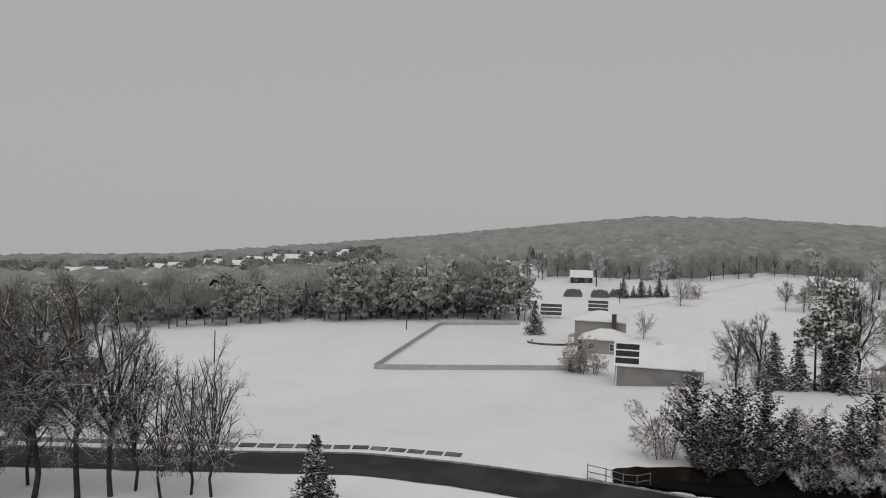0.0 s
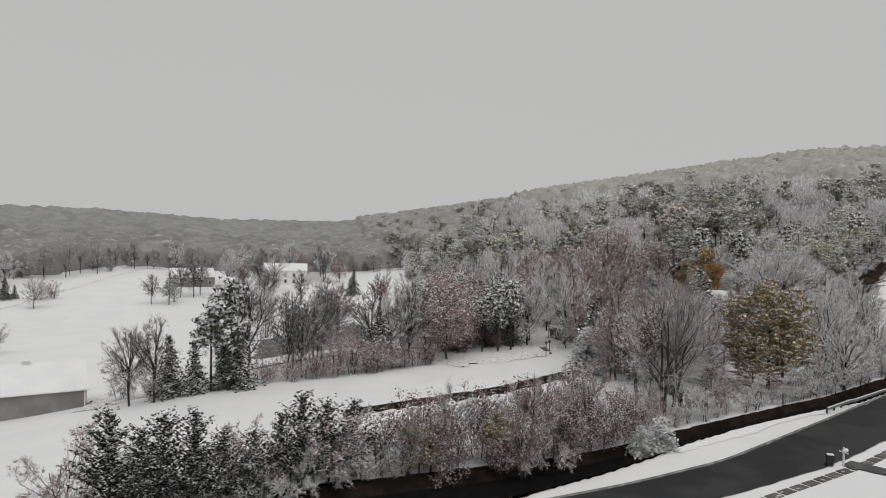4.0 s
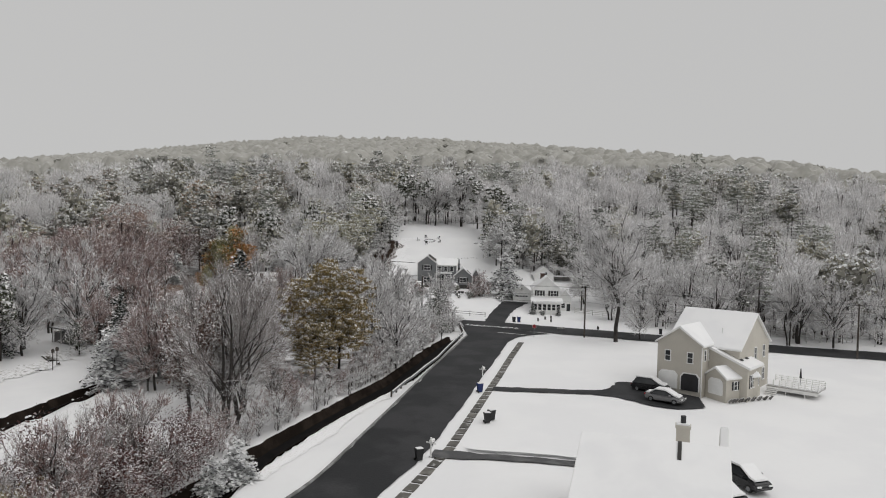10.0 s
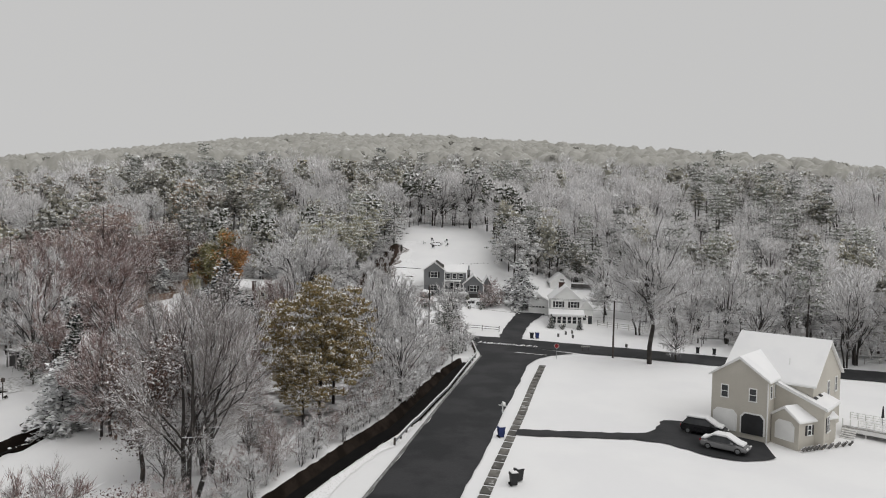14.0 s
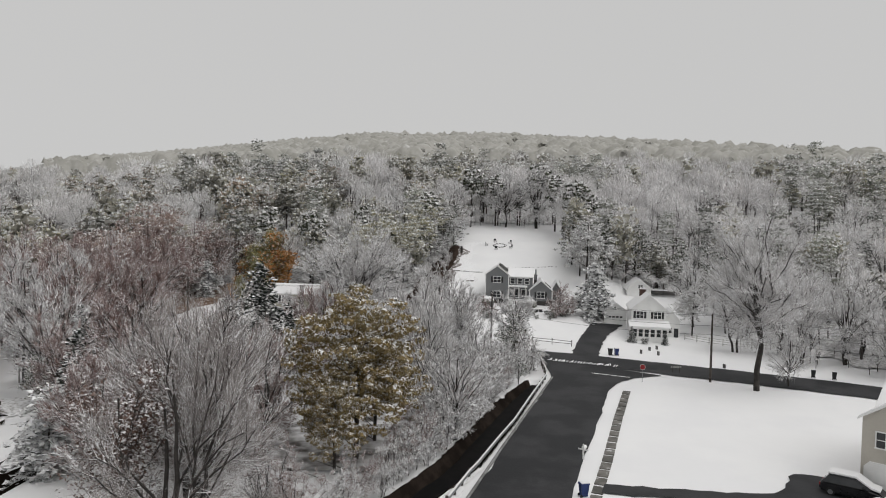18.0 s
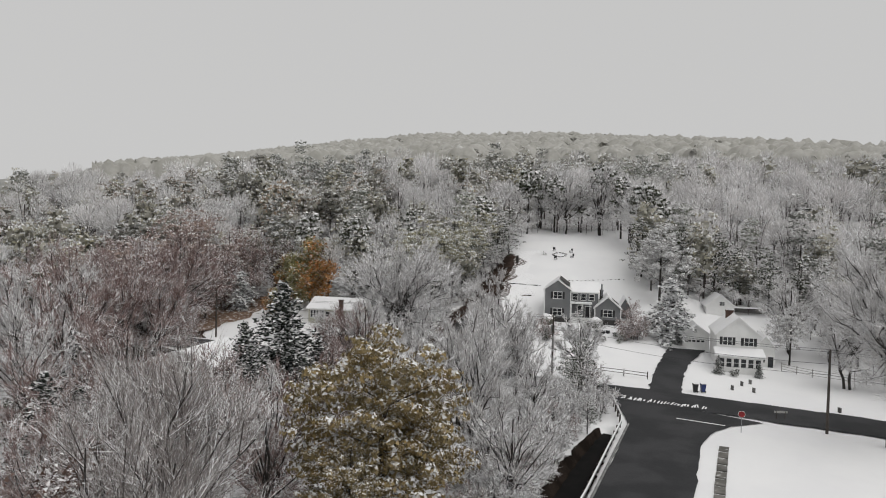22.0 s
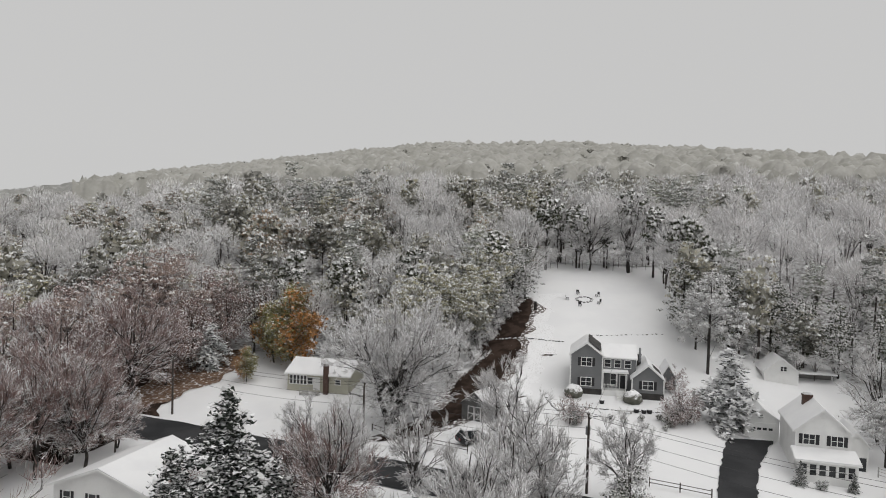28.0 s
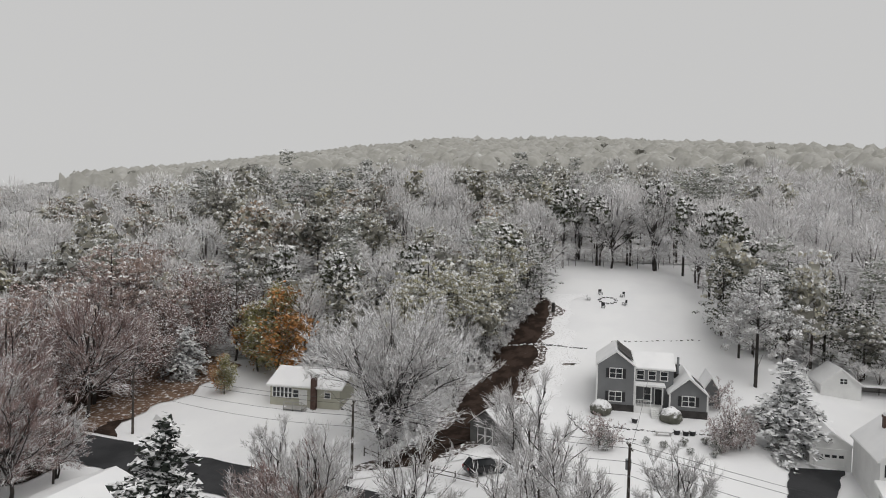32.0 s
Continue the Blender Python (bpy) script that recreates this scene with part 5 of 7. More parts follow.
grove("pink", (97, 61, 0.8), (104, 63, 0.85), (112, 60, 0.9), (117, 52, 0.85), (120, 72, 1.0), (131, 88, 1.05), (140, 93, 1.1), (113, 76, 0.8))
grove("oak", (104.2, 41.6, 1.2), (109, 41.0, 0.85), (100.6, 42.6, 0.66))
grove("frost", (122, 45, 0.85), (127, 38, 0.75), (131, 33, 0.55), (117, 36, 0.5), (125, 31, 0.4), (110, 36.5, 0.4))
grove("spruce", (124, 81, 0.72), (147, 74, 0.6))
grove("green", (120.5, 74, 0.5), (115, 80, 0.45))
# along the cross street
grove("rime", (150.5, 58, 0.75), (157.5, 40, 0.95), (155.4, 28.5, 0.7), (156.4, 64, 0.6))
grove("street", (138.2, -3, 1.26))
grove("rime", (163.2, -7.8, 0.95))
grove("frost", (141, -8, 0.55), (156, -15, 0.7), (141.6, -36.4, 0.95), (138.2, -41, 0.9), (139.5, -34, 0.85), (131.7, -47.3, 0.85), (148, -24, 0.8), (152, -30, 0.9), (157, -22, 0.9))
grove("cloud", (200.6, 13.6, 1.2), (176, -3.5, 0.72))
grove("frost", (184.4, -5.7, 0.98), (179.8, -10.4, 0.8), (158, 90, 0.6), (152, 92, 0.9))
grove("wide", (137.8, 63.5, 1.04), (133.4, 66.4, 0.74), (130.2, 64.0, 0.6), (140.5, 60.2, 0.55))
grove("spruce", (167.0, 8.6, 0.2), (166.8, 3.0, 0.24))
grove("snowy", (183.0, 13.4, 1.12), (194, 98, 0.85), (112, 62, 0.7), (103.5, 65, 0.75), (98, 66.5, 0.8))
grove("orange", (196, 83.5, 1.22), (189, 88.5, 0.5), (198.5, 88, 0.9))
grove("lime", (199, 60.5, 1.3), (204, 55, 1.15))
grove("spread", (176, 59.3, 1.0))
grove("mound", (189.4, 34.6, 0.95), (188.7, 25.9, 0.95))
grove("bush", (181.4, 19.8, 0.8), (180.2, 21.0, 0.6), (183, 20.4, 0.62), (178.3, 34.8, 0.62), (178.6, 33.2, 0.5), (193, 19.5, 0.6), (181.8, 18.6, 0.55))
grove("shrub", (181.4, 19.4, 0.95), (179.9, 21.6, 0.7), (182.6, 21.2, 0.65), (178.0, 34.2, 0.7), (179.6, 27.4, 0.4), (180.8, 25.2, 0.4), (178.6, 24.6, 0.35), (181.6, 22.6, 0.4), (178.4, 22.2, 0.35), (180.4, 29.4, 0.35), (166.4, 6.4, 0.5), (181.6, 34.4, 0.5))
grove("pine", (244, 19, 1.0), (229, 14, 1.1), (250, 36, 0.95), (246.5, 43, 1.1), (222, 10.5, 0.9), (254, 24, 1.15), (251, 29, 0.85))
grove("frost", (248, 33, 1.15), (240, 17, 1.0), (247, 24, 1.2), (236, 46, 1.0), (255, 40, 1.2), (230, 47.5, 0.9))
grove("brown", (205, 112, 1.1), (196, 110, 0.9))
grove("blush", (196, 113, 1.5), (186, 116, 1.3), (178, 124, 1.1), (202, 105, 1.15), (189, 104, 0.85))
grove("pink", (152.5, 92, 1.15), (154, 94.5, 1.0), (156.7, 89.2, 0.62), (149, 97, 1.0), (203, 118, 1.2), (182, 133, 1.2))
grove("rust", (196, 103.5, 1.0), (188, 109, 0.9), (181, 112.5, 0.9), (201, 99, 1.1), (191, 124, 1.2))

# trees that fill the gardens between the road and the cross street, and the roadside beyond
KEEP = ((134, 61, 8), (127, 58, 6), (120, 54, 5), (133, 70, 6), (104, 84, 17), (90, 86, 12), (145, 80, 11), (122, 87, 6), (86, 48, 6), (97, 53, 5), (111, 41, 6), (100, 44, 4), (66, 60, 6))


def fill(kind, x0, x1, y0, y1, gap, seed, low, high, share=1.0, skip=KEEP):
    rng = np.random.default_rng(seed)
    spots = []
    for x, y in scatter(x0, x1, y0, y1, gap, seed):
        if rng.random() < share and all((x - a) ** 2 + (y - b) ** 2 > c * c for a, b, c in skip) and brook_dip(x, y) < 0.05 and y > np.interp(x, [q[0] for q in BROOKS[0][0]], [q[1] for q in BROOKS[0][0]]) + 2.2 and x < np.interp(y, [q[1] for q in STREET_N], [q[0] for q in STREET_N]) - 3:
            spots.append((round(float(x), 1), round(float(y), 1), round(float(rng.uniform(low, high)), 2)))
    grove(kind, *spots)


fill("pink", 92, 150, 54, 72, 10.5, 21, 0.65, 0.9)
fill("frost", 112, 152, 36, 56, 9.5, 22, 0.65, 0.9)
fill("rust", 98, 146, 56, 74, 15, 23, 0.5, 0.75)
fill("frost", 120, 150, 94, 126, 10.5, 24, 0.85, 1.15)

fill("green", 104, 140, 62, 78, 16, 26, 0.45, 0.65)
fill("bush", 60, 120, 36, 48, 7.5, 27, 0.5, 0.9)
grove("bush", *[(round(64 + i * 3.6 + (i % 3) * 0.5, 1), round(float(np.interp(64 + i * 3.6, [q[0] for q in BROOKS[0][0]], [q[1] for q in BROOKS[0][0]])) + 3.4 + (i % 2) * 0.8, 1), 0.45 + 0.1 * (i % 4)) for i in range(19)])
grove("frost", (128, 33.5, 0.42), (133, 31.5, 0.45), (138, 29.5, 0.4), (121, 35, 0.4), (143, 28.5, 0.42), (115, 37.4, 0.36), (138, 33.5, 0.55), (130, 41, 0.7), (137, 40, 0.75), (143.5, 36, 0.7))
grove("frost", (150, -40, 0.9), (143, -52, 0.95), (148, -60, 1.0), (140, -66, 0.9), (152, -50, 1.0), (160, -38, 1.0), (146, -44, 0.75), (158, -55, 1.05), (166, -28, 1.0), (170, -20, 0.95), (178, -14, 0.8), (163, -14, 0.8), (190, -16, 0.95), (135.4, -68.8, 0.85))
grove("frost", (198, 66, 1.1), (206, 60, 1.1), (199, 106, 0.9), (166, 112, 0.95), (184, 112, 1.0), (209, 72, 1.1), (214, 54, 1.0))
grove("pine", (205, 64, 1.05), (207, 78, 1.1), (212, 90, 1.05), (214, 66, 1.1), (222, 52, 1.0))
grove("green", (208, -8, 0.95), (212, 8.5, 1.0), (208.5, 14.5, 0.9), (213, 1.5, 1.05), (205, -13, 0.9), (211, -3.5, 0.9), (211, 12, 1.0), (215, 16, 1.0), (199, -14, 0.9), (217, 6, 1.1))


# dense woods between the lawns and the cross street
SIDE = KEEP + ((96, 92, 6), (106, 89, 6), (115, 88, 5))
def side(kind, gap, seed, low, high, share):
    rng = np.random.default_rng(seed)
    spots = []
    for x, y in scatter(94, 168, 90, 152, gap, seed):
        if rng.random() < share and y < 12 + 0.86 * x and all((x - a) ** 2 + (y - b) ** 2 > c * c for a, b, c in SIDE) and x < np.interp(y, [q[1] for q in STREET_N], [q[0] for q in STREET_N]) - 4:
            spots.append((round(float(x), 1), round(float(y), 1), round(float(rng.uniform(low, high)), 2)))
    grove(kind, *spots)


side("rust", 13, 41, 0.8, 1.05, 0.8)
side("green", 15, 42, 0.8, 1.05, 0.8)
side("pink", 12, 43, 0.8, 1.05, 0.6)
# brush behind the dark fence and along the brook
rng = np.random.default_rng(51)
grove("bush", *[(round(23 + i * 1.75, 1), round(float(np.interp(23 + i * 1.75, [q[0] for q in BROOKS[0][0]], [q[1] for q in BROOKS[0][0]])) + 5.2 + float(rng.uniform(-0.4, 1.2)), 1), round(float(rng.uniform(0.3, 0.5)), 2)) for i in range(16)])
grove("pink", (49, 56, 0.5), (59.5, 51.5, 0.6), (66.5, 50.0, 0.62), (54.5, 49.5, 0.5))
grove("brush", (64.5, 47.8, 1.0), (66.8, 47.4, 1.1), (69.4, 47.2, 1.1), (73, 47.2, 0.7), (49, 54.2, 0.7))

grove("juniper", *[(round(24.5 + i * 1.6, 1), round(65.6 - i * 0.42 + (i % 3) * 0.5, 1), 0.42 + 0.09 * (i % 4)) for i in range(0, 14, 2)])
grove("thicket", *[(round(33 + i * 2.1, 1), round(62.4 - i * 0.55, 1), 0.6 + 0.12 * (i % 4)) for i in range(9)])
grove("frost", *[(round(100 + i * 2.6, 1), round(float(np.interp(100 + i * 2.6, [q[0] for q in BROOKS[0][0]], [q[1] for q in BROOKS[0][0]])) + 2.7 + 0.5 * (i % 3), 1), 0.24 + 0.05 * (i % 4)) for i in range(15)])
grove("green", (140.5, 31.5, 0.3), (136.5, 31, 0.28))
grove("brown", (120.5, 58, 0.6), (126, 66, 0.7), (109, 66, 0.65))
grove("snowy", (118, 71, 0.75), (113, 69, 0.6), (121.5, 67.5, 0.55), (108, 72, 0.6))
# pinkish and brown trees beyond the cross street
grove("blush", (207, 116, 1.35), (191, 121, 1.2))
grove("pink", (176, 101, 1.2), (181, 104, 1.3), (172, 110, 1.25), (147, 92, 1.1), (150.5, 88.5, 1.0), (155, 98.5, 1.15), (146, 101, 1.15), (152, 104, 1.2))
grove("rust", (185, 101, 1.05), (205, 103, 1.2), (177, 107, 1.1), (195, 117, 1.3), (210, 115, 1.3))
grove("brown", (192, 100.5, 1.0), (202, 94, 1.1))
# frosted brush on both lips of the brook
bx, by = [q[0] for q in BROOKS[0][0]], [q[1] for q in BROOKS[0][0]]
grove("thicket", *[(round(76 + i * 2.3, 1), round(float(np.interp(76 + i * 2.3, bx, by)) + 2.4 + 0.4 * (i % 3), 1), 0.4 + 0.13 * (i % 4)) for i in range(25)])

grove("green", (193, 57.5, 0.95), (205, 53.2, 0.9), (212, 49.8, 0.85), (219, 47.6, 0.9), (187, 60.5, 0.8), (225, 45.6, 0.9))
grove("lime", (209.5, 53.5, 1.1), (199.5, 56, 0.95), (216, 52, 1.1), (191, 62, 1.0))
grove("frost", (186, 60.5, 0.75), (214, 50.5, 0.7))
grove("thicket", *[(round(170 + i * 3.1, 1), round(58.5 - i * 0.72 + (i % 3) * 0.9, 1), 0.55 + 0.2 * (i % 4)) for i in range(17)])
grove("frost", (181, 57.5, 0.62), (197, 54.5, 0.7), (210, 51, 0.75))
# thicker growth along the farm row and the wood's edge
grove("big", (70, 103.5, 0.75), (73.5, 101.5, 0.72), (77, 104.5, 0.78), (58.5, 104, 0.66), (83.5, 99.5, 0.7))
grove("bush", (61, 98.6, 0.62), (65, 97, 0.7), (71, 94.8, 0.85), (74, 93.6, 0.95), (77.5, 92.6, 0.95), (80.5, 92, 0.8), (85, 90.8, 0.75))
grove("brush", (68, 95.6, 0.6), (76, 92.4, 0.6), (83, 91.2, 0.7), (87.5, 90, 0.7))
grove("rust", (98, 96.5, 1.15), (105, 99, 1.15))
grove("green", (112, 94, 1.0), (100.5, 101.5, 1.0), (95.5, 97.5, 0.9), (109, 101, 1.05))
grove("spruce", (81.5, 95.6, 0.7), (56.5, 101.6, 0.75))

# ---- houses ----
def frame_of(x, y, turn, lift=0.0):
    return pose(x, y, float(ground(x, y)) + lift, 0, 0, turn)


def gabled(parent, x0, x1, y0, y1, z0, eave, peak, wall, axis="x", over=0.35, roof="roof", thick=0.16, cover=0.13):
    """Walls under a gable roof whose ridge runs along an axis, the two slopes, and the snow on them."""
    lo, hi = (y0, y1) if axis == "x" else (x0, x1)
    a, b = (x0, x1) if axis == "x" else (y0, y1)
    mid, ext = (lo + hi) / 2, "x" if axis == "x" else "y"
    bm = prism(bmesh.new(), [(lo, z0), (hi, z0), (hi, eave), (mid, peak), (lo, eave)], a, b, ext)
    part("wall", bm, M[wall], parent)
    k = (peak - eave) / (mid - lo)
    for s in (-1, 1):
        e = mid + s * (mid - lo + over)
        ze = eave - k * over
        bm = prism(bmesh.new(), [(mid, peak + 0.02), (mid, peak + 0.02 + thick), (e, ze + 0.02 + thick), (e, ze + 0.02)], a - over, b + over, ext)
        slope = part(roof, bm, M["white" if wall != "shedgrey" else "shingle"], parent)
        bm = prism(bmesh.new(), [(mid, peak + thick + 0.024), (mid, peak + thick + cover + 0.03), (e - s * 0.08, ze + thick + cover), (e - s * 0.02, ze + thick + 0.028)], a - over + 0.05, b + over - 0.05, ext)
        part("snow_cover", bm, M["snow_roof"], slope, "smooth blanket of snow")
    return parent


PANES = {}
FACING = {"-x": 90, "+x": -90, "-y": 180, "+y": 0}


def window(parent, side, u, z, w, h, at, shutters=0.0, name="window", bars=1):
    """A window on a wall: side it faces, place along the wall, sill height, and the wall's own place."""
    key = (w, h, bars)
    if key not in PANES:
        bm = boxes((-w / 2 - 0.09, w / 2 + 0.09, -0.02, 0.07, h, h + 0.1), (-w / 2 - 0.12, w / 2 + 0.12, -0.02, 0.11, -0.1, 0), (-w / 2 - 0.09, -w / 2, -0.02, 0.07, 0, h), (w / 2, w / 2 + 0.09, -0.02, 0.07, 0, h), (-w / 2, w / 2, -0.02, 0.05, h / 2 - 0.03, h / 2 + 0.03))
        for i in range(1, bars):
            box(bm, -w / 2 + w * i / bars - 0.04, -w / 2 + w * i / bars + 0.04, -0.02, 0.06, 0, h)
        f = bpy.data.meshes.new("window")
        bm.to_mesh(f)
        f.materials.append(M["white"])
        bm = boxes((-w / 2, w / 2, -0.02, 0.02, 0, h))
        g = bpy.data.meshes.new("pane")
        bm.to_mesh(g)
        g.materials.append(M["glass"])
        PANES[key] = f, g
    turn = FACING[side]
    m = pose(*((at, u, z) if side[1] == "x" else (u, at, z)), 0, 0, turn)
    win = piece(name, PANES[key][0], parent, m)
    piece("pane", PANES[key][1], win)
    for s in (-1, 1) if shutters else ():
        bm = boxes((s * (w / 2 + 0.1 + shutters / 2) - shutters / 2, s * (w / 2 + 0.1 + shutters / 2) + shutters / 2, 0, 0.06, -0.02, h + 0.02))
        part("shutter", bm, M["shutter"], win)
    return win


def door(parent, side, u, z, w, h, at, mat="white", name="door", panels=0):
    turn = FACING[side]
    m = pose(*((at, u, z) if side[1] == "x" else (u, at, z)), 0, 0, turn)
    bm = boxes((-w / 2 - 0.12, -w / 2, -0.02, 0.09, 0, h + 0.12), (w / 2, w / 2 + 0.12, -0.02, 0.09, 0, h + 0.12), (-w / 2, w / 2, -0.02, 0.09, h, h + 0.12))
    ob = part(name, bm, M["white"], parent)
    ob.matrix_local = m
    bm = boxes((-w / 2, w / 2, -0.02, 0.03, 0, h))
    for i in range(panels):
        box(bm, -w / 2 + 0.1, w / 2 - 0.1, 0.03, 0.05, h * (i + 0.12) / panels, h * (i + 0.88) / panels)
    part("leaf", bm, M[mat], ob)
    return ob


def chimney(parent, x, y, z0, z1, w=0.6, d=0.6, mat="brick"):
    ob = part("chimney", boxes((x - w / 2, x + w / 2, y - d / 2, y + d / 2, z0, z1), (x - w / 2 - 0.06, x + w / 2 + 0.06, y - d / 2 - 0.06, y + d / 2 + 0.06, z1 - 0.2, z1)), M[mat], parent)
    part("snow_cap", boxes((x - w / 2, x + w / 2, y - d / 2, y + d / 2, z1 + 0.004, z1 + 0.12)), M["snow_roof"], ob)
    return ob


def mirrored(top):
    """Turns a house laid out from right to left into its mirror image."""
    for c in top.children:
        if c.location.length > 0.001:
            c.location.x, c.rotation_euler.z = -c.location.x, -c.rotation_euler.z
            continue
        for o in (c, *c.children_recursive):
            o.data.transform(Matrix.Diagonal((-1, 1, 1, 1)))
            o.data.flip_normals()

# ---- the beige house: x along its garage front, y into the house ----
def arched_door(parent, u, w, h, mat, at=0.0):
    """A garage door with clipped upper corners in a white frame, on a wall that faces -y."""
    out = [(-w / 2 - 0.16, 0), (w / 2 + 0.16, 0), (w / 2 + 0.16, h - 0.3), (w / 2 - 0.25, h + 0.14), (-w / 2 + 0.25, h + 0.14), (-w / 2 - 0.16, h - 0.3)]
    inn = [(-w / 2, 0), (w / 2, 0), (w / 2, h - 0.4), (w / 2 - 0.35, h), (-w / 2 + 0.35, h), (-w / 2, h - 0.4)]
    ob = part("garage_door", prism(bmesh.new(), out, -0.08, 0.0), M["white"], parent)
    ob.matrix_local = pose(u, at, 0)
    leaf = part("door_leaf", prism(bmesh.new(), inn, -0.12, -0.081), M[mat], ob)
    if mat != "shutter":
        for i in range(4):
            part("panel", boxes((-w / 2 + 0.12, w / 2 - 0.12, -0.135, -0.12, 0.08 + i * h / 4.3, 0.02 + (i + 1) * h / 4.3 - 0.06)), M[mat], leaf)
    return ob


h = thing("beige_house", frame_of(105.15, -0.94, -130, 0.55), "beige two-storey house with snowy roofs, two garage doors and a deck", "house")
gabled(h, 0, 5.8, 0, 7.4, -1.2, 5.8, 7.75, "beige", "y", 0.3)
gabled(h, 0.2, 9.3, 3.0, 14.6, -1.2, 5.45, 9.35, "beige", "x", 0.3)
# the kitchen wing under one long slope that falls away from the garage wing
part("wall", prism(bmesh.new(), [(5.8, -1.2), (10.6, -1.2), (10.6, 3.35), (5.8, 5.3)], 2.2, 7.2), M["beige"], h)
cat = part("roof", prism(bmesh.new(), [(5.82, 5.32), (10.95, 3.23), (10.95, 3.4), (5.82, 5.5)], 1.95, 7.4), M["white"], h)
part("snow_cover", prism(bmesh.new(), [(5.84, 5.504), (10.9, 3.43), (10.86, 3.55), (5.84, 5.63)], 2.0, 7.35), M["snow_roof"], cat, "smooth blanket of snow")
arched_door(h, 1.5, 2.2, 2.1, "white")
arched_door(h, 4.35, 2.2, 2.1, "shutter")
for u in (1.4, 4.3):
    window(h, "-y", u, 3.5, 0.65, 1.25, 0.0)
for y in (0.9, 2.3):
    window(h, "+x", y, 3.9, 0.55, 1.25, 5.8)
for y, z in ((9.0, 3.6), (12.4, 3.6), (12.4, 0.6)):
    window(h, "+x", y, z, 0.8, 1.5, 9.3)
for y in (3.5, 4.4, 5.9):
    window(h, "+x", y, 0.9, 0.6, 1.5, 10.6, 0.2)
# the small garage wing stands askew to the house
old = set(h.children)
gabled(h, 0, 3.2, 0, 5.6, -1.2, 2.2, 3.2, "beige", "y", 0.25)
arched_door(h, 1.6, 1.9, 1.85, "white")
for y in (1.6, 3.7):
    window(h, "+x", y, 0.75, 0.5, 0.95, 3.2, 0.26)
askew = pose(5.86, 1.2, 0, 0, 0, -22)
for c in h.children:
    if c not in old:
        if c.matrix_basis == Matrix.Identity(4):
            for o in (c, *c.children):
                o.data.transform(askew)
        else:
            c.matrix_basis = askew @ c.matrix_basis
part("vent_pipe", cyl(bmesh.new(), (6.4, 5.0, 6.4), (6.4, 5.0, 7.7), 0.05), M["white"], h)
for y in (3.0, 4.9):
    part("skylight", prism(bmesh.new(), [(8.6, 4.52), (9.6, 4.11), (9.6, 4.17), (8.6, 4.58)], y, y + 0.8), M["shutter"], h)
part("downpipe", boxes((5.74, 5.86, -0.09, -0.02, -1, 5.6)), M["white"], h)
for i in range(14):
    rk = Vector((9.4 + 0.22 * i + 0.1 * math.sin(i * 3), 0.0 + 0.45 * i, -0.3))
    part("edging_stone", cyl(bmesh.new(), rk - Vector((0.2, 0, 0.3)), rk + Vector((0.15, 0.1, 0.15)), 0.2, 0.12, 5), M["stone"], h)

d = thing("deck", frame_of(105.6, -17.2, -130, 0.3), "white-railed wooden deck with steps and a closed parasol", "deck")
part("floor_boards", boxes((-1.5, 4.6, -1.2, 2.6, 0.5, 0.62)), M["fence_grey"], d)
part("skirt", boxes((-1.5, 4.6, -1.26, -1.2, 0.1, 0.5)), M["white"], d)
part("snow_cover", boxes((-1.4, 4.5, -1.1, 2.5, 0.624, 0.76)), M["snow_roof"], d)
for i in range(9):
    u = -1.45 + i * 0.75
    for y in (-1.18, 2.48):
        part("post", boxes((u - 0.05, u + 0.05, y, y + 0.1, -0.4 if i % 3 == 0 else 0.6, 1.45)), M["white"], d)
for z in (0.9, 1.15, 1.4):
    part("rail", boxes((0.2, 4.6, -1.16, -1.1, z, z + 0.07)), M["white"], d)
    part("rail", boxes((-1.5, 4.6, 2.5, 2.56, z, z + 0.07)), M["white"], d)
    part("rail", boxes((4.54, 4.6, -1.1, 2.5, z, z + 0.07)), M["white"], d)
for i in range(5):
    part("step", boxes((-1.4, 0.0, -1.6 - i * 0.3, -1.25 - i * 0.3, 0.35 - i * 0.17, 0.43 - i * 0.17)), M["white"], d)
ob = thing("parasol", frame_of(105.6, -19.6, 0, 0.95), "closed dark parasol standing on a deck", "parasol")
part("pole", cyl(bmesh.new(), (0, 0, 0), (0, 0, 2.3), 0.03), M["metal"], ob)
part("canopy", cyl(bmesh.new(), (0, 0, 1.0), (0, 0, 2.25), 0.16, 0.05), M["shutter"], ob)

# ---- the house in the foreground ----
f = thing("tan_house", frame_of(56.4, 18, -108, 0.0), "tan house with a broad snow-covered roof and a chimney", "house")
gabled(f, 0, 8.9, 0, 13, -1, 3.9, 7.0, "beige", "x", 0.35)
gabled(f, 8.95, 9.3, 10.6, 13.4, -1, 4.4, 6.9, "beige", "x", 0.12)
window(f, "+x", 12.0, 4.2, 0.8, 1.3, 9.3)
chimney(f, 6.3, 8.0, 5.5, 8.1, 0.9, 0.7, "beige")
part("flue", cyl(bmesh.new(), (6.3, 8.0, 8.2), (6.3, 8.0, 8.7), 0.18), M["shutter"], f)
# short narrow dark strip on the roof slope below the ridge
part("wet_shingles", prism(bmesh.new(), [(4.9, 6.56), (4.9, 6.62), (6.4, 7.37), (6.4, 7.31)], 6.0, 6.25, "x"), M["shingle"], f, "narrow dark strip running down the roof from its ridge")
window(f, "-y", 4.3, 1.7, 0.9, 1.3, 0.0)
window(f, "+x", 4.0, 1.6, 0.8, 1.4, 8.9)

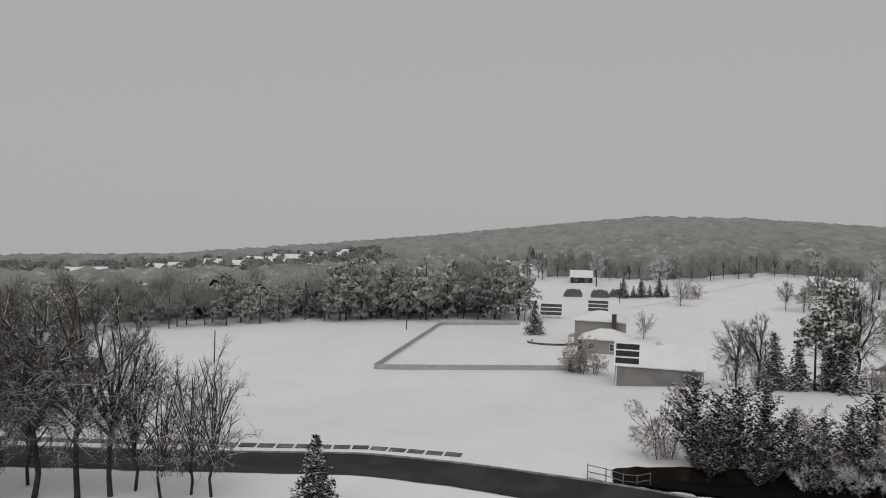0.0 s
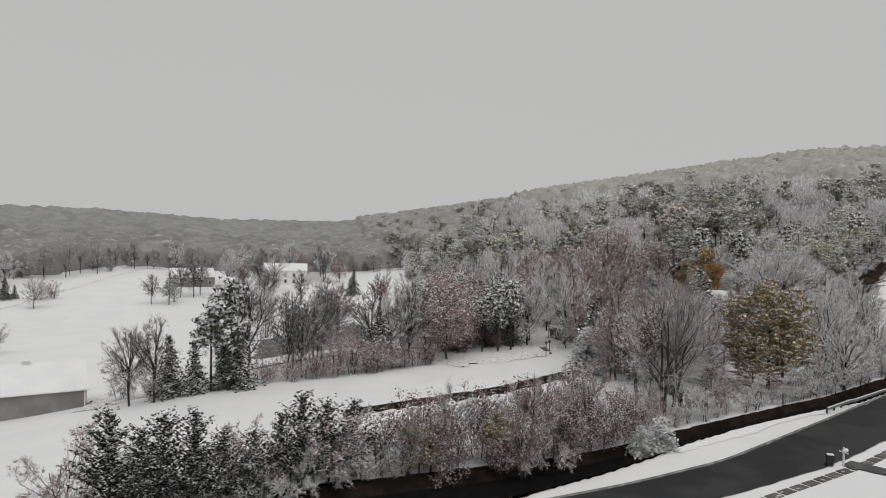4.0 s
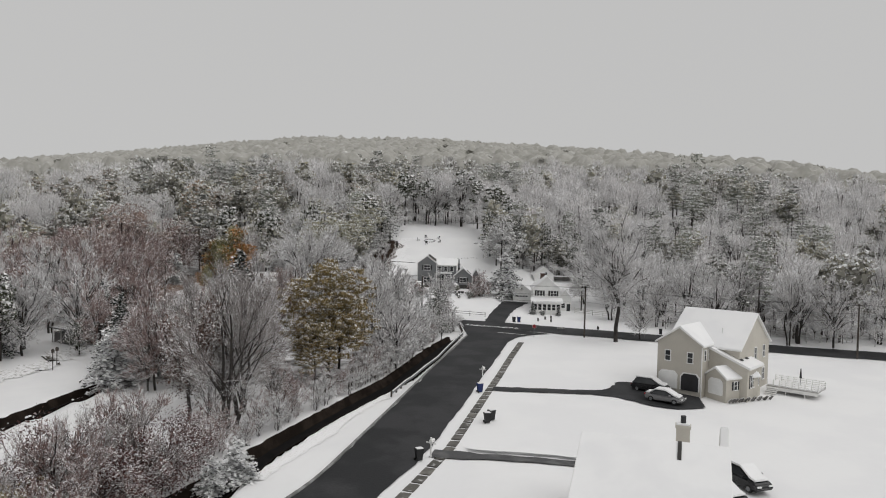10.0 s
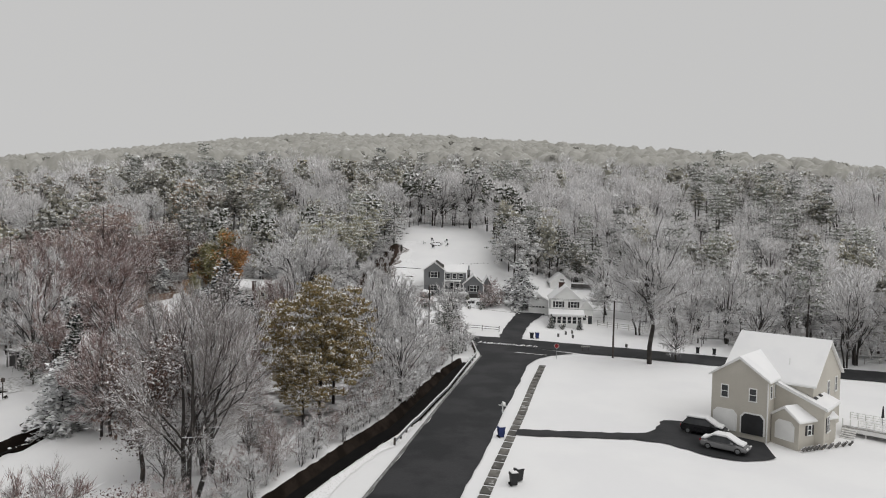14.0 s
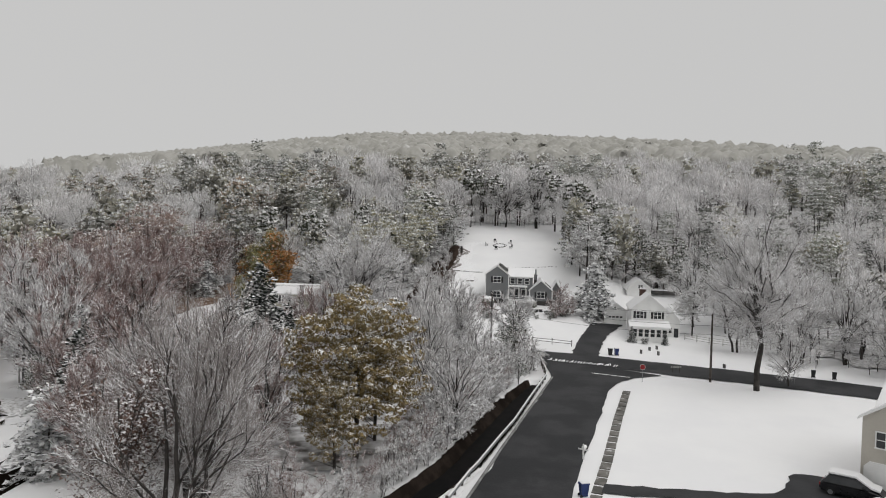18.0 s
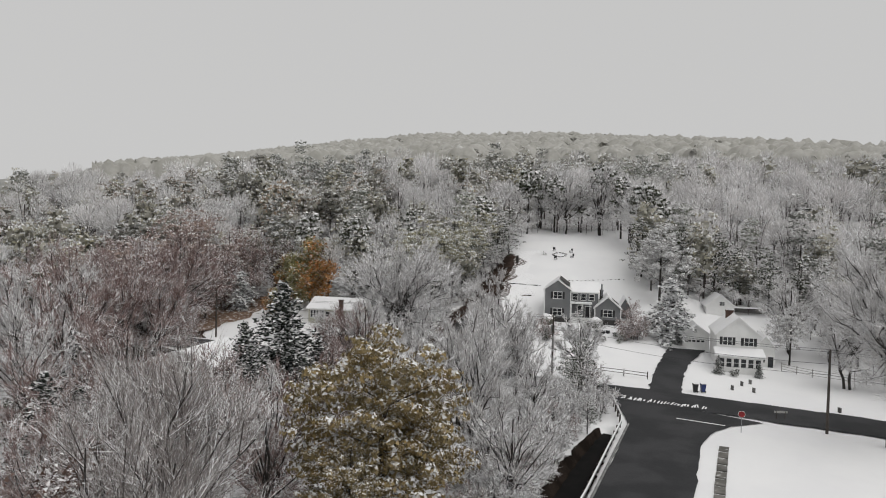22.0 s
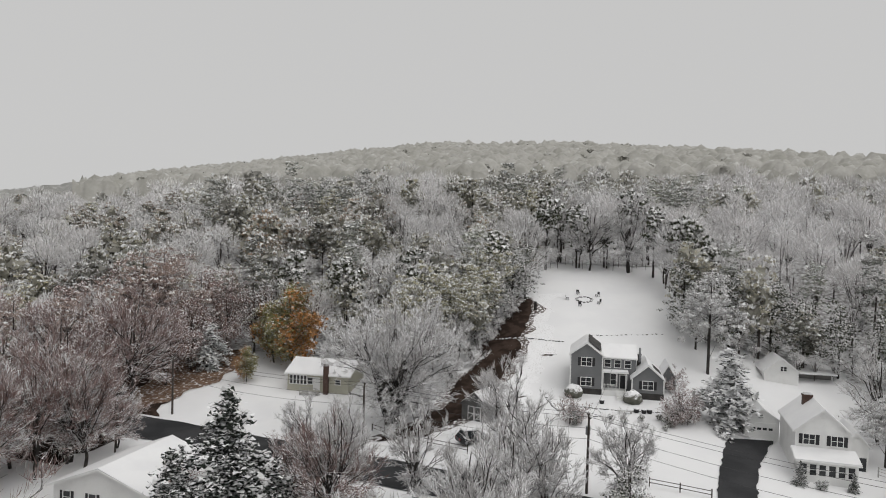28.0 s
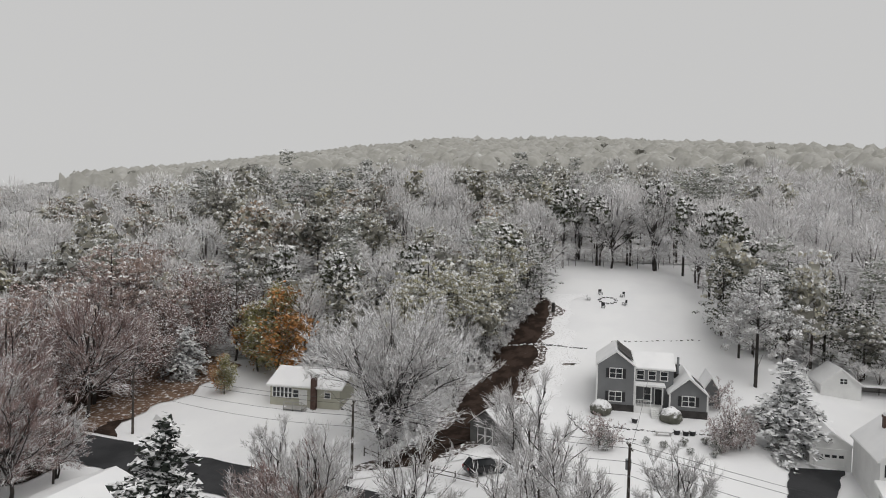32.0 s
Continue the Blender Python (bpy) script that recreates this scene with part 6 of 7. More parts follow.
# ---- the grey house ----
g = thing("grey_house", frame_of(190.4, 28.0, -90, 0.7), "grey clapboard house with white trim, black shutters and snowy roofs", "house")
gabled(g, 2.4, 7.2, 0, 9, -1.4, 5.2, 6.95, "greysid", "y", 0.25)
gabled(g, -2.6, 2.4, 1.6, 8, -1.4, 4.75, 6.2, "greysid", "x", 0.25)
gabled(g, -6.6, -2.0, -0.6, 8, -1.4, 2.2, 4.15, "greysid", "y", 0.25)
gabled(g, -8.6, -6.6, 3.5, 9, -1.4, 2.0, 3.7, "greysid", "y", 0.25)
part("foundation", boxes((2.36, 7.24, -0.06, 9, -1.6, 0.12)), M["shingle"], g)
part("foundation", boxes((-6.64, -2.0, -0.66, 8, -1.6, 0.12)), M["shingle"], g)
for a, b in ((2.4, 0.0), (7.2, 0.0), (-6.6, -0.6), (-2.0, -0.6)):
    part("corner_board", boxes((a - 0.1, a + 0.1, b - 0.04, b + 0.04, 0.14, 5.15 if a > 2 else 2.15)), M["white"], g)
for z in (0.55, 3.6):
    window(g, "-y", 4.8, z, 1.5, 1.2, 0.0, 0.42, bars=2)
for u in (-1.4, 0.1, 1.6):
    window(g, "-y", u, 3.35, 0.85, 1.1, 1.6)
window(g, "-y", -4.3, 0.7, 1.5, 1.2, -0.6, 0.42, bars=2)
window(g, "-y", 0.6, 0.5, 0.9, 1.8, 1.6)
door(g, "-y", -0.8, 0.1, 0.95, 2.05, 1.6, "shutter")
part("dormer_line", boxes((-2.2, 1.6, 4.1, 4.4, 5.95, 6.15)), M["shingle"], g)
porch = part("porch", boxes((-1.2, 2.4, -0.2, 1.6, -1.0, 0.1)), M["white"], g)
part("porch_roof", boxes((-1.5, 2.4, -0.3, 1.6, 2.75, 2.9)), M["white"], g)
part("snow_cover", boxes((-1.45, 2.4, -0.25, 1.58, 2.904, 3.02)), M["snow_roof"], g)
for u in (-1.1, 0.3, 2.25):
    part("porch_post", boxes((u - 0.06, u + 0.06, -0.2, -0.08, 0.1, 2.75)), M["white"], g)
for u in [0.6 + 0.2 * i for i in range(9)]:
    part("baluster", boxes((u - 0.02, u + 0.02, -0.17, -0.11, 0.1, 0.95)), M["white"], g)
part("porch_rail", boxes((0.4, 2.4, -0.18, -0.1, 0.95, 1.02)), M["white"], g)
for i in range(5):
    part("step", boxes((-0.75, 0.25, -0.5 - i * 0.28, -0.22 - i * 0.28, -0.3 - i * 0.18, -0.12 - i * 0.18)), M["white"], g)
part("stovepipe", cyl(bmesh.new(), (-3.2, 2.6, 4.2), (-3.2, 2.6, 6.4), 0.16), M["metal"], g)
chimney(g, -3.2, 4.2, 3.2, 5.2, 0.6, 0.6, "shingle")
part("bare_shingles", prism(bmesh.new(), [(4.55, 7.26), (4.55, 7.32), (2.6, 5.9), (2.6, 5.84)], 0.6, 8.6), M["shingle"], g, "steep slope of dark shingles shed of snow")
part("bare_shingles", prism(bmesh.new(), [(-5.2, 3.68), (-5.2, 3.74), (-6.4, 2.72), (-6.4, 2.66)], 1.2, 4.6), M["shingle"], g, "patch of dark shingles shed of snow")
mirrored(g)

# ---- the white house, its garage and outbuilding ----
w = thing("white_house", frame_of(170.8, 5.2, -94, -0.25), "white two-storey house with glazed porch, black shutters and brick chimney", "house")
gabled(w, -3.0, 3.0, 0, 9.5, -1, 5.4, 7.9, "white", "y", 0.3)
gabled(w, -5.8, -3.0, 3.5, 9.5, -1, 3.2, 4.8, "white", "y", 0.3)
part("porch", boxes((-3.1, 3.1, -2.6, 0, -1, 1.0)), M["white"], w)
roofp = part("porch_roof", prism(bmesh.new(), [(-2.9, 2.5), (0, 3.25), (0, 3.4), (-2.9, 2.65)], -3.5, 3.5, "x"), M["white"], w)
part("snow_cover", prism(bmesh.new(), [(-2.85, 2.67), (-0.01, 3.41), (-0.01, 3.55), (-2.85, 2.8)], -3.45, 3.45, "x"), M["snow_roof"], roofp)
for i in range(7):
    u = -3.0 + i * 6.0 / 6
    part("porch_post", boxes((u - 0.16, u + 0.16, -2.6, -2.42, 1.0, 2.5)), M["white"], w)
part("porch_lintel", boxes((-3.0, 3.0, -2.57, -2.4, 2.25, 2.5)), M["white"], w)
part("porch_glass", boxes((-2.9, 2.9, -2.5, -2.46, 1.0, 2.3)), M["glass"], w)
for i in range(6):
    u = -3.0 + (i + 0.5) * 6.0 / 6
    part("sash", boxes((u - 0.34, u + 0.34, -2.56, -2.51, 1.6, 1.66)), M["white"], w)
for u in (-1.5, 1.5):
    window(w, "-y", u, 3.9, 1.2, 1.15, 0.0, 0.4, bars=2)
part("attic_vent", cyl(bmesh.new(), (0, -0.05, 6.7), (0, 0.02, 6.7), 0.35, None, 6), M["white"], w)
window(w, "-y", -4.0, 1.0, 0.8, 1.0, 3.5)
door(w, "-y", -5.2, 0.0, 0.8, 1.9, 3.5, "glass")
chimney(w, 0.6, 6.2, 6.4, 8.55, 1.1, 0.7)
part("chimney_pots", boxes((0.25, 0.6, 5.95, 6.4, 8.68, 8.85), (0.7, 1.05, 5.95, 6.4, 8.68, 8.85)), M["snow_roof"], w)
mirrored(w)
q = thing("garage", frame_of(180.6, 9.7, -92, -0.05), "small white garage with a row of small door windows", "garage")
gabled(q, -2.1, 2.1, 0, 6, -1, 2.5, 3.9, "white", "y", 0.25)
gd = door(q, "-y", 0, -0.1, 3.0, 2.2, 0.0, "white", "garage_door", 4)
for u in (-1.05, -0.35, 0.35, 1.05):
    part("door_window", boxes((u - 0.24, u + 0.24, 0.03, 0.07, 1.35, 1.65)), M["glass"], gd)
q = thing("cottage", frame_of(203.6, 1.8, -90, -0.4), "white outbuilding with a gable window and a lean-to roof", "house")
gabled(q, -2.6, 2.6, 0, 6, -1, 2.3, 4.3, "white", "y", 0.3)
window(q, "-y", -0.3, 2.4, 0.9, 0.7, 0.0, bars=2)
part("lean_to", boxes((-8.5, -2.6, 3.5, 5.5, -1, 1.9)), M["barn"], q)
part("snow_cover", boxes((-8.8, -2.65, 1.2, 5.8, 1.904, 2.1)), M["snow_roof"], q)
mirrored(q)

# ---- bungalow, ranch house, shed ----
b = thing("bungalow", frame_of(187, 75, -90, 0.2), "cream bungalow with window bay, wooden deck, brick chimney and snowy roof", "house")
gabled(b, -5.2, 5.2, 0, 8, -1.2, 2.7, 4.3, "cream", "x", 0.45)
for i in range(5):
    window(b, "-y", 4.55 - i * 0.6, 1.0, 0.42, 1.35, 0.0)
window(b, "-y", 1.3, 1.1, 0.8, 1.0, 0.0)
window(b, "-y", -3.4, 1.3, 0.8, 0.7, 0.0)
door(b, "-y", 0.2, 0.1, 0.9, 2.0, 0.0, "white")
chimney(b, -1.5, -0.3, -1.2, 4.6, 0.75, 0.6)
part("deck", boxes((-0.4, 2.4, -1.7, 0, -0.25, -0.12)), M["fence_grey"], b)
for u in (-0.35, 1.0, 2.35):
    part("deck_post", boxes((u - 0.06, u + 0.06, -1.7, -1.58, -1.3, 0.8)), M["fence_grey"], b)
part("deck_rail", boxes((-0.4, 2.4, -1.68, -1.6, 0.75, 0.85), (0.3, 2.4, -1.68, -1.6, 0.3, 0.38)), M["fence_grey"], b)
for i in range(5):
    part("step", boxes((-0.75 - i * 0.28, -0.45 - i * 0.28, -1.5, -0.5, -0.4 - i * 0.19, -0.3 - i * 0.19)), M["fence_grey"], b)
part("stair_rail", cyl(bmesh.new(), (-0.4, -1.6, 0.75), (-2.0, -1.6, -0.2), 0.05), M["fence_grey"], b)
mirrored(b)
q = thing("garden_shed", frame_of(177.0, 47.8, -112, 0.15), "grey garden shed with white crossed double doors and snowy roof", "shed")
gabled(q, -2.1, 2.1, 0, 4.0, -1, 2.1, 3.7, "shedgrey", "y", 0.25)
for s in (-1, 1):
    dr = part("shed_door", boxes((s * 0.55 - 0.5, s * 0.55 + 0.5, -0.05, 0, -0.1, 1.9)), M["shedgrey"], q)
    part("brace", boxes((s * 0.55 - 0.5, s * 0.55 + 0.5, -0.08, -0.05, 1.82, 1.9), (s * 0.55 - 0.5, s * 0.55 + 0.5, -0.08, -0.05, 0.85, 0.95), (s * 0.55 - 0.5, s * 0.55 - 0.42, -0.08, -0.05, -0.1, 1.9), (s * 0.55 + 0.42, s * 0.55 + 0.5, -0.08, -0.05, -0.1, 1.9)), M["white"], dr)
    part("diagonal", cyl(bmesh.new(), (s * 0.55 - 0.42, -0.06, 0), (s * 0.55 + 0.42, -0.06, 0.85), 0.04, None, 4), M["white"], dr)
q = thing("ranch_house", frame_of(141.0, 79.5, -92, -0.7), "low white house with a broad snowy roof on dark footings", "house")
gabled(q, -6, 5, 0, 11, -1, 3.2, 5.2, "white", "y", 0.5)
part("footing", boxes((-6.05, 5.05, -0.05, 3, -1.1, 0.6)), M["shingle"], q)
window(q, "-y", 3.4, 1.5, 0.8, 1.2, 0.0, 0.3)
window(q, "-y", 0.4, 1.5, 0.8, 1.2, 0.0, 0.3)
window(q, "-y", 2.4, -0.1, 0.8, 0.6, 0.0)
mirrored(q)
q = thing("cabin", frame_of(122.5, 87, -120, 0.1), "small dark open-fronted shelter on the lawn", "shed")
part("wall", boxes((-2.4, 2.4, 0.3, 2.6, -0.5, 1.9)), M["shedgrey"], q)
part("roof", prism(bmesh.new(), [(-0.3, 2.2), (2.9, 1.9), (2.9, 2.05), (-0.3, 2.35)], -2.8, 2.8, "x"), M["shingle"], q)
part("snow_cover", prism(bmesh.new(), [(-0.25, 2.36), (2.85, 2.06), (2.85, 2.14), (-0.25, 2.44)], -2.7, 2.7, "x"), M["snow_roof"], q)
for u in (-2.3, 0, 2.3):
    part("post", boxes((u - 0.07, u + 0.07, -0.1, 0.05, -0.5, 2.2)), M["fence_grey"], q)
q = thing("hill_house", frame_of(207, 112, -110, 0.2), "dark wooden house half hidden among autumn trees", "house")
gabled(q, -3, 3, 0, 7, -1, 4.8, 7.6, "farm", "y", 0.4)
window(q, "-y", 0, 2.2, 1.4, 1.4, 0.0, bars=2)

# ---- barn and farm ----
def solar_array(parent, x0, x1, z0, z1, tilt_y0, tilt_y1, rows, name="solar_panel"):
    """Rows of panels on a slope from (tilt_y0, z0) up to (tilt_y1, z1), snow lying between the rows."""
    for i in range(rows):
        a, b = (i + 0.06) / rows, (i + 0.8) / rows
        bm = bmesh.new()
        y = [tilt_y0 + (tilt_y1 - tilt_y0) * f for f in (a, b)]
        z = [z0 + (z1 - z0) * f for f in (a, b)]
        prism(bm, [(y[0], z[0]), (y[1], z[1]), (y[1], z[1] + 0.06), (y[0], z[0] + 0.06)], x0, x1, "x")
        part(name, bm, M["solar"], parent)


q = thing("barn", frame_of(36.6, 117.0, -16, -0.4), "long grey barn with a snowy roof and dark solar panels", "barn")
gabled(q, -7.1, 7.1, 0, 9, -1.5, 3.6, 6.6, "barn", "x", 0.35)
solar_array(q, -7.1, -3.2, 3.78, 6.75, -0.1, 4.2, 3)
part("vent", boxes((-0.5, 0.4, 4.2, 4.9, 6.6, 7.2)), M["white"], q)
part("vent_cap", boxes((-0.7, 0.6, 4.0, 5.1, 7.204, 7.35)), M["snow_roof"], q)
for u in (-6.96, 6.8):
    part("trim", boxes((u, u + 0.16, -0.05, 0.0, -1.5, 3.55)), M["white"], q)


def hipped(parent, x0, x1, y0, y1, z0, eave, peak, wall, over=0.5):
    part("wall", boxes((x0, x1, y0, y1, z0, eave)), M[wall], parent)
    cx, cy, k = (x0 + x1) / 2, (y0 + y1) / 2, min(x1 - x0, y1 - y0) / 2
    for lift, name, mat in ((0.0, "roof", "white"), (0.14, "snow_cover", "snow_roof")):
        bm = bmesh.new()
        e = over - (0.05 if lift else 0)
        lo = [bm.verts.new(c) for c in ((x0 - e, y0 - e, eave + lift), (x1 + e, y0 - e, eave + lift), (x1 + e, y1 + e, eave + lift), (x0 - e, y1 + e, eave + lift))]
        dx, dy = max((x1 - x0) / 2 - k, 0.05), max((y1 - y0) / 2 - k, 0.05)
        a, b = bm.verts.new((cx - dx, cy - dy, peak + lift)), bm.verts.new((cx + dx, cy + dy, peak + lift))
        long_x = (x1 - x0) >= (y1 - y0)
        if long_x:
            for f in ((lo[0], lo[1], b, a), (lo[1], lo[2], b), (lo[2], lo[3], a, b), (lo[3], lo[0], a)):
                bm.faces.new(f)
        else:
            for f in ((lo[0], lo[1], a), (lo[1], lo[2], b, a), (lo[2], lo[3], b), (lo[3], lo[0], a, b)):
                bm.faces.new(f)
        bm.faces.new(lo[::-1])
        bmesh.ops.recalc_face_normals(bm, faces=bm.faces[:])
        part(name, bm, M[mat], parent)


q = thing("farmhouse", frame_of(35.6, 152.5, -18, 0), "tan farmhouse with hipped snowy roofs and a brick chimney", "house")
hipped(q, -5.2, 5.4, 0, 8, -1, 3.0, 4.9, "farm")
hipped(q, -7.4, 3.6, 8, 17, -1, 6.0, 8.0, "farm")
for u in (-2.6, 2.0):
    window(q, "-y", u, 0.8, 1.4, 1.4, 0.0, bars=2)
chimney(q, 1.5, 7.3, 2.9, 8.0, 1.0, 0.8)
part("side_porch", boxes((-9.0, -6.0, 9, 13, 2.0, 2.2), (-8.9, -8.7, 9.1, 9.3, -1, 2.0), (-8.9, -8.7, 12.7, 12.9, -1, 2.0)), M["fence_grey"], q)
q = thing("stone_edging", frame_of(26.5, 166, 0, 0), "low curved dark stone wall round a snowy terrace", "wall")
for i in range(26):
    a = math.radians(150 + i * 8)
    m = pose(5.5 * math.cos(a), 3.6 * math.sin(a), 0.2, 0, 0, math.degrees(a) + i * 7)
    part("stone", box(bmesh.new(), -0.35, 0.35, -0.25, 0.25, -0.4, 0.3, m), M["stone"], q)
for x, y in ((33.5, 214), (51, 228)):
    q = thing("solar_rack", frame_of(x, y, -12, 0), "ground-mounted rack of dark solar panels streaked with snow", "solar panel", "solar racks")
    solar_array(q, -3.2, 3.2, 1.0, 4.4, 0, 2.6, 3)
    for u in (-2.4, 0, 2.4):
        part("leg", cyl(bmesh.new(), (u, 1.3, -0.5), (u, 1.3, 2.7), 0.08), M["metal"], q)
    part("beam", boxes((-3.1, 3.1, 1.25, 1.37, 2.5, 2.62)), M["metal"], q)


def rail_fence(name, line, label, gap, height, rails, mat, panel=False, post_r=0.06, category="fence"):
    """Posts along a line with rails, or solid panels, between them."""
    p = np.array(line, float)
    s = np.append(0, np.cumsum(np.hypot(*np.diff(p, axis=0).T)))
    n = max(2, int(round(s[-1] / gap)) + 1)
    t = np.linspace(0, s[-1], n)
    x, y = np.interp(t, s, p[:, 0]), np.interp(t, s, p[:, 1])
    z = ground(x, y)
    x0, y0, z0 = x[0], y[0], z[0]
    ob = thing(name, pose(x0, y0, z0), label, category)
    pts = [Vector((a - x0, b - y0, c - z0)) for a, b, c in zip(x, y, z)]
    me = bpy.data.meshes.new("post")
    bm = boxes((-post_r, post_r, -post_r, post_r, -0.4, height + 0.12))
    bm.to_mesh(me)
    me.materials.append(M[mat])
    for c in pts:
        piece("post", me, ob, Matrix.Translation(c))
    for a, b in zip(pts, pts[1:]):
        if panel:
            bm, d = bmesh.new(), (b - a).normalized()
            nn = Vector((-d.y, d.x, 0)) * 0.02
            v = [bm.verts.new(c) for c in (a + nn + Vector((0, 0, 0.05)), b + nn + Vector((0, 0, 0.05)), b + nn + Vector((0, 0, height)), a + nn + Vector((0, 0, height)), a - nn + Vector((0, 0, 0.05)), b - nn + Vector((0, 0, 0.05)), b - nn + Vector((0, 0, height)), a - nn + Vector((0, 0, height)))]
            for f in ((0, 1, 2, 3), (7, 6, 5, 4), (3, 2, 6, 7), (0, 4, 5, 1)):
                bm.faces.new([v[i] for i in f])
            part("panel", bm, M[mat], ob)
        else:
            for r in rails:
                part("rail", cyl(bmesh.new(), a + Vector((0, 0, r)), b + Vector((0, 0, r)), 0.045, None, 5), M[mat], ob)
    return ob


rail_fence("paddock_fence", [(26, 133.2), (22, 132.8), (-12.2, 129.4), (0, 193), (22, 196.5)], "pale weathered paddock fence with close panels in the snowy field", 3.0, 1.0, (), "fence_grey", True)
rail_fence("split_rail_fence", [(172.6, 61.2), (169.7, 57), (166, 46.8)], "split rail fence beside the street", 2.7, 1.0, (0.45, 0.9), "pole")
rail_fence("split_rail_fence", [(161.4, 25.5), (159.8, 19.2)], "split rail fence at a lawn's edge beside the driveway", 2.8, 0.95, (0.45, 0.85), "pole")
rail_fence("garden_fence", [(172.6, -1.5), (169.5, -5), (167, -10), (166.5, -18)], "pale garden fence with snow on its rails", 2.4, 1.1, (0.3, 0.7, 1.05), "fence_grey")
rail_fence("split_rail_fence", [(142.8, -38.6), (144, -46.5)], "short rail fence beyond the street trees", 2.4, 1.0, (0.5, 0.95), "fence_grey")
rail_fence("pipe_fence", [(13.5, 62.6), (16.2, 61.7), (19.4, 63.4)], "steel pipe guard fence over a culvert", 1.8, 1.3, (0.15, 0.7, 1.3), "metal", False, 0.04)


def guard_rail(line):
    """Timber posts and a snow-topped beam on the road's edge."""
    p = np.array(line, float)
    s = np.append(0, np.cumsum(np.hypot(*np.diff(p, axis=0).T)))
    n = int(s[-1] / 1.9)
    t = np.linspace(0, s[-1], n)
    x, y = np.interp(t, s, p[:, 0]), np.interp(t, s, p[:, 1])
    z = ground(x, y)
    ob = thing("guard_rail", pose(x[0], y[0], z[0]), "steel guard rail on dark posts topped with snow", "guard rail")
    me = bpy.data.meshes.new("post")
    bm = boxes((-0.1, 0.1, -0.1, 0.1, -0.8, 0.75))
    bm.to_mesh(me)
    me.materials.append(M["pole"])
    pts = [Vector((a - x[0], b - y[0], c - z[0])) for a, b, c in zip(x, y, z)]
    for c in pts:
        piece("post", me, ob, Matrix.Translation(c))
    for a, b in zip(pts, pts[1:]):
        d = (b - a).normalized()
        turn = Matrix.Translation(a) @ d.to_track_quat("X", "Z").to_matrix().to_4x4()
        ln = (b - a).length
        beam = part("beam", box(box(box(bmesh.new(), 0, ln, -0.16, -0.12, 0.42, 0.52, turn), 0, ln, -0.2, -0.16, 0.52, 0.62, turn), 0, ln, -0.16, -0.12, 0.62, 0.72, turn), M["metal"], ob)
        part("snow_cover", box(bmesh.new(), 0, ln, -0.22, -0.08, 0.724, 0.8, turn), M["snow_roof"], beam)


guard_rail([(96, 32.6), (110, 29.6), (124, 26.6), (138, 23.9), (147, 24.6), (150, 27)])

# ---- streets: slabs, poles, wires, signs ----
WALK = [(57.6, 31.9), (65.8, 29.6), (79, 25.5), (94, 22.3), (108.4, 19.2), (121.5, 16.6), (134.5, 13.8)]
walkway = tagged(new("pavement"), "narrow pavement of wet concrete slabs with snow in the joints", "pavement", kind="structure")


def slabs(line, width, length, parent):
    p = np.array(line, float)
    s = np.append(0, np.cumsum(np.hypot(*np.diff(p, axis=0).T)))
    n = int(s[-1] / length)
    me = bpy.data.meshes.new("slab")
    bm = boxes((-length / 2 + 0.14, length / 2 - 0.14, -width / 2, width / 2, -0.2, 0.06))
    bmesh.ops.bevel(bm, geom=bm.edges[:], offset=0.015, segments=1, affect="EDGES")
    bm.to_mesh(me)
    me.materials.append(M["concrete"])
    rng = np.random.default_rng(4)
    for i in range(n):
        if rng.random() < 0.07:
            continue
        t = (i + 0.5) * length
        x, y = np.interp(t, s, p[:, 0]), np.interp(t, s, p[:, 1])
        x2, y2 = np.interp(t + 0.3, s, p[:, 0]), np.interp(t + 0.3, s, p[:, 1])
        piece("slab", me, parent, pose(x, y, float(ground(x, y)) + 0.02, 0, 0, math.degrees(math.atan2(y2 - y, x2 - x)) + rng.normal(0, 0.8)))


slabs(WALK, 0.92, 1.9, walkway)
walkway_2 = tagged(new("pavement"), "far pavement of concrete slabs along the road's bend", "pavement", kind="structure")
slabs([(-60, 71.3), (-35, 70.4), (-17, 70.3), (-7.5, 70.4), (3.6, 68.2)], 1.2, 1.9, walkway_2)


def mark(name, x0, y0, x1, y1, w, mat, label):
    d = Vector((x1 - x0, y1 - y0, 0)).normalized() * w / 2
    e = Vector((-d.y, d.x, 0))
    n = 6
    v, f = [], []
    for i in range(n + 1):
        x, y = x0 + (x1 - x0) * i / n, y0 + (y1 - y0) * i / n
        for k in (-1, 1):
            v.append((x + e.x * k, y + e.y * k, float(ground(x, y)) + 0.125))
    for i in range(n):
        f += [(2 * i, 2 * i + 1, 2 * i + 3), (2 * i, 2 * i + 3, 2 * i + 2)]
    return tagged(new(name, raw(name, v, f, [mat])), label, "marking", kind="structure")


mark("stop_line", 141.6, 17.6, 140.4, 12.6, 0.3, M["white"], "worn white stop line on the asphalt")
rng = np.random.default_rng(9)
for i in range(26):
    t = i / 25
    x, y = 148.7 - 2.1 * t ** 0.7 + rng.normal(0, 0.18), 23.4 - 9.7 * t
    mark("slush_streak", x, y, x + 0.6 + rng.uniform(0, 0.9), y - 0.3 + rng.normal(0, 0.15), 0.14 + rng.uniform(0, 0.16), M["snow"], "streak of snow left by a plough on the street")


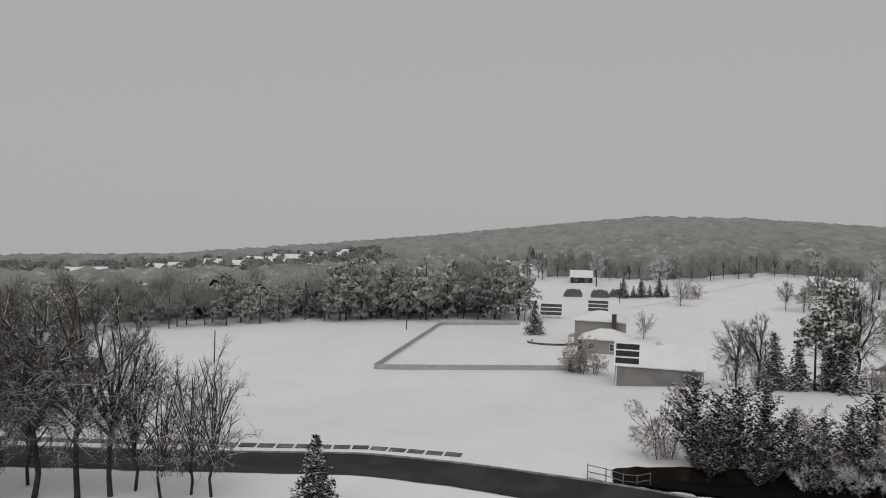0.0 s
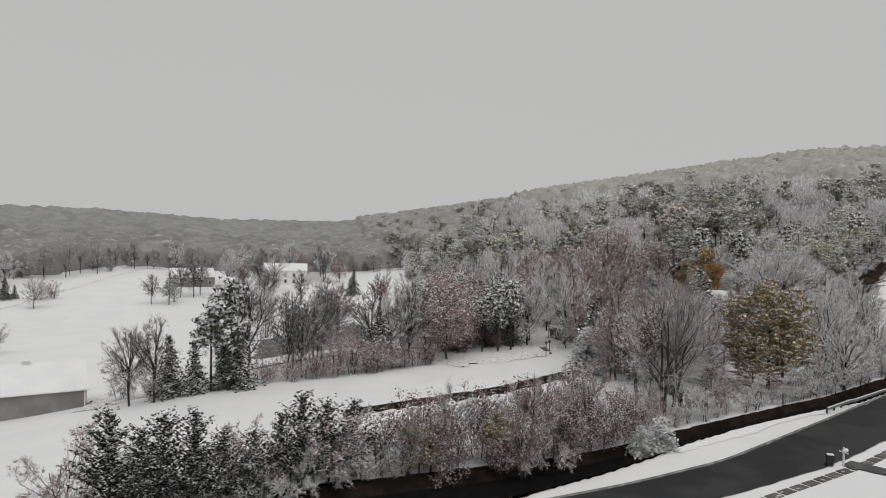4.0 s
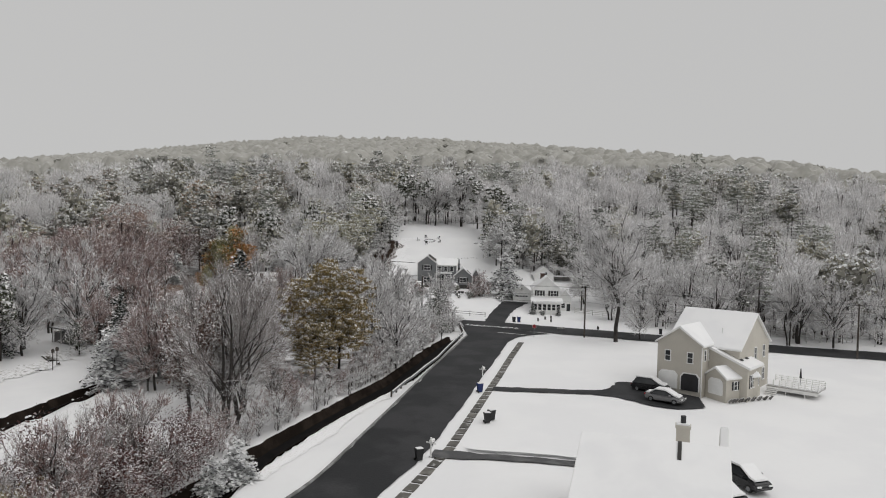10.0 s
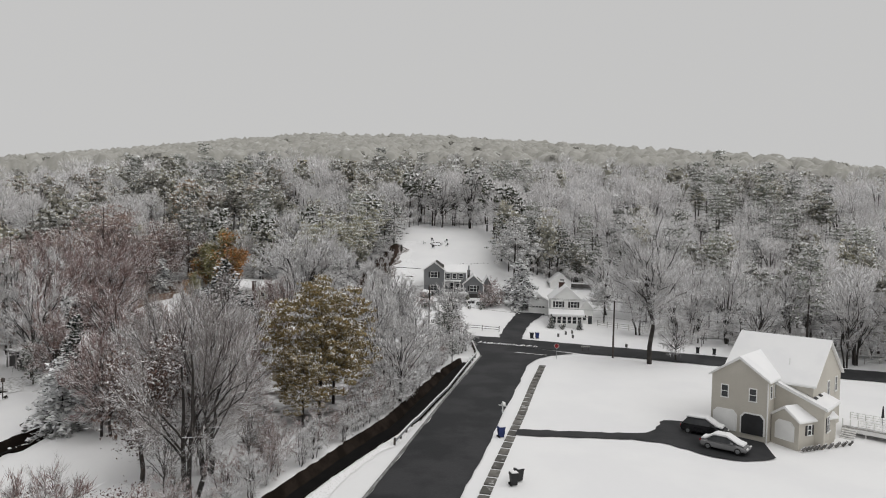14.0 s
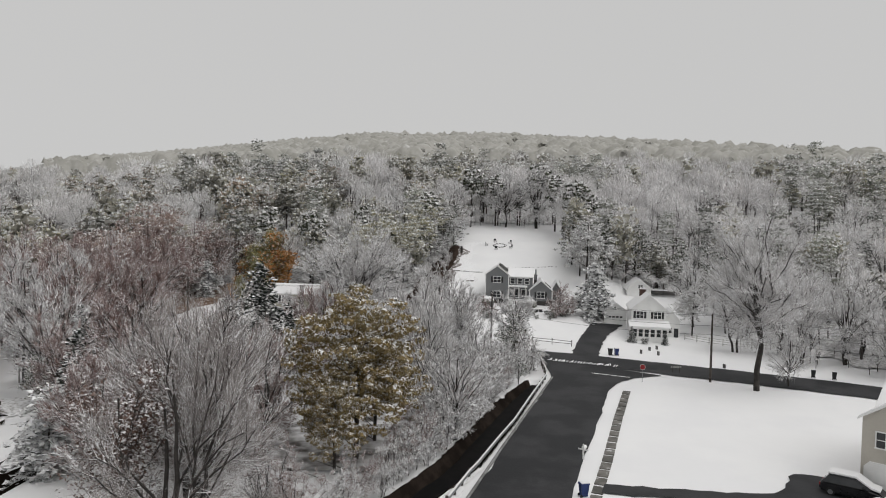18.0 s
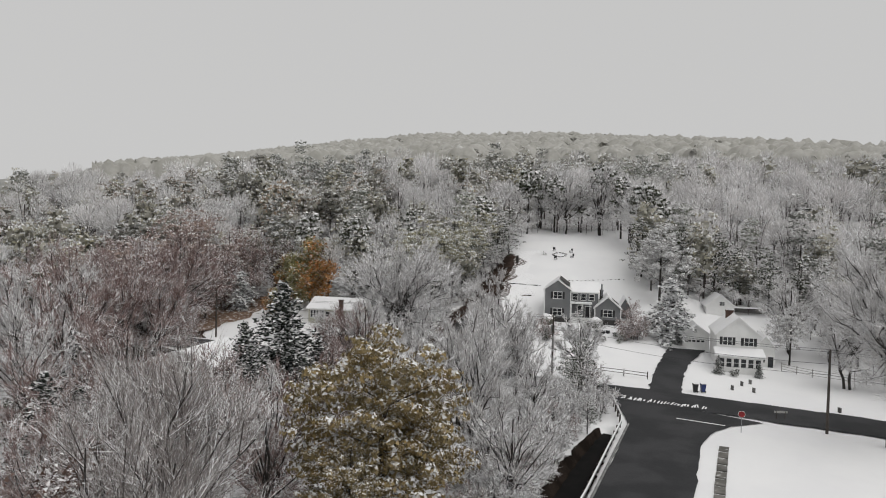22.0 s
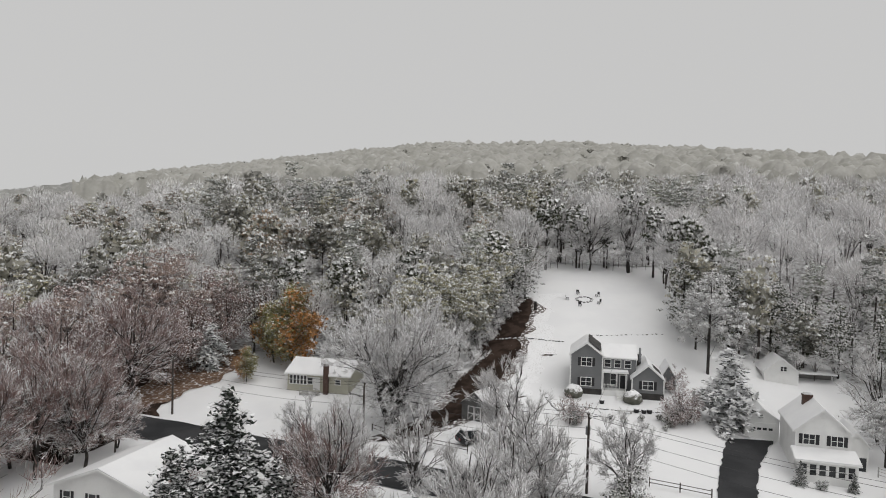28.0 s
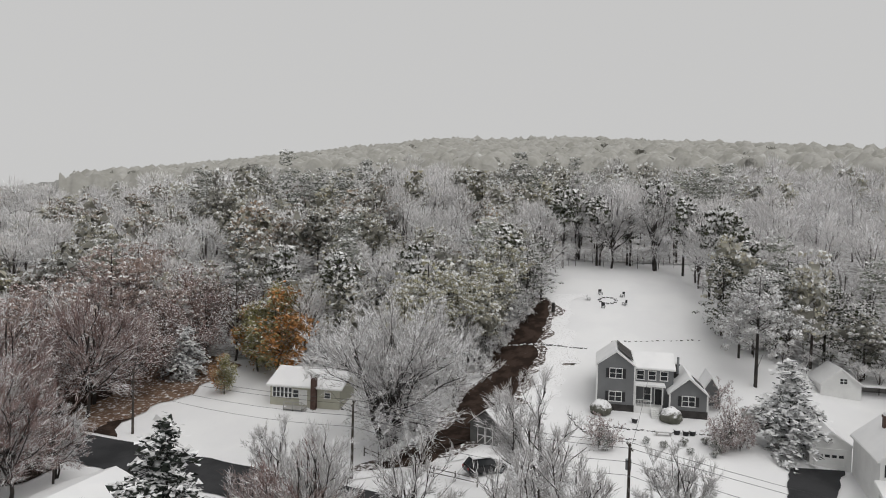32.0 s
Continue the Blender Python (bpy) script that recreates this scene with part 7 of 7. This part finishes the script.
def utility_pole(x, y, height, turn, arms=1, transformer=False, label="brown wooden utility pole with a crossarm"):
    ob = thing("utility_pole", frame_of(x, y, turn), label, "utility pole", "utility poles")
    part("shaft", cyl(bmesh.new(), (0, 0, -1), (0, 0, height), 0.17, 0.11, 10), M["pole"], ob)
    for i in range(arms):
        z = height - 0.35 - i * 0.9
        arm = part("crossarm", boxes((-1.1, 1.1, -0.06, 0.06, z, z + 0.14)), M["pole"], ob)
        for u in (-1.0, -0.5, 0.5, 1.0):
            part("insulator", cyl(bmesh.new(), (u, 0, z + 0.14), (u, 0, z + 0.3), 0.05, 0.03, 6), M["white"], arm)
    if transformer:
        part("transformer", cyl(bmesh.new(), (0.35, 0, height - 2.4), (0.35, 0, height - 1.5), 0.26, None, 12), M["metal"], ob)
    part("bracket", boxes((-0.25, 0.25, -0.05, 0.05, height - 2.9, height - 2.75)), M["metal"], ob)
    return ob


POLES = [(203, 190, 9), (180.5, 126, 9), (172.5, 91.6, 8.2), (165.9, 60.3, 8.4), (158, 32.3, 8.7), (141.6, 1.9, 9.2), (129, -40, 9), (112, -95, 9)]
for i, (x, y, hh) in enumerate(POLES):
    utility_pole(x, y, hh, 10, 1 if i != 5 else 0, i in (4,), "plain tall wooden pole beside the street" if i == 5 else "brown wooden utility pole with a crossarm")


def cable(p, q, sag, r=0.022):
    n = 9
    p, q = np.array(p), np.array(q)
    t = np.linspace(0, 1, n)
    c = p[None] * (1 - t)[:, None] + q[None] * t[:, None]
    c[:, 2] -= sag * 4 * t * (1 - t)
    u = np.cross(q - p, (0, 0, 1))
    u = u / np.linalg.norm(u) * r
    ring = np.stack([c + u, c - u * 0.5 + [0, 0, r * 0.87], c - u * 0.5 - [0, 0, r * 0.87]], 1).reshape(-1, 3)
    f = [(3 * i + k, 3 * i + (k + 1) % 3, 3 * i + 3 + m) for i in range(n - 1) for k, m in ((0, 1), (1, 2), (2, 0))] + [(3 * i + k, 3 * i + 3 + (k + 1) % 3, 3 * i + 3 + k) for i in range(n - 1) for k in range(3)]
    return tagged(new("power_line", raw("power_line", ring, np.array(f), [M["wire"]])), "black overhead cable strung between utility poles", "cable", "overhead cables")


for (x0, y0, h0), (x1, y1, h1) in zip(POLES, POLES[1:]):
    z0, z1 = float(ground(x0, y0)) + h0, float(ground(x1, y1)) + h1
    for off, low in ((-0.9, 0.15), (0.9, 0.15), (0.0, 1.6), (0.1, 2.8)):
        cable((x0 + off, y0, z0 - low), (x1 + off, y1, z1 - low), 0.5 + low * 0.1)
cable((158, 32.3, float(ground(158, 32.3)) + 8), (187, 29, 12.5), 0.6)
cable((165.9, 60.3, float(ground(165.9, 60.3)) + 7.5), (187, 72, 9.0), 0.6)
for x, y, hh in ((-42.5, 132, 6.2), (-8.9, 182.2, 7.0), (64.7, 254.6, 8.0), (24.5, 205, 6.5)):
    ob = thing("field_pole", frame_of(x, y, 0), "plain dark wooden pole standing in the snowy field", "pole", "field poles")
    part("shaft", cyl(bmesh.new(), (0, 0, -0.6), (0.05, 0, hh), 0.14, 0.1, 8), M["pole"], ob)
    part("cap", cyl(bmesh.new(), (0.05, 0, hh), (0.05, 0, hh + 0.08), 0.11, 0.09, 8), M["snow_roof"], ob)

ob = thing("stop_sign", frame_of(138.8, 11.3, -100), "red octagonal stop sign on a steel post", "sign")
part("post", cyl(bmesh.new(), (0, 0, -0.3), (0, 0, 2.2), 0.035), M["metal"], ob)
part("plate", cyl(bmesh.new(), (0, -0.04, 2.0), (0, -0.07, 2.0), 0.34, None, 8), M["sign_red"], ob)
part("border", cyl(bmesh.new(), (0, -0.03, 2.0), (0, -0.039, 2.0), 0.38, None, 8), M["white"], ob)
ob = thing("street_sign", frame_of(145.5, 5.6, -80), "low street name sign between two short posts", "sign")
for u in (-0.5, 0.5):
    part("post", cyl(bmesh.new(), (u, 0, -0.3), (u, 0, 1.0), 0.04), M["pole"], ob)
part("board", boxes((-0.75, 0.75, -0.03, 0.03, 0.75, 1.0)), M["fence_grey"], ob)


# ---- bins, letterboxes, cars ----
def wheelie_bin(x, y, turn, mat, label):
    ob = thing("wheeled_bin", frame_of(x, y, turn, 0.04), label, "bin", "wheeled bins")
    bm = bmesh.new()
    lo = [bm.verts.new(c) for c in ((-0.22, -0.25, 0.05), (0.22, -0.25, 0.05), (0.22, 0.25, 0.05), (-0.22, 0.25, 0.05))]
    hi = [bm.verts.new(c) for c in ((-0.29, -0.33, 0.98), (0.29, -0.33, 0.98), (0.29, 0.36, 0.98), (-0.29, 0.36, 0.98))]
    for i in range(4):
        bm.faces.new((lo[i], lo[(i + 1) % 4], hi[(i + 1) % 4], hi[i]))
    bm.faces.new(lo[::-1])
    bm.faces.new(hi)
    part("body", bm, M[mat], ob)
    lid = part("lid", boxes((-0.31, 0.31, -0.36, 0.38, 0.985, 1.07)), M[mat], ob)
    part("snow_cap", boxes((-0.27, 0.27, -0.3, 0.3, 1.074, 1.13)), M["snow_roof"], lid)
    part("handle", cyl(bmesh.new(), (-0.25, 0.43, 0.98), (0.25, 0.43, 0.98), 0.02), M[mat], ob)
    for s in (-1, 1):
        part("wheel", cyl(bmesh.new(), (s * 0.2, 0.3, 0.1), (s * 0.27, 0.3, 0.1), 0.11, None, 12), M["rubber"], ob)


wheelie_bin(99.4, 22.1, 20, "bin_blue", "blue wheeled recycling bin with snow on its lid")
wheelie_bin(88.2, 21.2, 30, "bin_black", "black wheeled rubbish bin with snow on its lid")
wheelie_bin(87.2, 21.7, 15, "bin_black", "black wheeled rubbish bin beside another one")
wheelie_bin(75.6, 28.2, 25, "bin_black", "black wheeled rubbish bin beside a letterbox")
wheelie_bin(154.9, 13.6, 100, "bin_black", "black wheeled rubbish bin at the street's edge")
wheelie_bin(155.2, 12.6, 100, "bin_blue", "dark blue wheeled bin at the street's edge")
wheelie_bin(63.5, 4.6, 10, "bin_blue", "blue wheeled bin behind the tan house")
wheelie_bin(147.3, -13.5, 70, "bin_black", "black wheeled bin by the far side of the street")
wheelie_bin(146.6, -16.0, 70, "bin_black", "black wheeled bin by the far side of the street")
for x, y, tall in ((76.4, 27.2, 1.5), (107.6, 21.5, 1.1)):
    ob = thing("letterbox", frame_of(x, y, 60), "white letterbox on a post with a cross arm", "letterbox", "letterboxes")
    part("post", boxes((-0.06, 0.06, -0.06, 0.06, -0.3, tall + 0.35)), M["white"], ob)
    part("arm", boxes((-0.5, 0.5, -0.04, 0.04, tall - 0.2, tall - 0.1)), M["white"], ob)
    part("box", prism(bmesh.new(), [(-0.13, tall - 0.1), (0.13, tall - 0.1), (0.13, tall + 0.1), (0.07, tall + 0.18), (-0.07, tall + 0.18), (-0.13, tall + 0.1)], -0.45, 0.1), M["white"], ob)


def car(x, y, turn, paint, label, suv=False, lift=0.1):
    """A parked car, nose towards its own +x, with snow on it."""
    ob = thing("car", frame_of(x, y, turn, lift), label, "car", "parked cars")
    L, W, roof = (4.7, 1.85, 1.72) if suv else (4.6, 1.78, 1.45)
    bonnet = 1.05 if suv else 0.9
    low = [(-L / 2, 0.35), (-L / 2 + 0.05, bonnet - 0.02), (-L / 2 + 0.3, bonnet + 0.03), (1.2, bonnet + 0.02), (L / 2 - 0.25, bonnet - 0.16), (L / 2, 0.62), (L / 2 - 0.02, 0.35), (L / 2 - 0.5, 0.24), (-L / 2 + 0.5, 0.24)]
    bm = prism(bmesh.new(), low, -W / 2, W / 2)
    bmesh.ops.bevel(bm, geom=bm.edges[:], offset=0.13, segments=3, affect="EDGES")
    part("body", bm, M[paint], ob)
    rear = -L / 2 + (0.2 if suv else 0.6)
    bm = bmesh.new()
    base = [(rear, bonnet), (1.35, bonnet)]
    top = [(rear + (0.5 if suv else 0.85), roof), (0.2, roof)]
    v = [bm.verts.new((u, s * (W / 2 - i), z)) for (u, z), i in zip(base + top[::-1], (0.06, 0.06, 0.22, 0.22)) for s in (-1, 1)]
    for f in ((0, 2, 4, 6), (7, 5, 3, 1), (2, 3, 5, 4), (0, 6, 7, 1), (4, 5, 7, 6)):
        bm.faces.new([v[i] for i in f])
    bmesh.ops.recalc_face_normals(bm, faces=bm.faces[:])
    bmesh.ops.bevel(bm, geom=bm.edges[:], offset=0.1, segments=2, affect="EDGES")
    part("cabin_glass", bm, M["glass"], ob)
    rf = part("roof", box(bmesh.new(), top[0][0] - 0.05, 0.28, -W / 2 + 0.2, W / 2 - 0.2, roof, roof + 0.04), M[paint], ob)
    line = [(top[0][0] - 0.12, roof + 0.02), (0.25, roof + 0.04), (1.32, bonnet + 0.06), (L / 2 - 0.4, bonnet - 0.07)]
    if not suv:
        line = [(-L / 2 + 0.12, bonnet + 0.03), (rear - 0.05, bonnet + 0.05)] + line
    bm = prism(bmesh.new(), line + [(u, z + 0.17) for u, z in line[::-1]], -W / 2 + 0.17, W / 2 - 0.17)
    bmesh.ops.bevel(bm, geom=bm.edges[:], offset=0.05, segments=2, affect="EDGES")
    part("snow_cover", bm, M["snow_roof"], rf, "soft blanket of snow")
    for u in (-L / 2 + 0.85, L / 2 - 0.9):
        for s in (-1, 1):
            ty = part("tyre", cyl(bmesh.new(), (u, s * (W / 2 - 0.2), 0.33), (u, s * (W / 2 + 0.015), 0.33), 0.33, None, 16), M["rubber"], ob)
            part("rim", cyl(bmesh.new(), (u, s * (W / 2 + 0.016), 0.33), (u, s * (W / 2 + 0.03), 0.33), 0.2, None, 12), M["metal"], ty)
    for s in (-1, 1):
        part("headlight", boxes((L / 2 - 0.12, L / 2 - 0.01, s * 0.6 - 0.2, s * 0.6 + 0.2, 0.62, 0.74)), M["white"], ob)
        part("tail_light", boxes((-L / 2 - 0.01, -L / 2 + 0.08, s * 0.66 - 0.14, s * 0.66 + 0.14, 0.7, 0.9)), M["sign_red"], ob)
        part("mirror", boxes((0.75, 0.95, s * (W / 2 + 0.08) - 0.09, s * (W / 2 + 0.08) + 0.09, bonnet + 0.05, bonnet + 0.2)), M[paint], ob)


car(103.7, 0.2, -122, "car_black", "black car with snow on its roof beside the garage", True)
car(98.8, -0.2, -126, "car_grey", "silver car under a blanket of snow on the driveway")
car(72.9, 0.8, 202, "car_black", "black car partly covered with snow behind the tan house", True)
car(69.8, 3.9, 205, "car_black", "dark car partly covered with snow behind the tan house")
car(169.6, 46.6, -55, "car_black", "black car with snow on its roof near a shed", True)
car(150.7, -68.3, 120, "car_black", "dark car parked beyond the street under snow", True)

# ---- garden things near the grey house ----
rng = np.random.default_rng(17)


def rock(x, y, s, parent=None, name="boulder"):
    bm = bmesh.new()
    bmesh.ops.create_icosphere(bm, subdivisions=1, radius=s)
    for v in bm.verts:
        v.co = Vector((v.co.x * rng.uniform(0.8, 1.3), v.co.y * rng.uniform(0.8, 1.3), v.co.z * rng.uniform(0.5, 0.8)))
    if parent:
        bm.transform(Matrix.Translation((x, y, float(ground(x, y)) - parent.location.z + s * 0.2)) @ Matrix.Translation((-parent.location.x, -parent.location.y, 0)))
        return part(name, bm, M["stone"], parent)
    me = bpy.data.meshes.new(name)
    bm.to_mesh(me)
    bm.free()
    me.materials.append(M["stone"])
    ob = new(name, me)
    ob.location = (x, y, float(ground(x, y)) + s * 0.15)
    return ob


def stone_line(line, gap, size, label):
    p = np.array(line, float)
    s = np.append(0, np.cumsum(np.hypot(*np.diff(p, axis=0).T)))
    top = thing("stone_wall", pose(p[0][0], p[0][1], float(ground(*p[0]))), label, "wall")
    for t in np.arange(0, s[-1], gap):
        rock(np.interp(t, s, p[:, 0]) + rng.normal(0, 0.08), np.interp(t, s, p[:, 1]) + rng.normal(0, 0.08), size * rng.uniform(0.7, 1.2), top, "stone")


stone_line([(187.5, 38.5), (184.6, 37.4), (182.2, 36.4)], 0.5, 0.32, "curved dark fieldstone edging in a snowy garden")
stone_line([(185.0, 35.5), (184.6, 31), (184.8, 24), (185.2, 20.5)], 0.55, 0.26, "low fieldstone wall in front of the grey house")
stone_line([(181.4, 33.6), (181.2, 30.2)], 0.5, 0.22, "short row of dark stones across a lawn")
stone_line([(207.4, 49), (207, 43), (206.6, 36.6)], 0.6, 0.3, "long low stone wall across the snowy slope")
stone_line([(209.6, 33), (210.6, 26), (212, 19)], 0.9, 0.2, "broken line of stones across the snowy slope")
stone_line([(188.5, 72), (186.2, 66), (184, 62.5), (178, 61.5)], 0.7, 0.34, "tumbled stone wall beside the bungalow")
ob = thing("fire_pit", pose(225.8, 33.7, float(ground(225.8, 33.7))), "ring of dark stones round a fire pit on a snowy slope", "fire pit")
for i in range(12):
    a = i * math.tau / 12
    rock(225.8 + 1.5 * math.cos(a), 33.7 + 1.5 * math.sin(a), 0.34, ob, "stone")
for i in range(5):
    a = i * math.tau / 5 + 0.4
    x, y = 225.8 + 3.4 * math.cos(a), 33.7 + 3.4 * math.sin(a)
    ch = thing("garden_chair", frame_of(x, y, math.degrees(a) + 90), "dark garden chair with snow on its seat beside a fire pit", "chair", "chairs round the fire pit")
    part("seat", boxes((-0.3, 0.3, -0.3, 0.3, 0.35, 0.42)), M["shutter"], ch)
    part("backrest", boxes((-0.3, 0.3, -0.34, -0.28, 0.42, 0.95)), M["shutter"], ch)
    part("snow_cap", boxes((-0.27, 0.27, -0.26, 0.28, 0.424, 0.5)), M["snow_roof"], ch)
    for u in (-0.26, 0.26):
        for v in (-0.26, 0.26):
            part("leg", boxes((u - 0.03, u + 0.03, v - 0.03, v + 0.03, -0.1, 0.35)), M["shutter"], ch)
ob = thing("tree_stump", frame_of(219.5, 43.0, 0), "tall dark tree stump in the snow", "stump")
part("trunk", cyl(bmesh.new(), (0, 0, -0.4), (0.05, 0, 1.7), 0.36, 0.26, 9), M["bark_dark"], ob)
part("snow_cap", cyl(bmesh.new(), (0.05, 0, 1.7), (0.05, 0, 1.82), 0.26, 0.15, 9), M["snow_roof"], ob)
for x, y in ((184.2, 25.6), (184.1, 24.6), (184.3, 23.8), (187.2, 30.4)):
    ob = thing("planter", frame_of(x, y, 0), "dark garden planter filled with snow", "planter", "planters")
    part("tub", cyl(bmesh.new(), (0, 0, -0.1), (0, 0, 0.55), 0.3, 0.4, 10), M["shutter"], ob)
    part("snow_cap", cyl(bmesh.new(), (0, 0, 0.55), (0, 0, 0.68), 0.37, 0.2, 10), M["snow_roof"], ob)
ob = thing("garden_bench", frame_of(183.4, 27.2, 95), "low garden bench under snow", "bench")
part("seat", boxes((-1.0, 1.0, -0.25, 0.25, 0.35, 0.43)), M["fence_grey"], ob)
part("snow_cap", boxes((-0.98, 0.98, -0.22, 0.22, 0.434, 0.55)), M["snow_roof"], ob)
for u in (-0.8, 0.8):
    part("leg", boxes((u - 0.08, u + 0.08, -0.2, 0.2, -0.15, 0.35)), M["fence_grey"], ob)
ob = thing("wooden_tank", frame_of(189.3, 16.4, 0), "round grey wooden tub with a snowy top", "tank")
part("barrel", cyl(bmesh.new(), (0, 0, -0.5), (0, 0, 1.9), 1.0, 1.05, 14), M["fence_grey"], ob)
part("snow_cap", cyl(bmesh.new(), (0, 0, 1.904), (0, 0, 2.1), 1.0, 0.7, 14), M["snow_roof"], ob)
for x, y in ((158.1, 8.4), (160.9, 6.6), (157.6, 5.8), (162.4, 5.2), (150.8, -2.4)):
    ob = thing("garden_marker", frame_of(x, y, 20), "small dark lawn ornament poking out of the snow", "ornament", "lawn ornaments")
    part("slab", boxes((-0.22, 0.22, -0.1, 0.1, -0.2, 0.62)), M["stone"], ob)
    part("snow_cap", boxes((-0.2, 0.2, -0.09, 0.09, 0.624, 0.7)), M["snow_roof"], ob)
for x, y, hh in ((105.8, 78.6, 2.3), (108.5, 79.6, 2.0)):
    ob = thing("bird_box", frame_of(x, y, 0), "small bird box on a dark post in the lawn", "bird box", "bird boxes")
    part("post", cyl(bmesh.new(), (0, 0, -0.4), (0, 0, hh), 0.06), M["pole"], ob)
    part("box", prism(bmesh.new(), [(-0.16, hh), (0.16, hh), (0.16, hh + 0.35), (0, hh + 0.5), (-0.16, hh + 0.35)], -0.15, 0.15), M["pole"], ob)

# ---- distant farms and houses ----
def far_house(x, y, turn, w, d, eave, rise, wall, label, rows=1, cols=4):
    ob = thing("house", frame_of(x, y, turn, 0), label, "house", "distant houses")
    gabled(ob, -w / 2, w / 2, 0, d, -2, eave, eave + rise, wall, "x", 0.4)
    for r in range(rows):
        for c in range(cols):
            window(ob, "-y", -w / 2 + w * (c + 0.5) / cols, 0.9 + r * 2.7, 1.0, 1.4, 0.0)
    return ob


far_house(186, 257, -38, 17.5, 10, 6.2, 2.6, "white", "large white farmhouse with two rows of windows", 2, 5)
far_house(286, 388, -30, 16, 10, 4.5, 3.5, "barn", "grey barn on the far slope with a snowy roof", 1, 3)
far_house(62, 312, -10, 9.5, 8, 2.6, 2.6, "shingle", "dark timber barn beyond the fields", 1, 2)
far_house(150, 268, -20, 16, 10, 4, 3.0, "barn", "low far house with a snowy roof", 1, 4)
for x, y in ((50.5, 270), (60.5, 267.5), (68, 268)):
    ob = thing("hoop_house", frame_of(x, y, -12), "low dark rounded greenhouse dusted with snow", "greenhouse", "hoop houses")
    part("cover", prism(bmesh.new(), [(3.6 * math.cos(a), 3.2 * math.sin(a)) for a in np.linspace(0, math.pi, 11)], 0, 9), M["shedgrey"], ob)
    part("snow_cover", prism(bmesh.new(), [(3.65 * math.cos(a), 3.25 * math.sin(a)) for a in np.linspace(1.0, 2.14, 7)], 0.2, 8.8), M["snow_roof"], ob)
rng = np.random.default_rng(31)
for a, r in ((-29, 395), (-26, 400), (-24.5, 430), (-22.5, 440), (-20, 470), (-17.5, 480), (-16, 500), (-14.5, 480), (-12.5, 500), (-11, 520), (-9.5, 505), (-8, 520), (-18.6, 520), (-13.4, 540), (-31, 380)):
    x, y = 40 + r * math.sin(math.radians(a - 4.5)), 30 + r * math.cos(math.radians(a - 4.5))
    far_house(x, y, rng.uniform(-30, 30), rng.uniform(12, 17), 9, rng.uniform(4, 6), 2.6, "barn", "distant suburban house with a snowy roof among trees", 1, 3)
grove("spruce", (69, 266.8, 0.55), (73, 267, 0.5), (76, 267.5, 0.55), (79.5, 268, 0.5), (83, 268, 0.55), (86, 268.4, 0.5), (24.1, 180, 0.62), (187.7, 218.3, 0.8), (192, 221, 0.7))
grove("frost", (84.9, 249, 0.7), (66, 300, 0.9), (90, 290, 0.9), (172, 246, 1.0), (160, 300, 1.0), (100, 168, 0.9), (112, 172, 0.9), (106, 160, 0.8))
grove("pink", (101, 128, 0.75), (96, 122, 0.7), (118, 150, 0.9), (126, 140, 0.9))
grove("bush", (26.2, 130.5, 1.1), (24.4, 131.5, 0.8), (28.6, 129.8, 0.85), (47, 112.5, 0.7), (50.5, 110.5, 0.6), (92, 262, 1.1), (96, 263, 0.9))
grove("spruce", (26.8, 134, 0.42))
grove("big", (133, 248, 0.75), (137, 246, 0.8), (142, 250, 0.7), (150, 222, 0.7), (146, 214, 0.75), (160, 214, 0.7), (118, 240, 0.6))
grove("green", (122, 236, 0.7), (126, 240, 0.75))
grove("rust", (168, 262, 0.9), (204, 268, 1.0), (210, 250, 0.9))
grove("frost", (172, 270, 1.1), (198, 270, 1.1), (163, 262, 1.0), (212, 262, 1.0), (156, 254, 0.9))
grove("big", (206, 256, 0.8), (168, 250, 0.75), (216, 270, 0.8))
